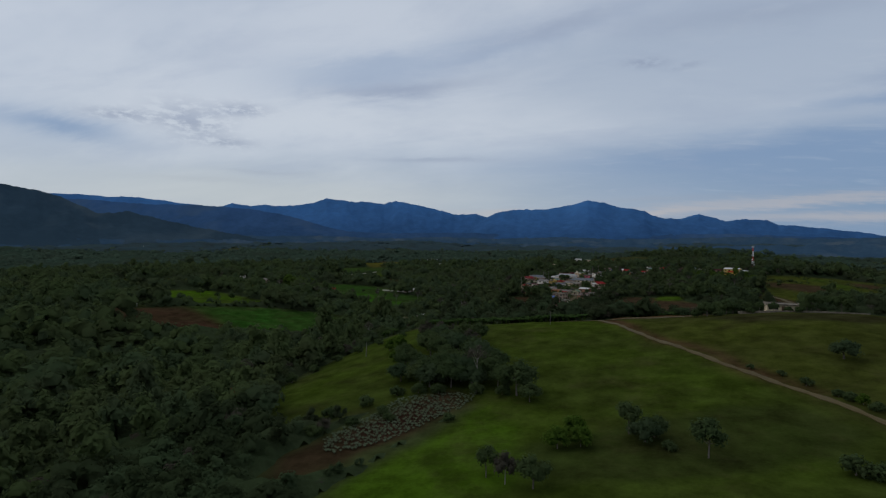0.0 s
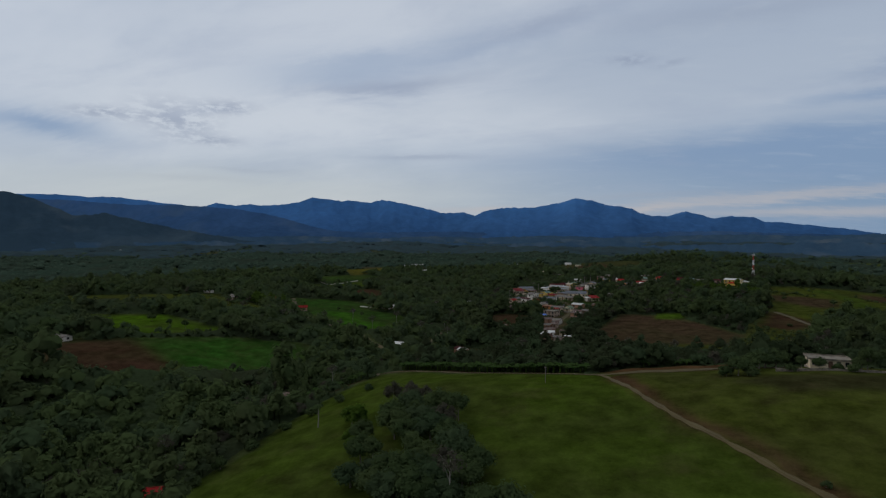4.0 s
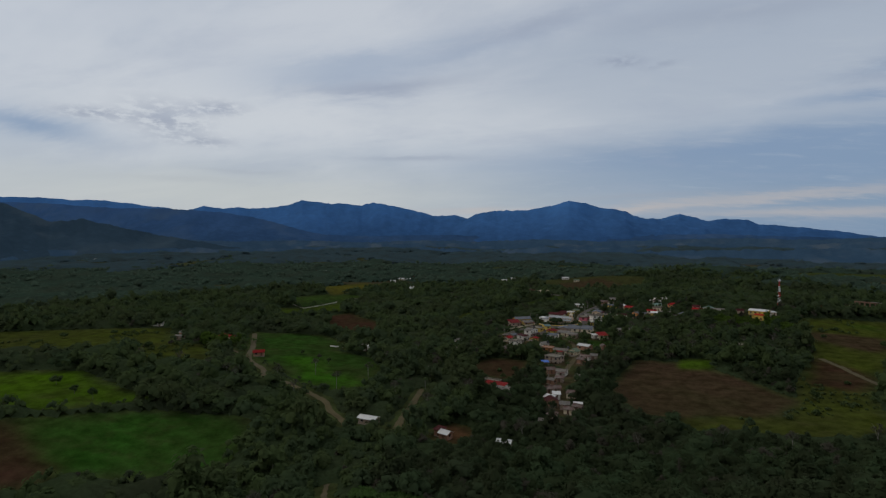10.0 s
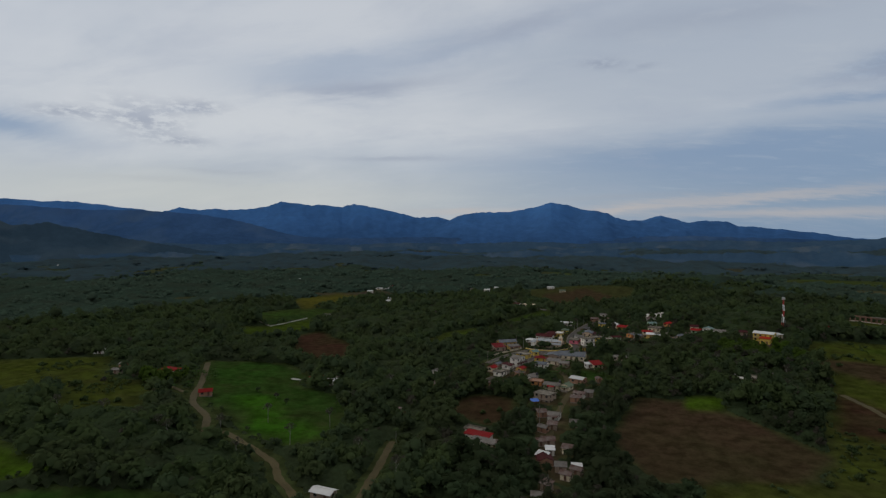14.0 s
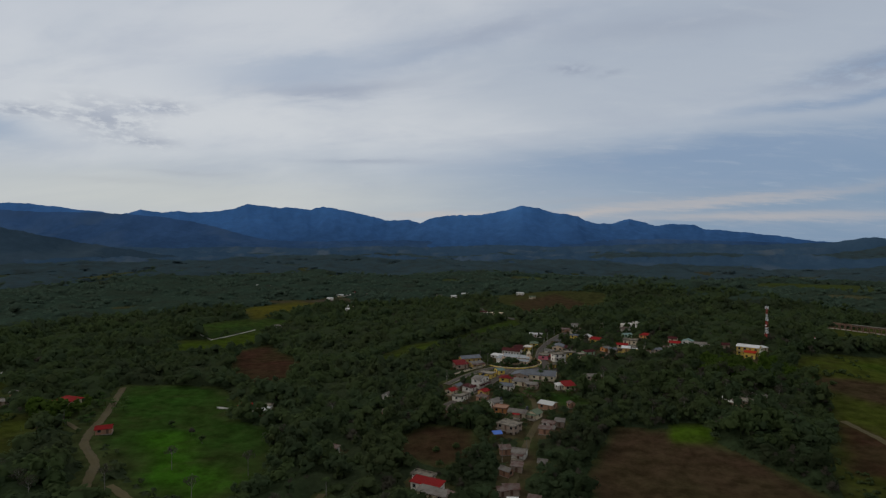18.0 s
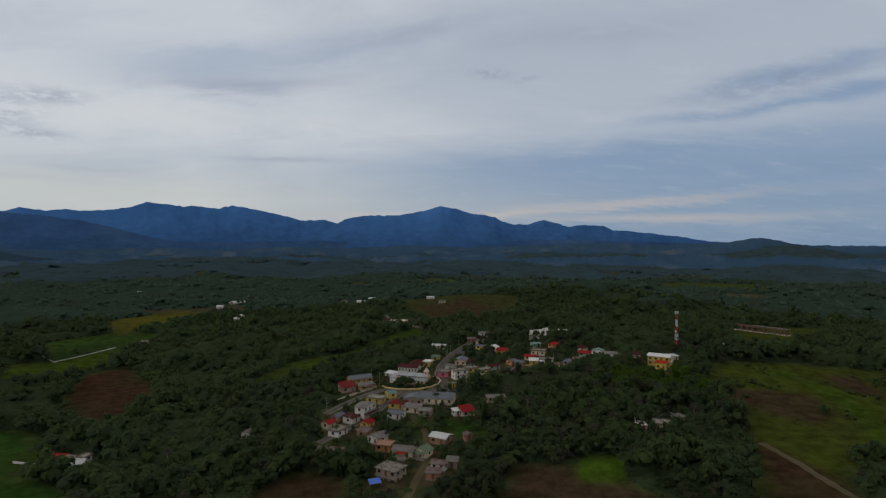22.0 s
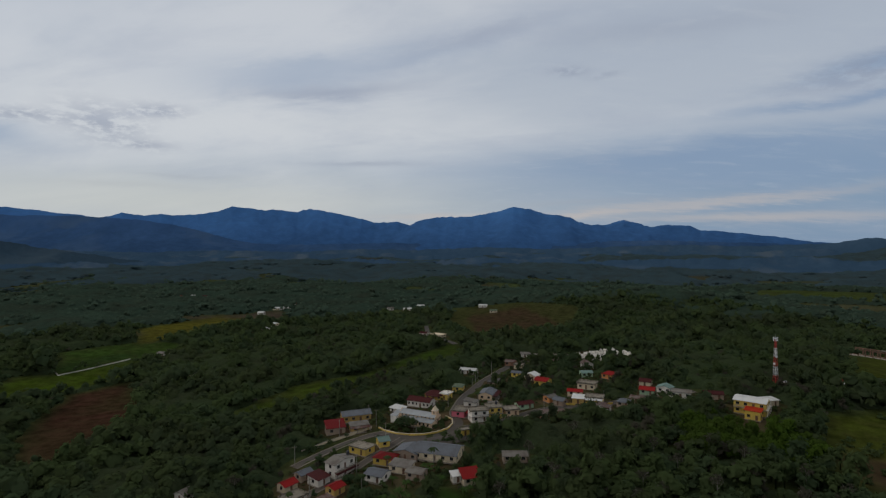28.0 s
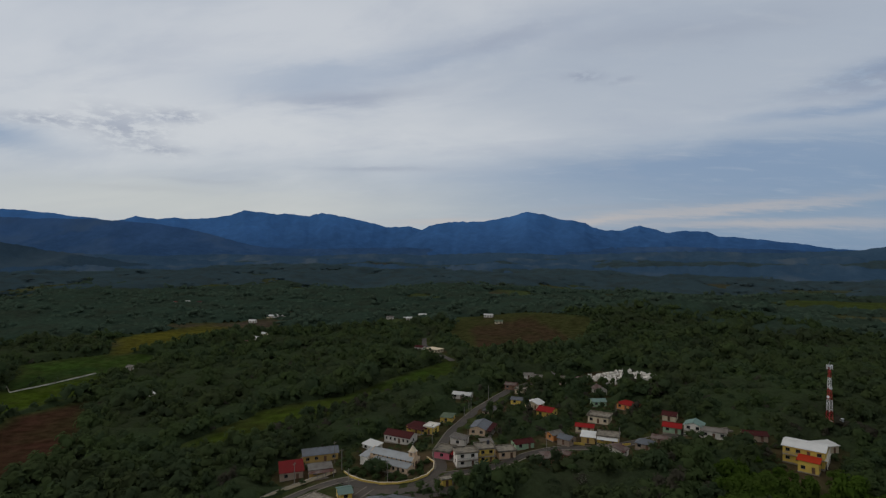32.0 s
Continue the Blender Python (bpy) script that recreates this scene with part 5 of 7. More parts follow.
# scattered houses of the plain
house("small cream house among far trees", -478, 1076, -23, 12, 7, 3.0, "gable_x", "w_cream", "r_red", 1.3, group="far houses")
house("small white house among far trees", -491, 1069, -12, 9, 5, 3.0, "gable_x", "w_white", "r_white", 1.3, group="far houses")
house("small cream house among far trees", -462, 1086, -7, 9, 5, 3.0, "gable_x", "w_cream", "r_maroon", 1.3, group="far houses")
house("small white house among far trees", -282, 982, 1, 12, 7, 3.0, "gable_x", "w_white", "r_white", 1.3, group="far houses")
house("small cream house among far trees", -252, 963, 11, 11, 7, 3.0, "gable_x", "w_cream", "r_zinc", 1.3, group="far houses")
house("small white house among far trees", -290, 929, -5, 9, 5, 3.0, "gable_x", "w_white", "r_white", 1.3, group="far houses")
house("small brick house among far trees", -231, 804, 5, 9, 5, 3.0, "gable_x", "w_brick", "r_rust", 1.3, group="far houses")
house("small white house among far trees", -228, 825, -19, 8, 5, 3.0, "gable_x", "w_white", "r_white", 1.3, group="far houses")
house("small white house among far trees", -115, 973, 22, 11, 7, 3.0, "gable_x", "w_white", "r_white", 1.3, group="far houses")
house("small cream house among far trees", -103, 1002, 1, 10, 6, 3.0, "gable_x", "w_cream", "r_white", 1.3, group="far houses")
house("small white house among far trees", -139, 981, 2, 9, 5, 3.0, "gable_x", "w_white", "r_zinc", 1.3, group="far houses")
house("small white house among far trees", -19, 976, -11, 11, 7, 3.0, "gable_x", "w_white", "r_white", 1.3, group="far houses")
house("small cream house among far trees", -3, 911, 1, 9, 5, 3.0, "gable_x", "w_cream", "r_green", 1.3, group="far houses")
house("small white house among far trees", 28, 1028, 24, 9, 5, 3.0, "gable_x", "w_white", "r_zinc", 1.3, group="far houses")
house("small white house among far trees", 440, 1382, 2, 14, 9, 3.0, "gable_x", "w_white", "r_white", 1.3, group="far houses")
house("small white house among far trees", 394, 1352, -21, 12, 7, 3.0, "gable_x", "w_white", "r_zinc", 1.3, group="far houses")
house("small white house among far trees", 341, 1336, -12, 11, 7, 3.0, "gable_x", "w_white", "r_zinc", 1.3, group="far houses")
house("small cream house with a red roof among far trees", 366, 1332, 8, 11, 7, 3.0, "gable_x", "w_cream", "r_red", 1.3, group="far houses")
house("small white house among far trees", 474, 856, -5, 9, 5, 3.0, "gable_x", "w_white", "r_white", 1.3, group="far houses")
house("small white house among far trees", -592, 1204, -17, 11, 7, 3.0, "gable_x", "w_white", "r_white", 1.3, group="far houses")
house("small white house among far trees", -928, 1454, -19, 14, 9, 3.0, "gable_x", "w_white", "r_rust", 1.3, group="far houses")
house("small white house among far trees", -290, 976, -8, 9, 5, 3.0, "gable_x", "w_white", "r_white", 1.3, group="far houses")
house("small white house among far trees", -486, 1089, 22, 10, 6, 3.0, "gable_x", "w_white", "r_white", 1.3, group="far houses")
house("small white house among far trees", -1328, 1376, -23, 12, 7, 3.0, "gable_x", "w_white", "r_white", 1.3, group="far houses")
house("small white house among far trees", -1270, 1415, -18, 10, 6, 3.0, "gable_x", "w_white", "r_white", 1.3, group="far houses")
house("small white house among far trees", -1392, 1480, -20, 10, 6, 3.0, "gable_x", "w_white", "r_zinc", 1.3, group="far houses")
house("small white house among far trees", -1128, 1759, -19, 12, 7, 3.0, "gable_x", "w_white", "r_white", 1.3, group="far houses")
house("small white house among far trees", -1368, 1530, -5, 12, 7, 3.0, "gable_x", "w_white", "r_white", 1.3, group="far houses")
house("small white house among far trees", -376, 1288, -10, 9, 5, 3.0, "gable_x", "w_white", "r_white", 1.3, group="far houses")
house("small white house among far trees", -147, 444, -5, 6, 5, 3.0, "gable_x", "w_white", "r_white", 1.3, group="far houses")
house("small brick house among far trees", -284, 434, -14, 5, 4, 2.6, "gable_x", "w_brick", "r_zinc", 0.9, group="far houses")
house("unfinished two-level house of bare blocks", -21.8, 432.5, -30, 10, 8, 2.7, "flat", "w_block", "slab", 0.25, storeys=2, sink=1.6, group="village houses")
house("long shack with a rusty patched roof", -48, 451, -10, 12, 6, 2.7, "gable_x", "w_brick", "r_rust", 1.0, name="shack")
house("concrete house with grey roof slabs in a yard", 92.5, 467, -25, 10, 8, 2.9, "flat", "w_peach", "slab", 0.35)
house("side room with a bright stained slab roof", 86, 465.5, -25, 6, 4, 2.6, "flat", "w_peach", "w_white", 0.2)
house("grey shed at the edge of a yard", 104.3, 472.7, 30, 5, 4, 2.6, "shed", "w_block", "r_zinc", 0.5, name="shed", category="shed")


# ---------------------------------------------------------------- church, school, mast and other landmarks
def wall_line(name, label, pts, height, thick, mat, coping=None, parts="panel", z_off=0.0, parent=None):
    """A free-standing wall that steps along the land, one panel of about 2.5 m at a time."""
    ob = tagged(empty(name, pts[0][0], pts[0][1], at(*pts[0])), label, "wall", "garden walls")
    o = ob.matrix_basis.translation
    for (ax, ay), (bx, by) in zip(pts, pts[1:]):
        n = max(1, round(math.hypot(bx - ax, by - ay) / 2.5))
        for i in range(n):
            p, q = i / n, (i + 1) / n
            x0, y0, x1, y1 = ax + (bx - ax) * p, ay + (by - ay) * p, ax + (bx - ax) * q, ay + (by - ay) * q
            l, z = math.hypot(x1 - x0, y1 - y0), max(at(x0, y0), at(x1, y1)) + z_off
            m = Matrix.Translation((x0 - o.x, y0 - o.y, z - o.z)) @ Matrix.Rotation(math.atan2(y1 - y0, x1 - x0), 4, "Z")
            boxes_part(parts, [(0, l + 0.02, -thick / 2, thick / 2, -1.8, height)], MAT[mat], ob, where=m)
            if coping:
                boxes_part("coping", [(0, l + 0.02, -thick / 2 - 0.06, thick / 2 + 0.06, height, height + 0.12)], MAT[coping], ob, "pale coping", where=m)
    return ob


def church():
    x, y = -19.4, 543.8
    ob = tagged(empty("church", x, y, at(x, y) + 0.1, -19), "peach church with pale sheet roofs and a small bell tower", "church", "public buildings")
    BUILT.append((x, y, 14)), BUILT.append((-30, 551, 7)), BUILT.append((-12, 540, 7))
    L, W, H = 19.0, 5.6, 3.9
    bm = bmesh.new()
    fits = []
    long_holes = [(1.4 + i * 2.05, 2.1 + i * 2.05, 3.15, 3.8) for i in range(9)]
    sides = [(Matrix.Translation((-L / 2, -W / 2, 0)), L, long_holes),
             (Matrix.Translation((L / 2, -W / 2, 0)) @ Matrix.Rotation(radians(90), 4, "Z"), W, [(2.1, 3.9, 0.02, 3.0), (0.7, 1.4, 1.6, 3.2), (4.6, 5.3, 1.6, 3.2)]),
             (Matrix.Translation((L / 2, W / 2, 0)) @ Matrix.Rotation(radians(180), 4, "Z"), L, long_holes),
             (Matrix.Translation((-L / 2, W / 2, 0)) @ Matrix.Rotation(radians(270), 4, "Z"), W, [])]
    for k, (m, l, holes) in enumerate(sides):
        wall_side(bm, m, l, H, holes)
        for a, b, c, d in holes:
            fits.append((m @ Matrix.Translation(((a + b) / 2, 0, c)), b - a, d - c, d > 2.9 and c < 0.1))
    for s in (-1, 1):
        x0 = s * L / 2
        a = [bm.verts.new(p) for p in ((x0, -W / 2, H), (x0, W / 2, H), (x0, 0, H + 1.7))]
        b = [bm.verts.new(p) for p in ((x0 - s * 0.25, -W / 2, H), (x0 - s * 0.25, W / 2, H), (x0 - s * 0.25, 0, H + 1.7))]
        bm.faces.new(a), bm.faces.new(b)
        for i in range(3):
            bm.faces.new((a[i], a[(i + 1) % 3], b[(i + 1) % 3], b[i]))
    bmesh.ops.recalc_face_normals(bm, faces=bm.faces[:])
    part("wall", bm, MAT["w_peach"], ob)
    boxes_part("plinth", [(-L / 2 - 0.3, L / 2 + 0.3, -W / 2 - 4.2, W / 2 + 0.3, -3, 0)], MAT["concrete"], ob)
    for m, w, h, is_door in fits:
        if is_door:
            door(ob, m, w, h, "door")
        else:
            window(ob, m, round(w, 2), round(h, 2))
    roof_on(ob, "gable_x", L - 0.6, W, H, 1.3, 0.3, MAT["r_church"], "pale sheet roof of the nave")
    # lower aisle on the green's side
    bm = bmesh.new()
    holes = [(1.2 + i * 2.1, 2.1 + i * 2.1, 0.9, 2.1) for i in range(7)]
    m = Matrix.Translation((-L / 2 + 3, -W / 2 - 3.6, 0))
    wall_side(bm, m, 16, 2.5, holes)
    wall_side(bm, Matrix.Translation((-L / 2 + 19, -W / 2 - 3.6, 0)) @ Matrix.Rotation(radians(90), 4, "Z"), 3.6, 2.5, [])
    wall_side(bm, Matrix.Translation((-L / 2 + 3, -W / 2, 0)) @ Matrix.Rotation(radians(270), 4, "Z"), 3.6, 2.5, [])
    part("aisle_wall", bm, MAT["w_peach"], ob)
    for a, b, c, d in holes:
        window(ob, m @ Matrix.Translation(((a + b) / 2, 0, c)), 0.9, 1.2)
    bm = bmesh.new()
    sloped(bm, [(-L / 2 + 2.7, -W / 2 - 4.0, 2.42), (-L / 2 + 19.3, -W / 2 - 4.0, 2.42), (-L / 2 + 19.3, -W / 2 - 0.004, 3.1), (-L / 2 + 2.7, -W / 2 - 0.004, 3.1)], 0.09)
    part("aisle_roof", bm, MAT["r_church"], ob, "pale lean-to roof")
    # transept at the far end
    bm = bmesh.new()
    box(bm, -L / 2 - 3.5, -L / 2 - 0.002, -4.5, 2.5, -1, 2.6)
    part("vestry", bm, MAT["w_white"], ob)
    bm = bmesh.new()
    sloped(bm, [(-L / 2 - 3.9, -4.9, 2.62), (-L / 2 - 0.01, -4.9, 2.62), (-L / 2 - 0.01, 2.9, 3.3), (-L / 2 - 3.9, 2.9, 3.3)], 0.09)
    part("vestry_roof", bm, MAT["r_church"], ob)
    # bell tower over the front
    bt = boxes_part("bell_tower", [(L / 2 - 2.6, L / 2 - 0.2, -1.2, 1.2, H - 0.5, H + 2.9)], MAT["w_peach"], ob, "peach bell tower", bevel=0.05)
    bm = bmesh.new()
    bmesh.ops.create_cone(bm, cap_ends=True, segments=8, radius1=1.45, radius2=0.08, depth=2.0, matrix=Matrix.Translation((L / 2 - 1.4, 0, H + 3.9)))
    part("spire", bm, MAT["w_cream"], bt)
    boxes_part("cornice", [(L / 2 - 2.75, L / 2 - 0.05, -1.35, 1.35, H + 2.6, H + 2.8)], MAT["w_white"], bt)
    for yy, xx in ((-1.24, L / 2 - 1.4), (1.24, L / 2 - 1.4)):
        boxes_part("louvre", [(xx - 0.4, xx + 0.4, yy - 0.02, yy + 0.02, H + 1.2, H + 2.3)], MAT["wood"], bt)
    boxes_part("cross", [(L / 2 - 1.44, L / 2 - 1.36, -0.04, 0.04, H + 4.8, H + 5.9), (L / 2 - 1.43, L / 2 - 1.37, -0.35, 0.35, H + 5.4, H + 5.5)], MAT["steel"], bt)
    for i in range(3):
        boxes_part("step", [(L / 2 + 0.3, L / 2 + 0.7 + 0.4 * (2 - i), -2.2, 2.2, -1 + 0.0, -0.54 + 0.18 * i)], MAT["concrete"], ob)


church()


def school():
    ob = house("yellow two-storey school with white sheet roof", 127.7, 552.5, -31, 13.6, 11.2, 3.2, "gable_x", "w_yellow", "r_white", 1.0, over=0.5, storeys=2, name="school", category="school",
               group="public buildings", front=4)
    for i in range(4):
        shared("gallery_post", ("gpost",), lambda bm: box(bm, -0.1, 0.1, -0.1, 0.1, 0, 5.3), MAT["w_white"], ob, Matrix.Translation((6.85, -4.6 + 3.05 * i, 0)))
    boxes_part("gallery_slab", [(6.13, 7.0, -4.9, 4.9, 2.65, 2.8)], MAT["w_white"], ob, "white gallery floor slab")
    house("yellow school annex with an orange-red roof", 125.4, 544.7, -33, 6.6, 4.2, 4.2, "shed", "w_yellow", "r_orange", 0.9, name="school_annex", category="school", group="public buildings")
    house("low yellow classroom with white roof", 138, 560.5, 20, 7.5, 5, 3.0, "shed", "w_cream", "r_white", 0.5, name="classroom", category="school", group="public buildings")


school()
BUILT.append((119, 539, 6)), BUILT.append((124, 541, 6)), BUILT.append((119, 532, 4))


def radio_mast():
    x, y, H = 154.0, 590.5, 23.0
    ob = tagged(empty("radio_mast", x, y, at(x, y), 20), "red and white lattice radio mast with antennas", "mast")
    BUILT.append((x, y, 5))

    def half(z):
        return 0.9 - 0.6 * z / H
    n = 5
    for k in range(n):
        z0, z1 = H * k / n, H * (k + 1) / n
        mat = MAT["mast_red"] if k % 2 == 0 else MAT["mast_white"]
        a, b = half(z0), half(z1)
        corners = [(-1, -1), (1, -1), (1, 1), (-1, 1)]
        sec = bmesh.new()
        for sx, sy in corners:
            v, t = limb((sx * a, sy * a, z0), (sx * b, sy * b, z1), 0.07, 0.07, 4)
            vs = [sec.verts.new(p) for p in v]
            for f in t:
                sec.faces.new([vs[i] for i in f])
        body = part("mast_section", sec, mat, ob)
        for (sx, sy), (tx, ty) in zip(corners, corners[1:] + corners[:1]):
            br = bmesh.new()
            steps = 3
            for s in range(steps):
                q0, q1 = z0 + (z1 - z0) * s / steps, z0 + (z1 - z0) * (s + 1) / steps
                h0, h1 = half(q0), half(q1)
                for p, r in (((sx * h0, sy * h0, q0), (tx * h1, ty * h1, q1)), ((tx * h0, ty * h0, q0), (sx * h1, sy * h1, q1)), ((sx * h1, sy * h1, q1), (tx * h1, ty * h1, q1))):
                    v, t = limb(p, r, 0.035, 0.035, 3)
                    vs = [br.verts.new(c) for c in v]
                    for f in t:
                        br.faces.new([vs[i] for i in f])
            part("bracing", br, mat, body)
    boxes_part("platform", [(-0.9, 0.9, -0.9, 0.9, H, H + 0.1)], MAT["steel"], ob)
    for i in range(6):
        w = i * math.pi / 3
        boxes_part("antenna", [(-0.14, 0.14, -0.08, 0.08, -1.0, 1.0)], MAT["mast_white"], ob, "white panel antenna", where=pose(1.05 * math.cos(w), 1.05 * math.sin(w), H - 0.1, 0, 0, math.degrees(w) + 90), bevel=0.03)
    for z, w in ((H * 0.46, 200), (H * 0.62, 250)):
        bm = bmesh.new()
        bmesh.ops.create_cone(bm, cap_ends=True, segments=16, radius1=0.6, radius2=0.45, depth=0.3)
        part("dish", bm, MAT["mast_white"], ob, "round white dish", where=pose(1.0 * math.cos(radians(w)), 1.0 * math.sin(radians(w)), z, 90, 0, w - 90))
    boxes_part("footing", [(-1.9, 1.9, -1.9, 1.9, -1.5, 0.2)], MAT["concrete"], ob)
    v, t = limb((0, 0, H), (0, 0, H + 2.2), 0.05, 0.03, 4)
    mesh_object("lightning_rod", v, t, MAT["steel"], ob)
    for i, (dx, dy) in enumerate(((-4, -2), (4, -1))):
        cab = tagged(empty("equipment_cabinet", x + dx, y + dy, at(x + dx, y + dy), 20), "white steel equipment cabinet beside the mast", "cabinet", "mast equipment")
        boxes_part("body", [(-0.8, 0.8, -0.5, 0.5, -0.4, 2.0)], MAT["mast_white"], cab, bevel=0.04)
        boxes_part("cabinet_door", [(-0.7, 0.7, -0.54, -0.502, 0.2, 1.85)], MAT["steel"], cab)


def ico():
    bm = bmesh.new()
    bmesh.ops.create_icosphere(bm, subdivisions=1, radius=1)
    v = np.array([p.co[:] for p in bm.verts])
    t = np.array([[q.index for q in f.verts] for f in bm.faces])
    bm.free()
    return v, t


ICO_V, ICO_T = ico()


def limb(p0, p1, r0, r1, sides=5):
    """A tapered round limb as triangles."""
    p0, p1 = np.array(p0, float), np.array(p1, float)
    d = (p1 - p0) / np.linalg.norm(p1 - p0)
    a = np.cross(d, (0.3, 0.9, 0.1))
    a /= np.linalg.norm(a)
    b = np.cross(d, a)
    w = np.arange(sides) * 2 * math.pi / sides
    ring = np.cos(w)[:, None] * a + np.sin(w)[:, None] * b
    v = np.concatenate([p0 + ring * r0, p1 + ring * r1])
    t = []
    for i in range(sides):
        j = (i + 1) % sides
        t += [(i, j, sides + j), (i, sides + j, sides + i)]
    return v, np.array(t)


radio_mast()


def cemetery():
    rng = np.random.default_rng(5)
    poly = [(64, 672), (72, 660), (84, 655), (98, 664), (106, 682), (96, 694), (80, 690)]
    kinds = []
    for k, (w, l, h) in enumerate(((1.1, 2.2, 0.8), (1.5, 2.4, 1.3), (1.9, 2.5, 1.9))):
        ob = tagged(empty("tomb", 0, 0, 0), ("low white plastered tomb with a cross", "white plastered burial vault with a cross", "tall white family vault with gabled top")[k], "tomb", "tombs of the cemetery")
        boxes_part("plinth", [(-w / 2 - 0.15, w / 2 + 0.15, -l / 2 - 0.15, l / 2 + 0.15, -0.8, 0.2)], MAT["concrete"], ob)
        boxes_part("vault", [(-w / 2, w / 2, -l / 2, l / 2, 0.2, h)], MAT["w_white"], ob, bevel=0.05)
        bm = bmesh.new()
        if k == 2:
            sloped(bm, [(-w / 2 - 0.12, -l / 2, h), (0, -l / 2, h + 0.7), (0, l / 2, h + 0.7), (-w / 2 - 0.12, l / 2, h)], 0.1)
            sloped(bm, [(0, -l / 2, h + 0.7), (w / 2 + 0.12, -l / 2, h), (w / 2 + 0.12, l / 2, h), (0, l / 2, h + 0.7)], 0.1)
        else:
            box(bm, -w / 2 - 0.08, w / 2 + 0.08, -l / 2 - 0.08, l / 2 + 0.08, h, h + 0.12)
        part("lid", bm, MAT["w_white"], ob)
        z = h + (0.75 if k == 2 else 0.12)
        boxes_part("cross", [(-0.06, 0.06, -l / 2 + 0.1, -l / 2 + 0.2, z, z + 0.9), (-0.3, 0.3, -l / 2 + 0.1, -l / 2 + 0.2, z + 0.5, z + 0.62)], MAT["w_white"], ob)
        kinds.append(ob)
    spots = []
    while len(spots) < 112:
        x, y = rng.uniform(62, 108), rng.uniform(653, 696)
        if inside(np.array([x]), np.array([y]), poly)[0] and all(math.hypot(x - a, y - b) > 2.5 for a, b in spots):
            spots.append((x, y))
    used = [False] * 3
    for x, y in spots:
        k = int(rng.choice(3, p=(0.45, 0.35, 0.2)))
        m = pose(x, y, at(x, y), 0, 0, rng.uniform(-12, 12) + (90 if rng.random() < 0.3 else 0) - 15)
        if not used[k]:
            kinds[k].matrix_basis = m
            used[k] = True
        else:
            copy_thing(kinds[k], m)
    BUILT.append((84, 674, 22))


cemetery()


def arcade_ruin():
    a, b = (270, 738), (297, 700)
    n, L = 11, math.hypot(b[0] - a[0], b[1] - a[1])
    turn = math.degrees(math.atan2(b[1] - a[1], b[0] - a[0]))
    ob = tagged(empty("unfinished_building", a[0], a[1], at(*a) + 0.3, turn), "long unfinished brick arcade without a roof", "ruin")
    BUILT.append(((a[0] + b[0]) / 2, (a[1] + b[1]) / 2, 20)), BUILT.append((a[0], a[1], 10)), BUILT.append((b[0], b[1], 10))
    for row in (0, 7):
        for i in range(n):
            boxes_part("column", [(L * i / (n - 1) - 0.3, L * i / (n - 1) + 0.3, row - 0.3, row + 0.3, -4, 4.2)], MAT["clay"], ob)
        boxes_part("beam", [(-0.3, L + 0.3, row - 0.25, row + 0.25, 4.2, 4.9)], MAT["clay"], ob)
    boxes_part("back_wall", [(-0.3, L + 0.3, 3.4, 3.6, -4, 0.6)], MAT["clay"], ob)
    boxes_part("floor_slab", [(-1, L + 1, -1, 8, -5, 0)], MAT["concrete"], ob)
    boxes_part("roof_slab", [(L * 0.35, L + 0.3, 3.6, 7.3, 4.95, 5.15)], MAT["slab"], ob)


arcade_ruin()
wall_line("green_wall", "low curved yellow wall round the church green", [(-37, 536), (-33, 532), (-27, 528.6), (-20.5, 527), (-14, 527.6), (-9, 530), (-5, 534.5), (-3.6, 540), (-4.6, 546), (-8, 550)], 0.75, 0.25, "w_yellow", "w_cream")
wall_line("retaining_wall", "cream retaining wall beside the street", [(-62, 508), (-54.5, 518.5), (-48, 526), (-40, 535.5)], 1.2, 0.3, "w_cream", "concrete")
wall_line("field_wall", "long white block wall round a field", [(-315.5, 651), (-295, 636), (-287.5, 659), (-279, 687)], 0.7, 0.2, "w_white", "concrete")
wall_line("field_wall", "short white wall beside a far house", [(-243.5, 689), (-235, 684), (-226.6, 679.4)], 1.4, 0.25, "w_white")
wall_line("yard_wall", "pale block wall round a yard", [(82, 464), (86, 478), (92, 488)], 1.6, 0.2, "w_white")
wall_line("yard_wall", "pale block wall beside a shed", [(102, 482), (104, 476)], 1.6, 0.2, "w_white")
wall_line("garden_wall", "low yellow painted wall before a house", [(47.5, 566.5), (53, 565)], 0.9, 0.2, "w_yellow")
wall_line("garden_wall", "low yellow painted wall beside the lane", [(64.5, 563), (70.5, 565)], 0.9, 0.2, "w_yellow")
wall_line("farm_wall", "low pale stone wall before the hill farm", [(46, 191.5), (56, 189.5), (68, 188), (80, 187)], 0.45, 0.3, "slab")
wall_line("farm_wall", "white wall beside a farmhouse", [(-176, 447), (-166, 446)], 0.9, 0.2, "w_white")


def plaza():
    """Paved forecourt between the hall and the green."""
    pts = [(-36, 527), (-29, 524.4), (-21, 523), (-13, 524), (-5, 528), (0, 535), (5, 533), (6, 522), (-5, 517), (-15, 515), (-24, 516), (-31, 521)]
    z = [at(*p) + 0.22 for p in pts]
    top = [(x, y, h) for (x, y), h in zip(pts, z)]
    low = [(x, y, h - 1.5) for (x, y), h in zip(pts, z)]
    n = len(pts)
    faces = [tuple(range(n - 1, -1, -1))] + [(i, (i + 1) % n, n + (i + 1) % n, n + i) for i in range(n)]
    tagged(mesh_object("pavement", top + low, faces, MAT["asphalt"]), "worn paved forecourt before the hall", "pavement", kind="structure")


plaza()


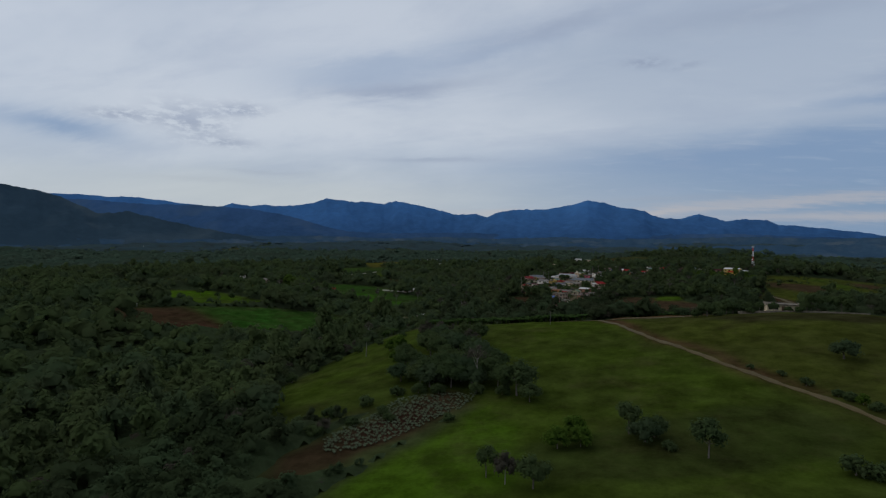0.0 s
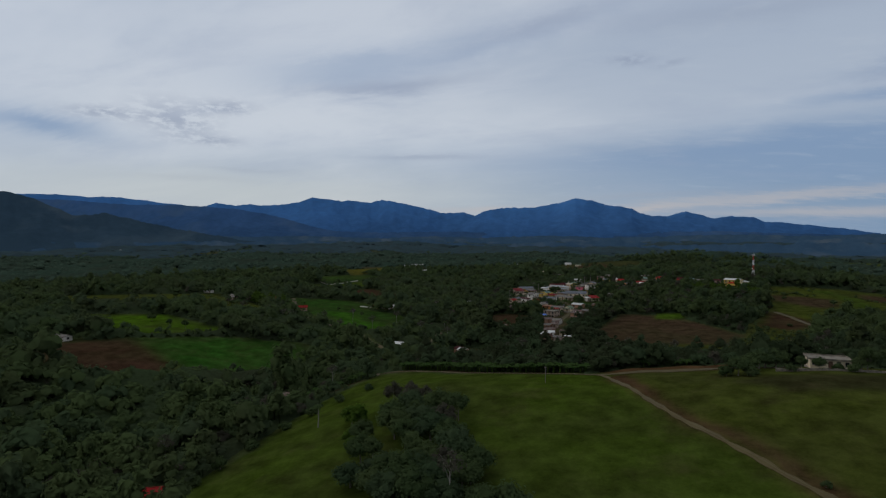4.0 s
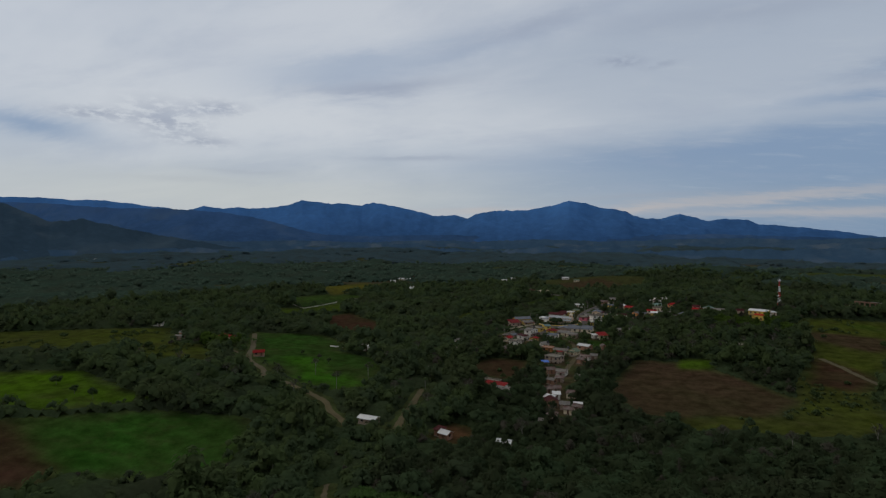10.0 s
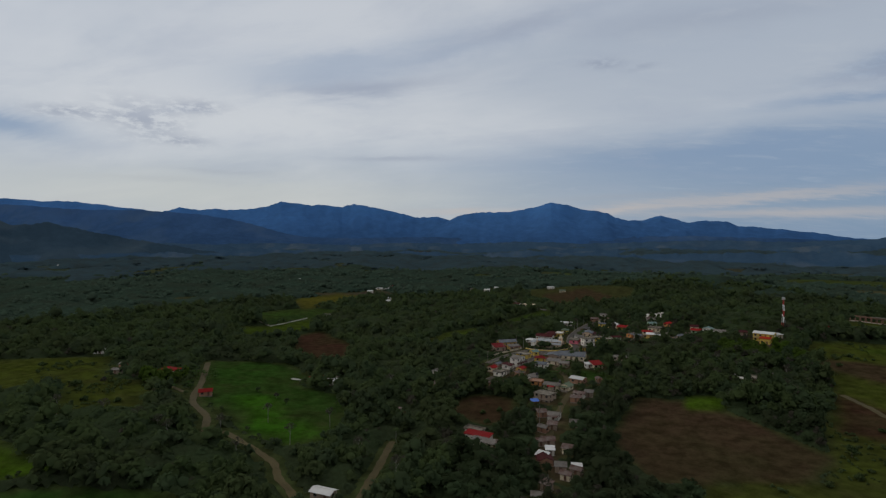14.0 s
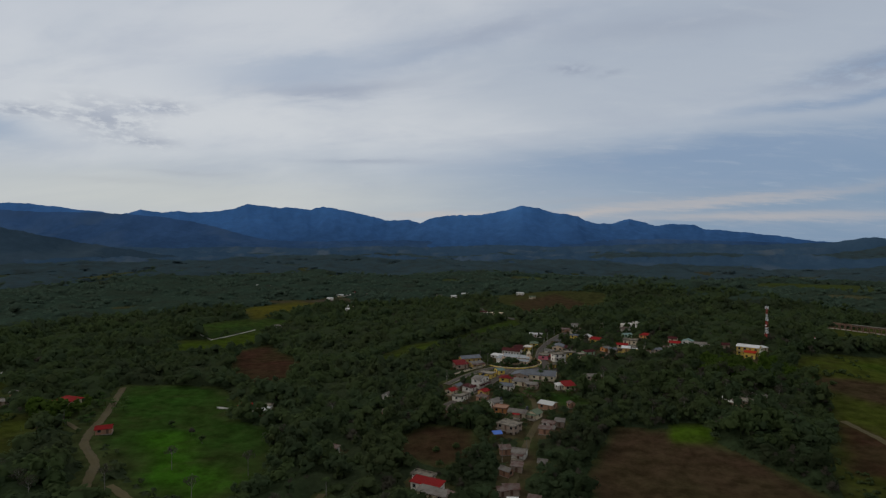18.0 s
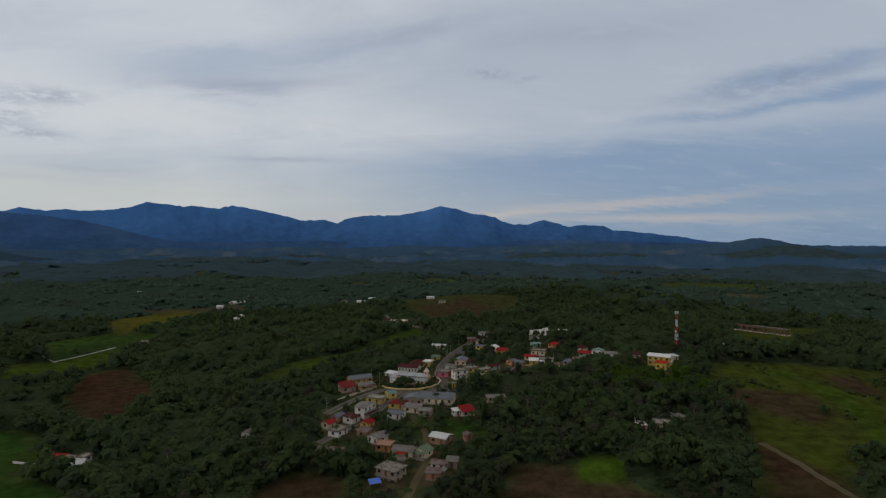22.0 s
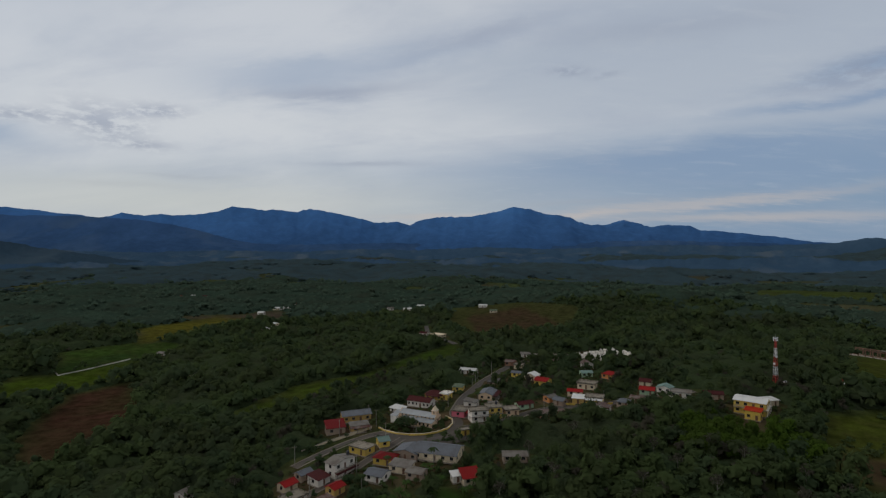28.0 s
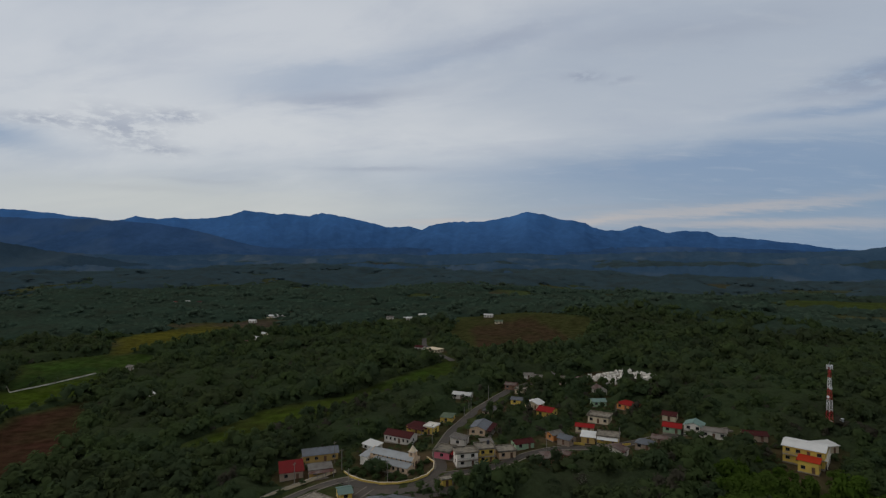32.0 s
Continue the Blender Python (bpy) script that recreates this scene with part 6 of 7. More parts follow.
def utility_poles():
    spots = [(-29.8, 521), (-44, 545), (-38.5, 538), (-51.5, 525), (-18, 528), (-60, 497), (3, 604), (-9, 566), (9.5, 628), (18.5, 545), (38, 559), (66, 562), (-33, 490), (-44, 472), (-24, 400), (-12.5, 185.3), (44.3, 204), (33, 69)]
    first = None
    for i, (x, y) in enumerate(spots):
        m = pose(x, y, at(x, y), 0, 0, 35 + (i * 37) % 60)
        if y < 210:      # hill poles, scaled down to fit the camera's view
            m = m @ Matrix.Diagonal((0.55, 0.55, 0.55, 1))
        BUILT.append((x, y, 1.0))
        if first is None:
            first = tagged(empty("utility_pole", x, y, at(x, y)), "grey wooden utility pole with a crossarm", "pole", "utility poles")
            v, t = limb((0, 0, -1), (0, 0, 8.2), 0.15, 0.09, 6)
            mesh_object("shaft", v, t, MAT["bark_pale"], first)
            boxes_part("crossarm", [(-0.9, 0.9, -0.06, 0.06, 7.5, 7.62)], MAT["wood"], first)
            for u in (-0.8, 0, 0.8):
                boxes_part("insulator", [(u - 0.05, u + 0.05, -0.05, 0.05, 7.62, 7.8)], MAT["frame"], first)
            first.matrix_basis = m
        else:
            copy_thing(first, m)


utility_poles()
tarp = tagged(empty("tarp_shelter", -27, 424.5, at(-27, 424.5), 20), "blue tarpaulin stretched over a pole shelter", "shelter")
_bm = bmesh.new()
sloped(_bm, [(-2.2, -1.6, 1.9), (2.2, -1.6, 1.9), (2.2, 1.6, 2.6), (-2.2, 1.6, 2.6)], 0.04)
part("tarpaulin", _bm, MAT["tarp"], tarp)
for _u, _w, _h in ((-2.1, -1.5, 1.9), (2.1, -1.5, 1.9), (2.1, 1.5, 2.56), (-2.1, 1.5, 2.56)):
    boxes_part("pole", [(_u - 0.05, _u + 0.05, _w - 0.05, _w + 0.05, -0.5, _h)], MAT["wood"], tarp)
BUILT.append((-27, 424.5, 4))
make_ground()

# ---------------------------------------------------------------- trees
def join(parts):
    vs, ts, n = [], [], 0
    for v, t in parts:
        vs.append(v)
        ts.append(np.asarray(t) + n)
        n += len(v)
    return np.concatenate(vs), np.concatenate(ts)


def leaves(rng, centre, normal, size):
    """Leaf clumps: bent four-sided blades, turned by chance about the way they face."""
    n = len(centre)
    u = np.cross(normal, rng.normal(size=(n, 3)))
    u /= np.linalg.norm(u, axis=1)[:, None]
    w = np.cross(normal, u)
    s = (size * rng.uniform(0.6, 1.35, n))[:, None]
    droop = normal * s * 0.25
    v = np.stack([centre - u * s * 0.75 - droop, centre - w * s * 0.42, centre + u * s * 0.75 - droop, centre + w * s * 0.42], 1).reshape(-1, 3)
    i = np.arange(n)[:, None] * 4
    t = np.concatenate([i + (0, 1, 3), i + (1, 2, 3)], 1).reshape(-1, 3)
    return v, t


def crown(rng, lobes, radius, height, base, count, size, flat=0.8, core=True):
    """A crown of several lobes set unevenly on a stem, each a shell of leaf clumps over a dark heart."""
    parts, cs, rs = [], [], []
    for k in range(lobes):
        a = k * 2.4 + rng.uniform(-0.5, 0.5)
        r = radius * (0.15 if k == 0 else rng.uniform(0.4, 0.68))
        z = base + height * (0.72 if k == 0 else rng.uniform(0.25, 0.68))
        cs.append((r * math.cos(a), r * math.sin(a), z))
        rs.append(radius * rng.uniform(0.36, 0.56))
    cs, rs = np.array(cs), np.array(rs)
    if core:
        for c, r in zip(cs, rs):
            parts.append((c + ICO_V * (r * 0.72, r * 0.72, r * 0.72 * flat) * rng.uniform(0.82, 1.12, (len(ICO_V), 1)), ICO_T))
    if count:
        k = rng.integers(0, lobes, count)
        d = rng.normal(size=(count, 3))
        d[:, 2] += 0.35
        d /= np.linalg.norm(d, axis=1)[:, None]
        p = cs[k] + d * (rs[k] * rng.uniform(0.68, 1.18, count))[:, None] * (1, 1, flat)
        nrm = d + (0, 0, 0.5) + rng.normal(size=(count, 3)) * 0.2
        nrm /= np.linalg.norm(nrm, axis=1)[:, None]
        parts.append(leaves(rng, p, nrm, size))
    return join(parts)


def stem(rng, height, thick, spread, limbs, sides=6):
    lean = rng.uniform(-0.4, 0.4, 2)
    top = np.array((lean[0], lean[1], height))
    parts = [limb((0, 0, -0.8), top * 0.5, thick, thick * 0.75, sides), limb(top * 0.5, top, thick * 0.75, thick * 0.45, sides)]
    for k in range(limbs):
        a = k * 2.4 + rng.uniform(-0.4, 0.4)
        b = top * rng.uniform(0.55, 0.95)
        e = b + np.array((math.cos(a) * spread, math.sin(a) * spread, height * rng.uniform(0.25, 0.5)))
        parts.append(limb(b, e, thick * 0.4, thick * 0.14, 4))
    return join(parts)


def tree_kind(seed, lobes, radius, height, clear, count, size, thick, flat=0.8, limbs=4):
    rng = np.random.default_rng(seed)
    return stem(rng, clear + height * 0.35, thick, radius * 0.55, limbs), crown(rng, lobes, radius, height, clear, count, size, flat)


NEAR_KINDS = [  # stem and crown, leaf and bark materials, label
    (tree_kind(1, 11, 4.4, 6.5, 1.3, 850, 0.54, 0.24), "leaf", "bark", "broad green tree with a rounded leafy crown"),
    (tree_kind(2, 9, 3.4, 6.2, 2.2, 680, 0.5, 0.18, 0.9), "leaf", "bark", "upright green tree with an uneven crown"),
    (tree_kind(3, 12, 5.2, 5.6, 1.2, 900, 0.6, 0.32, 0.75), "leaf_dark", "bark", "spreading dark green tree with a dense crown"),
    (tree_kind(4, 8, 3.0, 5.6, 2.0, 430, 0.46, 0.14, 0.9), "leaf_grey", "bark_pale", "thin dry-looking tree with greyish leaves and pale stem"),
    (tree_kind(5, 9, 3.2, 5.0, 0.8, 580, 0.5, 0.16), "leaf_bright", "bark", "bright yellow-green young tree"),
    (tree_kind(6, 6, 2.1, 2.2, 0.2, 270, 0.42, 0.12), "leaf", "bark", "low rounded green bush"),
]


def woods(name, label, kinds, spots, mat, rng, size=(0.55, 1.4)):
    """A wood too thick to count, as one joined mesh with a tint for each tree."""
    vs, ts, tint, soft, n = [], [], [], [], 0
    for x, y, s in spots:
        v, t = kinds[rng.integers(len(kinds))]
        a, k = rng.uniform(0, 6.283), s * rng.uniform(*size) * (1.45 if rng.random() < 0.08 else 1.0)
        k *= 1.0 + 0.22 * float(hash_noise(x, y, 34, 41))
        c, d = math.cos(a) * k, math.sin(a) * k
        w = np.stack([v[:, 0] * c - v[:, 1] * d + x, v[:, 0] * d + v[:, 1] * c + y, v[:, 2] * k * rng.uniform(0.85, 1.2)], -1)
        w[:, 2] += at(x, y) if len(spots) < 50 else 0
        mid_z = (v[:, 2].min() + v[:, 2].max()) * 0.4 * k
        out = w - (x, y, mid_z)
        soft.append(out / (np.linalg.norm(out, axis=1)[:, None] + 1e-6) + (0, 0, 0.7))
        vs.append(w)
        ts.append(t + n)
        tint.append(np.full(len(v), 0.5 + 0.3 * float(hash_noise(x, y, 48, 42)) + rng.uniform(-0.16, 0.16)))
        n += len(v)
    if len(spots) >= 50:
        z = land(np.array([s[0] for s in spots]), np.array([s[1] for s in spots]))
        for w, h in zip(vs, z):
            w[:, 2] += h
    ob = mesh_object(name, np.concatenate(vs), np.concatenate(ts), mat, smooth=True)
    soft = np.concatenate(soft)
    ob.data.normals_split_custom_set_from_vertices(soft / np.linalg.norm(soft, axis=1)[:, None])
    a = ob.data.attributes.new("tint", "FLOAT", "POINT")
    a.data.foreach_set("value", np.concatenate(tint))
    return tagged(ob, label, "woodland", kind="stuff")





def in_sight(x, y):
    left = x > -1.75 * y - 80
    right = x < np.maximum(0.5 * y + 35, 0.9 * (y - 240) + 40)
    return left & right & (y > 18)


GROVES = [(114, 520, 13), (128, 514, 11), (100, 530, 10), (94, 516, 8), (128, 530, 7), (-240, 415, 12)]


def free_of(x, y, gap=1.3):
    ok = np.ones(len(x), bool)
    for _, poly, _ in FIELDS:
        ok &= ~inside(x, y, poly)
    for p, w in ROADS:
        for q in p[::2]:
            ok &= np.hypot(x - q[0], y - q[1]) > w / 2 + gap
    for bx, by, r in BUILT + GROVES:
        ok &= np.hypot(x - bx, y - by) > r
    return ok


def scatter(rng, x0, x1, y0, y1, step):
    gx, gy = np.meshgrid(np.arange(x0, x1, step), np.arange(y0, y1, step))
    x = gx.ravel() + rng.uniform(-0.6, 0.6, gx.size) * step
    y = gy.ravel() + rng.uniform(-0.6, 0.6, gx.size) * step
    k = in_sight(x, y)
    return x[k], y[k]


def undergrowth(name, label, box, step, reach, height, mat, dist):
    """The closed lower canopy between the crowns: one uneven sheet that comes down to the ground at its edges."""
    gx, gy = np.meshgrid(np.arange(box[0], box[1], step), np.arange(box[2], box[3], step))
    ny, nx = gx.shape
    x = gx.ravel() + step * 0.35 * hash_noise(gx.ravel(), gy.ravel(), step * 1.3, 31)
    y = gy.ravel() + step * 0.35 * hash_noise(gx.ravel(), gy.ravel(), step * 1.3, 32)
    d = dist(x, y) + 0.09 * reach[0] * hash_noise(x, y, 110, 43)
    ok = in_sight(x, y + 30) & (d >= reach[0]) & (d < reach[1])
    gap = np.full(len(x), 99.0)
    for bx, by, r in BUILT:
        gap = np.minimum(gap, np.hypot(x - bx, y - by) - r)
    ok[ok] = free_of(x[ok], y[ok], 1.0)
    if reach[0] > 300:
        for seed in (7, 9, 11):
            ok &= ~far_clearing(x, y, seed)
    ok = ok.reshape(ny, nx)
    ring, fade = ok.copy(), np.zeros((ny, nx))
    for _ in range(3):      # down to the ground over three steps at the edges
        inner = ring.copy()
        inner[1:-1, 1:-1] = ring[1:-1, 1:-1] & ring[:-2, 1:-1] & ring[2:, 1:-1] & ring[1:-1, :-2] & ring[1:-1, 2:]
        fade += inner / 3
        ring = inner
    rise = height * (0.6 + 0.26 * hash_noise(x, y, step * 2.2, 33) + 0.22 * hash_noise(x, y, step * 1.05, 34) + 0.3 * hash_noise(x, y, step * 7, 36)) * np.clip(0.12 + gap / 11, 0.12, 1)
    z = land(x, y) - 0.4 + fade.ravel() * (rise + 0.4)
    i = np.arange(nx * ny).reshape(ny, nx)
    cell = ok[:-1, :-1] & ok[:-1, 1:] & ok[1:, 1:] & ok[1:, :-1]
    f = np.stack([i[:-1, :-1][cell], i[:-1, 1:][cell], i[1:, 1:][cell], i[1:, :-1][cell]], -1)
    used, f = np.unique(f, return_inverse=True)
    ob = mesh_object(name, np.stack([x, y, z], -1)[used], f.reshape(-1, 4), mat, smooth=True)
    a = ob.data.attributes.new("tint", "FLOAT", "POINT")
    a.data.foreach_set("value", 0.5 + 0.22 * hash_noise(x[used], y[used], step * 2.5, 35) + 0.32 * hash_noise(x[used], y[used], step * 13, 37))
    return tagged(ob, label, "undergrowth", kind="stuff")


def plant_woods():
    rng = np.random.default_rng(11)
    close = [join(tree_kind(30 + k, 6, r, h, c, 260, 0.5, 0.14, f, 1)) for k, (r, h, c, f) in enumerate(((3.3, 4.2, 0.8, 0.8), (2.7, 4.8, 1.0, 0.95), (3.8, 3.8, 0.7, 0.7), (2.4, 5.8, 1.2, 1.1)))]
    mid = [join(tree_kind(20 + k, 5, r, h, c, 150, 0.56, 0.14, f, 1)) for k, (r, h, c, f) in enumerate(((2.9, 3.8, 1.2, 0.8), (2.4, 4.4, 1.4, 0.95), (3.5, 3.6, 1.0, 0.7), (2.7, 3.4, 1.2, 0.85), (2.1, 5.4, 1.6, 1.1)))]
    low = [crown(np.random.default_rng(40 + k), 3, r, h, c, 34, 1.0, f) for k, (r, h, c, f) in enumerate(((3.4, 3.6, 0.8, 0.75), (3.9, 4.2, 0.8, 0.8), (2.9, 5, 1.0, 0.95)))]
    lump = [crown(np.random.default_rng(60 + k), 2, 6.0, 6.0, 0, 3, 2.0, 0.65) for k in range(5)]

    def dist(x, y):
        t = np.clip(y / 342, 0, 1)
        return np.hypot(x - 33 * t, y - 342 * t)

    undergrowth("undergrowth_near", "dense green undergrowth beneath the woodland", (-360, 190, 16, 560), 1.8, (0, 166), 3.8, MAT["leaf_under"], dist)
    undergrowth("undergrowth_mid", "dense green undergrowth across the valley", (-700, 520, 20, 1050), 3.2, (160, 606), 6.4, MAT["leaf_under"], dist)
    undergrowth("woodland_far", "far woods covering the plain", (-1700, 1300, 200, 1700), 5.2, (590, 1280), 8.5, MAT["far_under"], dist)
    undergrowth("woodland_distant", "distant woods in haze-blue foliage at the foot of the hills", (-3200, 2600, 200, 3300), 9, (1190, 2750), 13, MAT["leaf_distant"], dist)
    def before_fields(x, y):
        """Lower trees where open land lies just beyond, seen from the flight."""
        r = np.hypot(x, y) + 1
        low = np.ones(len(x))
        for step in (6, 12, 20, 28):
            px, py = x + x / r * step, y + y / r * step
            for _, poly, _ in FIELDS:
                low = np.where(inside(px, py, poly), np.minimum(low, 0.38 + 0.02 * step), low)
        return low

    def wood_spots(box, step, reach, town=False):
        x, y = scatter(rng, *box, step)
        d = dist(x, y)
        k = (d >= reach[0]) & (d < reach[1]) & free_of(x, y, 3.0 if town else 2.2)
        x, y = x[k], y[k]
        gap = np.full(len(x), 99.0)
        for bx, by, r in BUILT:
            gap = np.minimum(gap, np.hypot(x - bx, y - by) - r)
        for line, w in ROADS:
            for q in line[::3]:
                gap = np.minimum(gap, np.hypot(x - q[0], y - q[1]) - w / 2 - 2)
        if town:
            return list(zip(x, y, np.clip(0.2 + gap / 8.5, 0.2, 1.2)))
        return list(zip(x, y, np.clip(0.3 + gap / 11, 0.3, 1.05) * before_fields(x, y)))

    rim = wood_spots((-360, 190, 20, 560), 4.2, (0, 88))
    rx, ry = np.array([p[0] for p in rim]), np.array([p[1] for p in rim])
    open_side = np.ones(len(rim), bool)
    for ox, oy in ((2.6, 0), (-2.6, 0), (0, 2.6), (0, -2.6)):
        open_side &= free_of(rx + ox, ry + oy)
    rim = [p for p, o in zip(rim, open_side) if o]
    pick = rng.random(len(rim))
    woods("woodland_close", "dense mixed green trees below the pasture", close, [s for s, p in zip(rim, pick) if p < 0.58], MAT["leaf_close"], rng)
    woods("woodland_close_dark", "dense dark green trees below the pasture", close, [s for s, p in zip(rim, pick) if 0.58 <= p < 0.88], MAT["leaf_dark"], rng)
    woods("woodland_close_dry", "greyish dry trees below the pasture", close, [s for s, p in zip(rim, pick) if p >= 0.88], MAT["leaf_grey"], rng, (0.6, 0.95))
    near = wood_spots((-360, 190, 20, 560), 6.2, (88, 160))
    pick = rng.random(len(near))
    woods("woodland_near", "dense mixed green woodland canopy", mid, [s for s, p in zip(near, pick) if p < 0.62], MAT["leaf"], rng, (0.8, 1.85))
    woods("woodland_near_dark", "dark green woodland canopy", mid, [s for s, p in zip(near, pick) if 0.62 <= p < 0.9], MAT["leaf_dark"], rng, (0.8, 1.85))
    woods("woodland_near_dry", "greyish dry trees among the woodland", mid, [s for s, p in zip(near, pick) if p >= 0.9], MAT["leaf_grey"], rng, (0.6, 0.95))
    def in_village(x, y):
        return (x > -85) & (x < 172) & (y > 430) & (y < 655)

    far = wood_spots((-700, 520, 20, 1050), 6.0, (160, 290)) + wood_spots((-700, 520, 20, 1050), 7.8, (290, 600))
    far = [p for p in far if not in_village(p[0], p[1])]
    pick = rng.random(len(far))
    woods("woodland_mid", "green woodland across the valley", low, [s for s, p in zip(far, pick) if p < 0.6], MAT["leaf"], rng, (0.8, 1.9))
    woods("woodland_mid_dry", "greyish dry trees across the valley", low, [s for s, p in zip(far, pick) if p >= 0.93], MAT["leaf_grey"], rng, (0.5, 0.9))
    woods("woodland_mid_dark", "dark green woodland across the valley", low, [s for s, p in zip(far, pick) if 0.6 <= p < 0.93], MAT["leaf_dark"], rng, (0.8, 1.9))
    x, y = scatter(rng, -1700, 1300, 200, 1700, 13.5)
    d = dist(x, y)
    k = (d >= 590) & (d < 1280)
    x, y = x[k], y[k]
    keep = (hash_noise(x, y, 45, 7) > -0.5) & free_of(x, y)
    for seed in (7, 9, 11):
        keep &= ~far_clearing(x, y, seed)
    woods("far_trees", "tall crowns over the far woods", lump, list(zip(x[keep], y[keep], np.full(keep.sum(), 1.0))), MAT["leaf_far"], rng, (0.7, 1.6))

    garden = [p for p in wood_spots((-85, 172, 430, 655), 4.7, (0, 600), True) if p[2] > 0.3]
    pick = rng.random(len(garden))
    woods("village_trees", "leafy trees and gardens round the village", mid, [s for s, p in zip(garden, pick) if p < 0.5], MAT["leaf"], rng, (0.6, 1.35))
    woods("village_trees_dark", "dark green trees round the village", mid, [s for s, p in zip(garden, pick) if 0.5 <= p < 0.88], MAT["leaf_dark"], rng, (0.6, 1.35))
    woods("village_trees_dry", "greyish dry trees round the village", mid, [s for s, p in zip(garden, pick) if p >= 0.88], MAT["leaf_grey"], rng, (0.6, 1.0))

    # hedges and low shrubs between the houses
    low_shrub = [crown(np.random.default_rng(90 + k), 3, 1.2, 1.3, 0, 30, 0.4, 0.75) for k in range(3)]
    x, y = scatter(rng, -80, 150, 435, 690, 3.0)
    gap = np.full(len(x), 99.0)
    for bx, by, r in BUILT:
        gap = np.minimum(gap, np.hypot(x - bx, y - by) - r)
    k = (gap > 0.2) & (gap < 5) & free_of(x, y, 1.6) & (hash_noise(x, y, 9, 17) > -0.35)
    woods("garden_shrubs", "low leafy shrubs and hedges between the houses", low_shrub, list(zip(x[k], y[k], np.ones(k.sum()))), MAT["leaf"], rng, (0.6, 1.4))

    # bright groves below the school and round the farmhouse
    spots = []
    for gx, gy, r in GROVES:
        for x, y in zip(*scatter(rng, gx - r, gx + r, gy - r, gy + r, 3.1)):
            if math.hypot(x - gx, y - gy) < r and all(math.hypot(x - a, y - b) > c for a, b, c in BUILT):
                spots.append((x, y, 0.85))
    woods("bright_grove", "dense bright yellow-green young trees", mid, spots, MAT["leaf_bright"], rng, (0.6, 1.3))

    x, y = scatter(rng, -2500, 1900, 200, 2700, 36)
    d = dist(x, y)
    k = (d >= 1220) & (d < 2150)
    x, y = x[k], y[k]
    keep = np.ones(len(x), bool)
    for seed in (7, 9, 11):
        keep &= ~far_clearing(x, y, seed)
    keep &= hash_noise(x, y, 160, 44) > 0.0
    clump = [crown(np.random.default_rng(70 + k), 4, 11.0, 2.0, 3.0, 0, 2.0, 0.3) for k in range(4)]
    woods("distant_trees", "haze-blue tree clumps over the distant woods", clump, list(zip(x[keep], y[keep], np.full(keep.sum(), 1.0))), MAT["leaf_distant"], rng, (0.6, 1.5))

    # scrub on the rough pastures
    low_bush = [crown(np.random.default_rng(80 + k), 3, 1.1, 1.0, 0, 26, 0.42, 0.7) for k in range(3)]
    x, y = scatter(rng, -440, 290, 30, 580, 3.4)
    rough = np.zeros(len(x), bool)
    for color, poly, _ in FIELDS:
        inn = inside(x, y, poly)
        rough = np.where(inn, color in (OLIVE, YELLOW), rough)
    k = rough & (hash_noise(x, y, 22, 15) + 0.5 * hash_noise(x, y, 8, 16) > 0.35) & (y > 210)
    k &= np.array([all(math.hypot(a - bx, b - by) > r for bx, by, r in BUILT) for a, b in zip(x, y)])
    woods("scrub", "low green scrub on rough pasture", low_bush, list(zip(x[k], y[k], np.ones(k.sum()))), MAT["leaf"], rng, (0.5, 1.5))


plant_woods()

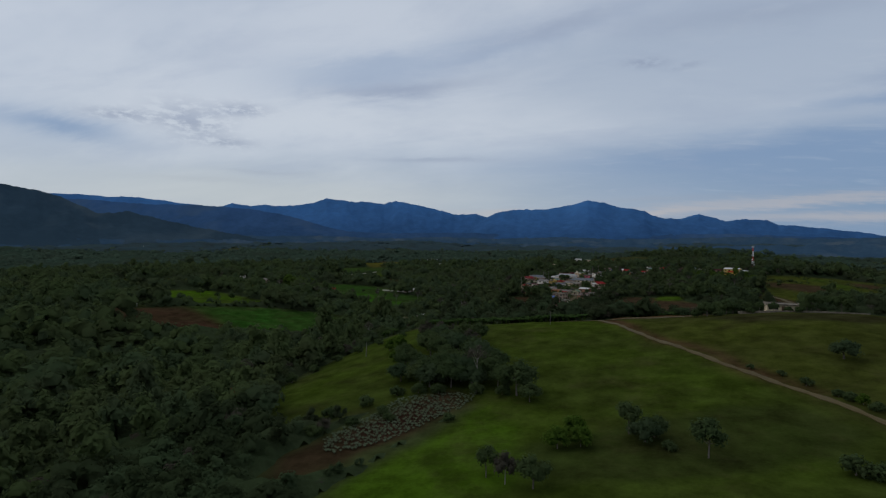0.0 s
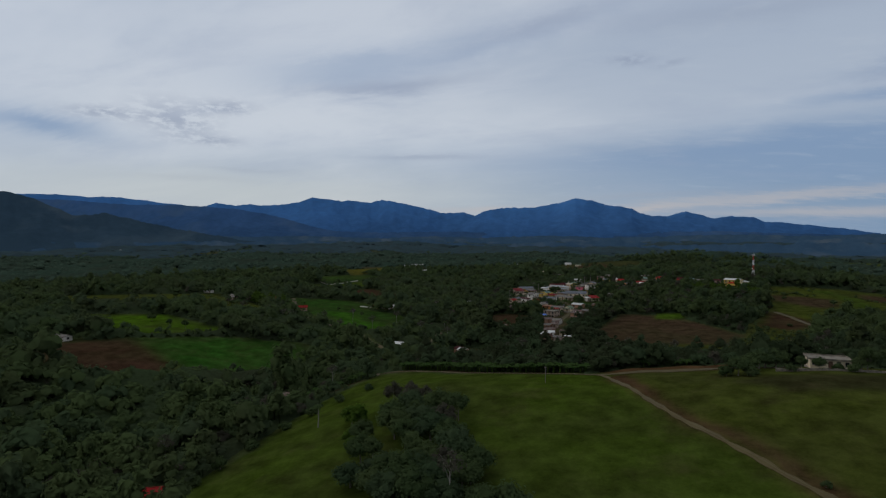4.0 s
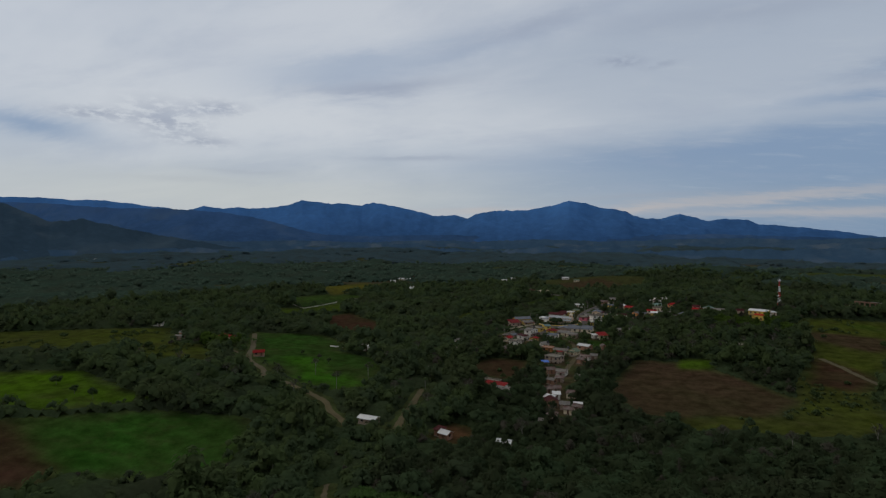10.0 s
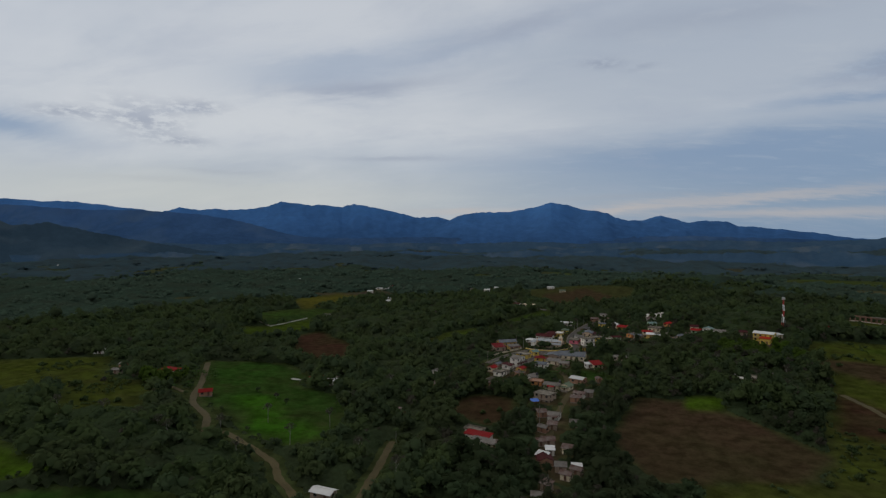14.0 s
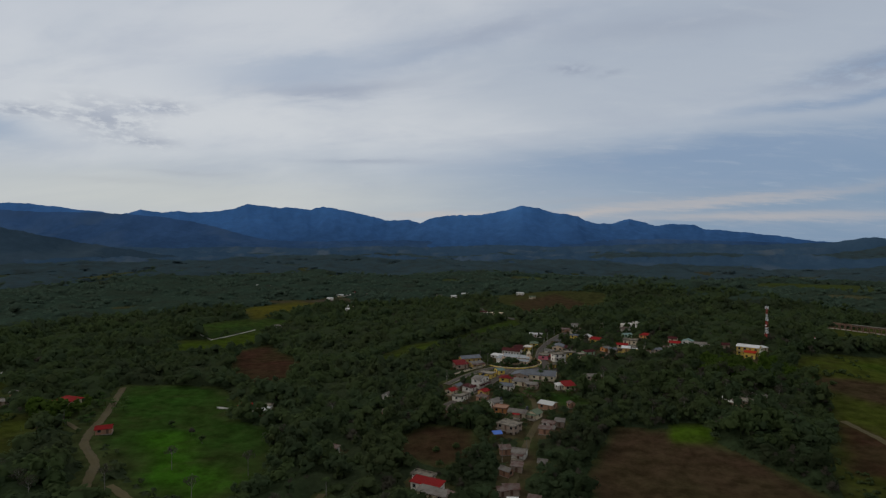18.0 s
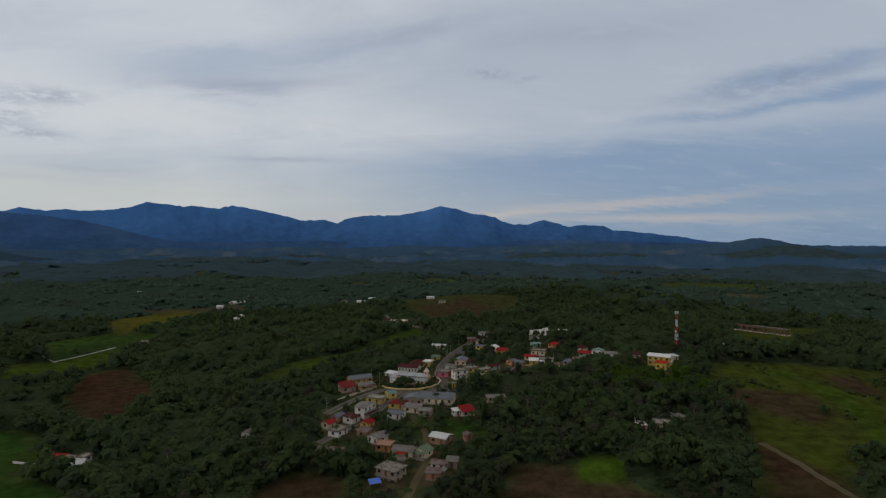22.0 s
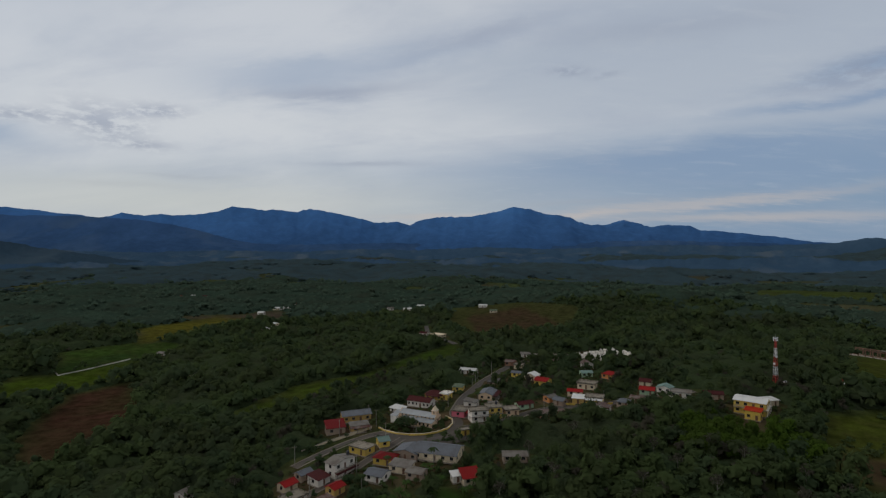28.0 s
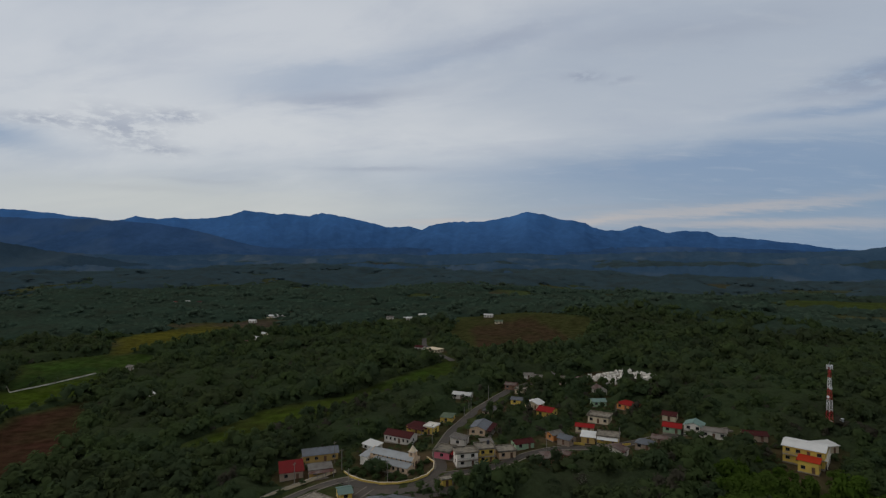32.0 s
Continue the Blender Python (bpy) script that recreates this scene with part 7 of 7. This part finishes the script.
# ---------------------------------------------------------------- single trees, palms and plants
def single_trees():
    made = {}

    def plant(k, x, y, s=1.0, label=None):
        (sv, st), (cv, ct) = NEAR_KINDS[k][0]
        rng_turn = (x * 37.7 + y * 11.3) % 360
        m = pose(x, y, at(x, y), 0, 0, rng_turn) @ Matrix.Diagonal((s, s, s * (0.9 + (x * 7.3 % 1) * 0.25), 1))
        if k not in made:
            ob = tagged(empty("bush" if k == 5 else "tree", x, y, at(x, y)), NEAR_KINDS[k][3], "bush" if k == 5 else "tree", "bushes of the slopes" if k == 5 else "single trees")
            mesh_object("trunk", sv, st, MAT[NEAR_KINDS[k][2]], ob, smooth=True)
            mesh_object("crown", cv, ct, MAT[NEAR_KINDS[k][1]], ob)
            made[k] = ob
            ob.matrix_basis = m
            return ob
        ob = copy_thing(made[k], Matrix())
        ob.matrix_basis = m
        return ob

    # clump in the middle of the pasture hill
    for k, x, y, s in ((2, -36.5, 124, 0.8), (0, -31, 123, 0.85), (2, -26, 123, 0.75), (0, -38, 131, 0.8), (1, -45, 139, 0.7), (3, -28, 131, 0.9), (0, -33, 137, 0.75), (2, -41, 133, 0.7),
                       (1, -22, 127, 0.7), (0, -34, 128, 0.9), (2, -29.5, 127, 0.85), (0, -24, 129, 0.8), (1, -36, 139, 0.8), (0, -40, 127, 0.8), (2, -33, 132, 0.85), (0, -29, 136, 0.75), (5, -38, 120, 1.0), (5, -33, 119, 1.0), (5, -43, 119, 1.0), (5, -48, 113, 1.0), (0, -20, 123, 0.6), (0, -17, 119, 0.6), (0, -14.7, 116, 1.0), (0, -30, 145, 0.9), (2, -35, 148, 0.9), (1, -40, 145, 0.9), (0, -44, 150, 0.9), (2, -39, 155, 0.85), (3, -33, 153, 0.95), (0, -47, 157, 0.8), (2, -44, 164, 0.8), (0, -37, 162, 0.8), (3, -52, 172, 0.95), (3, -46, 170, 0.9), (4, -60, 163, 0.95), (4, -57, 160, 0.9), (0, -52, 150, 0.7), (2, -27, 138, 0.9), (0, -22, 133, 0.8), (2, -46, 130, 0.7), (0, -48, 140, 0.8), (1, -31, 158, 0.8), (0, -11.5, 112, 0.6), (5, -18, 117, 0.9), (5, -24, 118, 0.9), (4, -51.9, 145, 0.7), (4, -55, 150, 0.6), (4, -63, 167, 0.6),
                       (3, -48, 176, 0.7), (3, -43, 172, 0.7), (0, -37.5, 162, 0.6), (1, -41, 158, 0.65), (0, -46, 163, 0.6),
                       (4, -4.5, 88, 0.7), (4, -2, 93, 0.7), (4, -1, 89, 0.6), (1, -14, 77, 0.55), (0, -7, 74, 0.55), (3, -11, 75, 0.6), (5, -26, 102, 0.7), (5, -42, 107, 0.8), (5, -39, 103, 0.7), (5, -46, 101, 0.8),
                       (5, -52, 96, 1.0), (5, -54, 107, 0.9), (5, -58, 101, 1.0), (5, -62, 97, 1.1), (1, 6.7, 94.5, 0.62), (2, 8.9, 91, 0.5), (0, 10.5, 93, 0.5), (1, 17, 85.5, 0.78), (5, 12, 88, 0.6),
                       (2, 53.6, 136, 0.62), (5, 33.5, 81, 1.0), (5, 36, 79, 0.9), (5, 34, 131, 0.45), (5, 38.5, 126, 0.5), (5, 41, 120, 0.65), (5, 44, 113.5, 0.6), (5, 45, 111, 0.7), (5, 47, 106, 0.75), (5, 49, 101, 0.8), (5, 50.5, 97, 0.8), (4, 46, 109, 0.35), (4, 52, 92, 0.4), (5, 53, 88, 0.8), (5, 55, 84, 0.8), (0, 56, 191.5, 0.42), (1, 52.5, 193, 0.45), (0, 65, 191, 0.5), (2, 70, 190, 0.5), (5, 60, 190.5, 0.8), (5, 63, 189.5, 0.7),
                       (0, 36, 187, 0.62), (5, 38.5, 186, 1.2), (5, 33.5, 188, 1.1), (0, 41, 195, 0.6), (0, 44, 198, 0.75), (2, 47, 203, 0.85), (0, 50, 204, 0.8), (2, 39, 203, 0.6), (1, 66, 190, 0.7), (1, 71, 192, 0.7), (0, 76, 195, 0.8), (5, 49, 190, 0.7), (5, 62, 188, 0.7),
                       (5, -70, 199, 0.9), (5, -76, 190, 1.0), (5, -80, 180, 1.0), (5, -83, 170, 1.0), (5, -86, 158, 1.1), (5, -87, 147, 1.1), (5, -88, 138, 1.1), (5, -80, 125, 1.1), (5, -74, 112, 1.2),
                       # church green and village
                       (2, -25, 535.5, 0.8), (1, -20.5, 534, 0.7), (5, -29, 533.5, 1.0), (5, -23, 531, 0.9), (5, -13, 531, 0.9), (5, -18, 531, 0.9), (5, -33, 535, 1.0), (5, -8, 536, 0.9), (5, -10, 544, 0.9), (5, -30, 540, 0.9), (5, -26, 535, 0.8), (5, -16, 534, 0.8), (5, -11, 536, 0.7), (5, -9, 541, 0.8), (5, -7, 545, 0.8), (5, -32, 537, 0.8),
                       (4, 113, 537, 0.8), (4, 119, 530, 0.9), (4, 126, 524, 0.95), (4, 130, 517, 0.9), (4, 121, 520, 0.9), (4, 112, 528, 0.85), (4, 134, 527, 0.9), (4, 113, 560, 0.6), (4, 104, 556, 0.6),
                       (4, 127, 510, 0.85), (4, 118, 510, 0.85), (4, 135, 511, 0.8), (4, 110, 518, 0.8), (4, 138, 520, 0.8), (4, 104, 545, 0.7), (4, 110, 549, 0.7), (4, 129, 525, 1.25), (4, 133, 529, 1.1), (4, 98, 553, 0.7), (4, 99, 541, 0.9), (4, 100, 531, 1.0), (4, 102, 522, 1.0), (4, 103, 515, 1.0), (4, 95, 540, 0.8), (4, 93, 513, 0.9), (4, 103, 508, 0.9), (4, 114, 499, 0.8), (4, 91, 522, 0.8), (4, 108, 534, 0.9),
                       # pastures of the valley
                       (1, -214, 290, 0.6), (1, -226, 292, 0.55), (0, -245, 300, 0.6), (0, -160, 300, 0.5), (1, -155, 400, 0.45), (3, -165, 408, 0.5), (1, -180, 415, 0.45), (3, -262, 395, 0.6), (0, -270, 385, 0.6),
                       (5, -230, 370, 1.0), (5, -245, 365, 1.0), (0, -330, 420, 0.6), (0, -352, 400, 0.6), (5, 88, 352, 1.0), (1, 95, 372, 0.6), (5, 120, 400, 0.8), (5, 150, 500, 1.0), (5, 165, 520, 1.0), (0, 175, 480, 0.6),
                       (5, -44, 412, 0.9), (5, -52, 408, 0.9), (0, -38, 405, 0.5), (4, -36, 400, 0.6)):
        plant(k, x, y, s)

    # pale leggy trees standing out of the woods
    rng = np.random.default_rng(21)
    sv, st = stem(rng, 7.5, 0.13, 1.8, 7)
    cv, ct = crown(rng, 6, 2.6, 4.0, 6.0, 190, 0.42, 0.8, core=False)
    first = None
    for x, y in ((-24.6, 122.5), (-128, 351), (-182, 338), (-238, 343), (-150, 372), (-95, 345), (-75, 330), (60, 452), (72, 462), (85, 440), (20, 470), (30, 500), (66, 480), (100, 445), (-70, 470), (-110, 440),
                 (-120, 405), (-140, 330), (-30, 300), (10, 290), (60, 300), (90, 310), (-110, 260), (-95, 225), (48, 520), (75, 505), (-95, 180), (-105, 150), (45, 448), (70, 472), (92, 462), (110, 470), (118, 486), (104, 498), (96, 508), (80, 492), (62, 468), (54, 492), (38, 484), (88, 478), (124, 474), (76, 450), (66, 512), (-175, 335), (-195, 342), (-160, 350), (-215, 345), (-120, 375), (-60, 350), (-40, 335), (-20, 320), (20, 310), (40, 305)):
        m = pose(x, y, at(x, y), 0, 0, x * 53 % 360)
        if first is None:
            first = tagged(empty("bare_tree", x, y, 0), "leggy pale-stemmed tree with thin grey leaves", "tree", "pale bare trees")
            mesh_object("trunk", sv, st, MAT["bark_pale"], first)
            mesh_object("crown", cv, ct, MAT["leaf_grey"], first)
            first.matrix_basis = m
        else:
            copy_thing(first, m)


single_trees()


def frond(n, length, width, rise, droop):
    """One arching leaf: a strip of narrow pairs along a curved rib."""
    v, t = [], []
    for i in range(n + 1):
        s = i / n
        x, z = length * s * (1 - 0.15 * s), rise * s - droop * s * s
        w = width * math.sin(math.pi * min(1, 0.12 + s * 0.88)) ** 0.7
        v += [(x, 0, z + 0.03), (x - 0.1, -w, z - 0.35 * w), (x - 0.1, w, z - 0.35 * w)]
    for i in range(n):
        a, b = 3 * i, 3 * i + 3
        t += [(a, a + 1, b + 1), (a, b + 1, b), (a, b, b + 2), (a, b + 2, a + 2)]
    return np.array(v), np.array(t)


def turned(vt, deg, z, tilt=0.0):
    v, t = vt
    m = np.array(Matrix.Rotation(radians(deg), 3, "Z") @ Matrix.Rotation(radians(tilt), 3, "Y"))
    return v @ m.T + (0, 0, z), t


def palms():
    rng = np.random.default_rng(8)
    head = join([turned(frond(6, rng.uniform(2.2, 2.9), 0.42, rng.uniform(0.3, 1.3), rng.uniform(1.6, 2.4)), k * 360 / 15 + rng.uniform(-8, 8), 8.0) for k in range(15)])
    trunk = join([limb((0, 0, -0.5), (0.25, 0.1, 3), 0.2, 0.15, 6), limb((0.25, 0.1, 3), (0.2, 0.2, 6), 0.15, 0.13, 6), limb((0.2, 0.2, 6), (0, 0, 8.1), 0.13, 0.11, 6)])
    first = None
    for x, y, s in ((-5.5, 496.5, 1.0), (-66, 523, 0.85), (45.8, 530, 0.95), (1, 612, 0.8), (-22, 492.5, 0.8), (5.5, 570, 0.75), (-70.5, 165, 0.75), (-49, 467, 0.7), (-60, 455, 0.9), (20, 533, 0.9), (30, 528, 0.85), (13, 520, 0.8),
                    (-85, 365, 0.8), (-228, 405, 0.7), (-255, 440, 0.75), (50, 478, 0.9), (-28, 480, 0.7), (58, 545, 0.8), (84, 551, 0.75), (-45, 577, 0.9), (0, 600, 0.85), (70, 600, 0.8), (-14, 412, 0.7), (-33, 445, 0.7)):
        m = pose(x, y, at(x, y), 0, 0, x * 71 % 360) @ Matrix.Diagonal((s, s, s, 1))
        if first is None:
            first = tagged(empty("palm_tree", x, y, 0), "slender coconut palm with arching green fronds", "palm", "palms")
            mesh_object("trunk", *trunk, MAT["bark_pale"], first, smooth=True)
            mesh_object("fronds", *head, MAT["leaf"], first)
            first.matrix_basis = m
        else:
            copy_thing(first, Matrix()).matrix_basis = m


palms()


def bananas():
    rng = np.random.default_rng(9)
    kinds = []
    for k in range(3):
        head = join([turned(frond(4, rng.uniform(1.6, 2.3), 0.36, rng.uniform(1.2, 2.0), rng.uniform(1.2, 2.0)), j * 360 / 8 + rng.uniform(-15, 15), 1.7) for j in range(8)])
        kinds.append(head)
    stalk = limb((0, 0, -0.3), (0.05, 0, 1.8), 0.16, 0.1, 6)
    spots = []
    for x in np.arange(-68, 34, 1.9):           # rows below the brow of the hill
        for r in range(3):
            edge = 202.6 - 0.375 * x if x < 0 else 211 + 0.14 * x
            spots.append((x + rng.uniform(-0.6, 0.6), edge + r * 2.0 + rng.uniform(-0.6, 0.6)))
    for k in range(22):                          # down the left edge of the pasture
        spots.append((-80 - 1.35 * k + rng.uniform(-1, 1), 230 - 1.1 * k + rng.uniform(-1, 1)))
    for _ in range(60):                          # plantation round the red-roofed farmhouse
        x, y = rng.uniform(-268, -214), rng.uniform(400, 450)
        if math.hypot(x + 246, y - 427) > 8 and math.hypot(x + 201, y - 398) > 8:
            spots.append((x, y))
    for _ in range(30):                          # gardens among the lower houses
        spots.append((rng.uniform(-20, 14), rng.uniform(466, 496)))
    made = [None] * 3
    for x, y in spots[:290]:
        if any(math.hypot(x - a, y - b) < r * 0.8 for a, b, r in BUILT):
            continue
        k, s = int(rng.integers(3)), rng.uniform(0.9, 1.4)
        m = pose(x, y, at(x, y), 0, 0, rng.uniform(0, 360)) @ Matrix.Diagonal((s, s, s, 1))
        if made[k] is None:
            made[k] = tagged(empty("banana_plant", x, y, 0), "banana plant with broad torn green leaves", "plant", "banana plants")
            mesh_object("stalk", *stalk, MAT["leaf_bright"], made[k])
            mesh_object("leaves", *kinds[k], MAT["leaf_banana"], made[k])
            made[k].matrix_basis = m
        else:
            copy_thing(made[k], Matrix()).matrix_basis = m


bananas()


def crop_rows():
    """Pale rosettes of the planted strip on the hill, too many to count."""
    rng = np.random.default_rng(14)
    one = join([turned(frond(2, rng.uniform(0.5, 0.8), 0.12, 0.7, 0.3), j * 51 + rng.uniform(-9, 9), 0.05) for j in range(7)])
    poly = [(-49, 94), (-41, 118), (-24, 118), (-24, 111), (-35, 92), (-44, 86)]
    parts = []
    for x in np.arange(-50, -22, 0.95):
        for y in np.arange(84, 120, 0.95):
            px, py = x + rng.uniform(-0.3, 0.3), y + rng.uniform(-0.3, 0.3)
            if inside(np.array([px]), np.array([py]), poly)[0] and rng.random() < 0.85:
                v, t = turned(one, rng.uniform(0, 360), 0)
                parts.append((v * rng.uniform(0.65, 1.2) + (px, py, at(px, py)), t))
    v, t = join(parts)
    tagged(mesh_object("crop_plants", v, t, MAT["leaf_crop"]), "rows of pale green leafy crop plants", "crop", kind="stuff")


crop_rows()
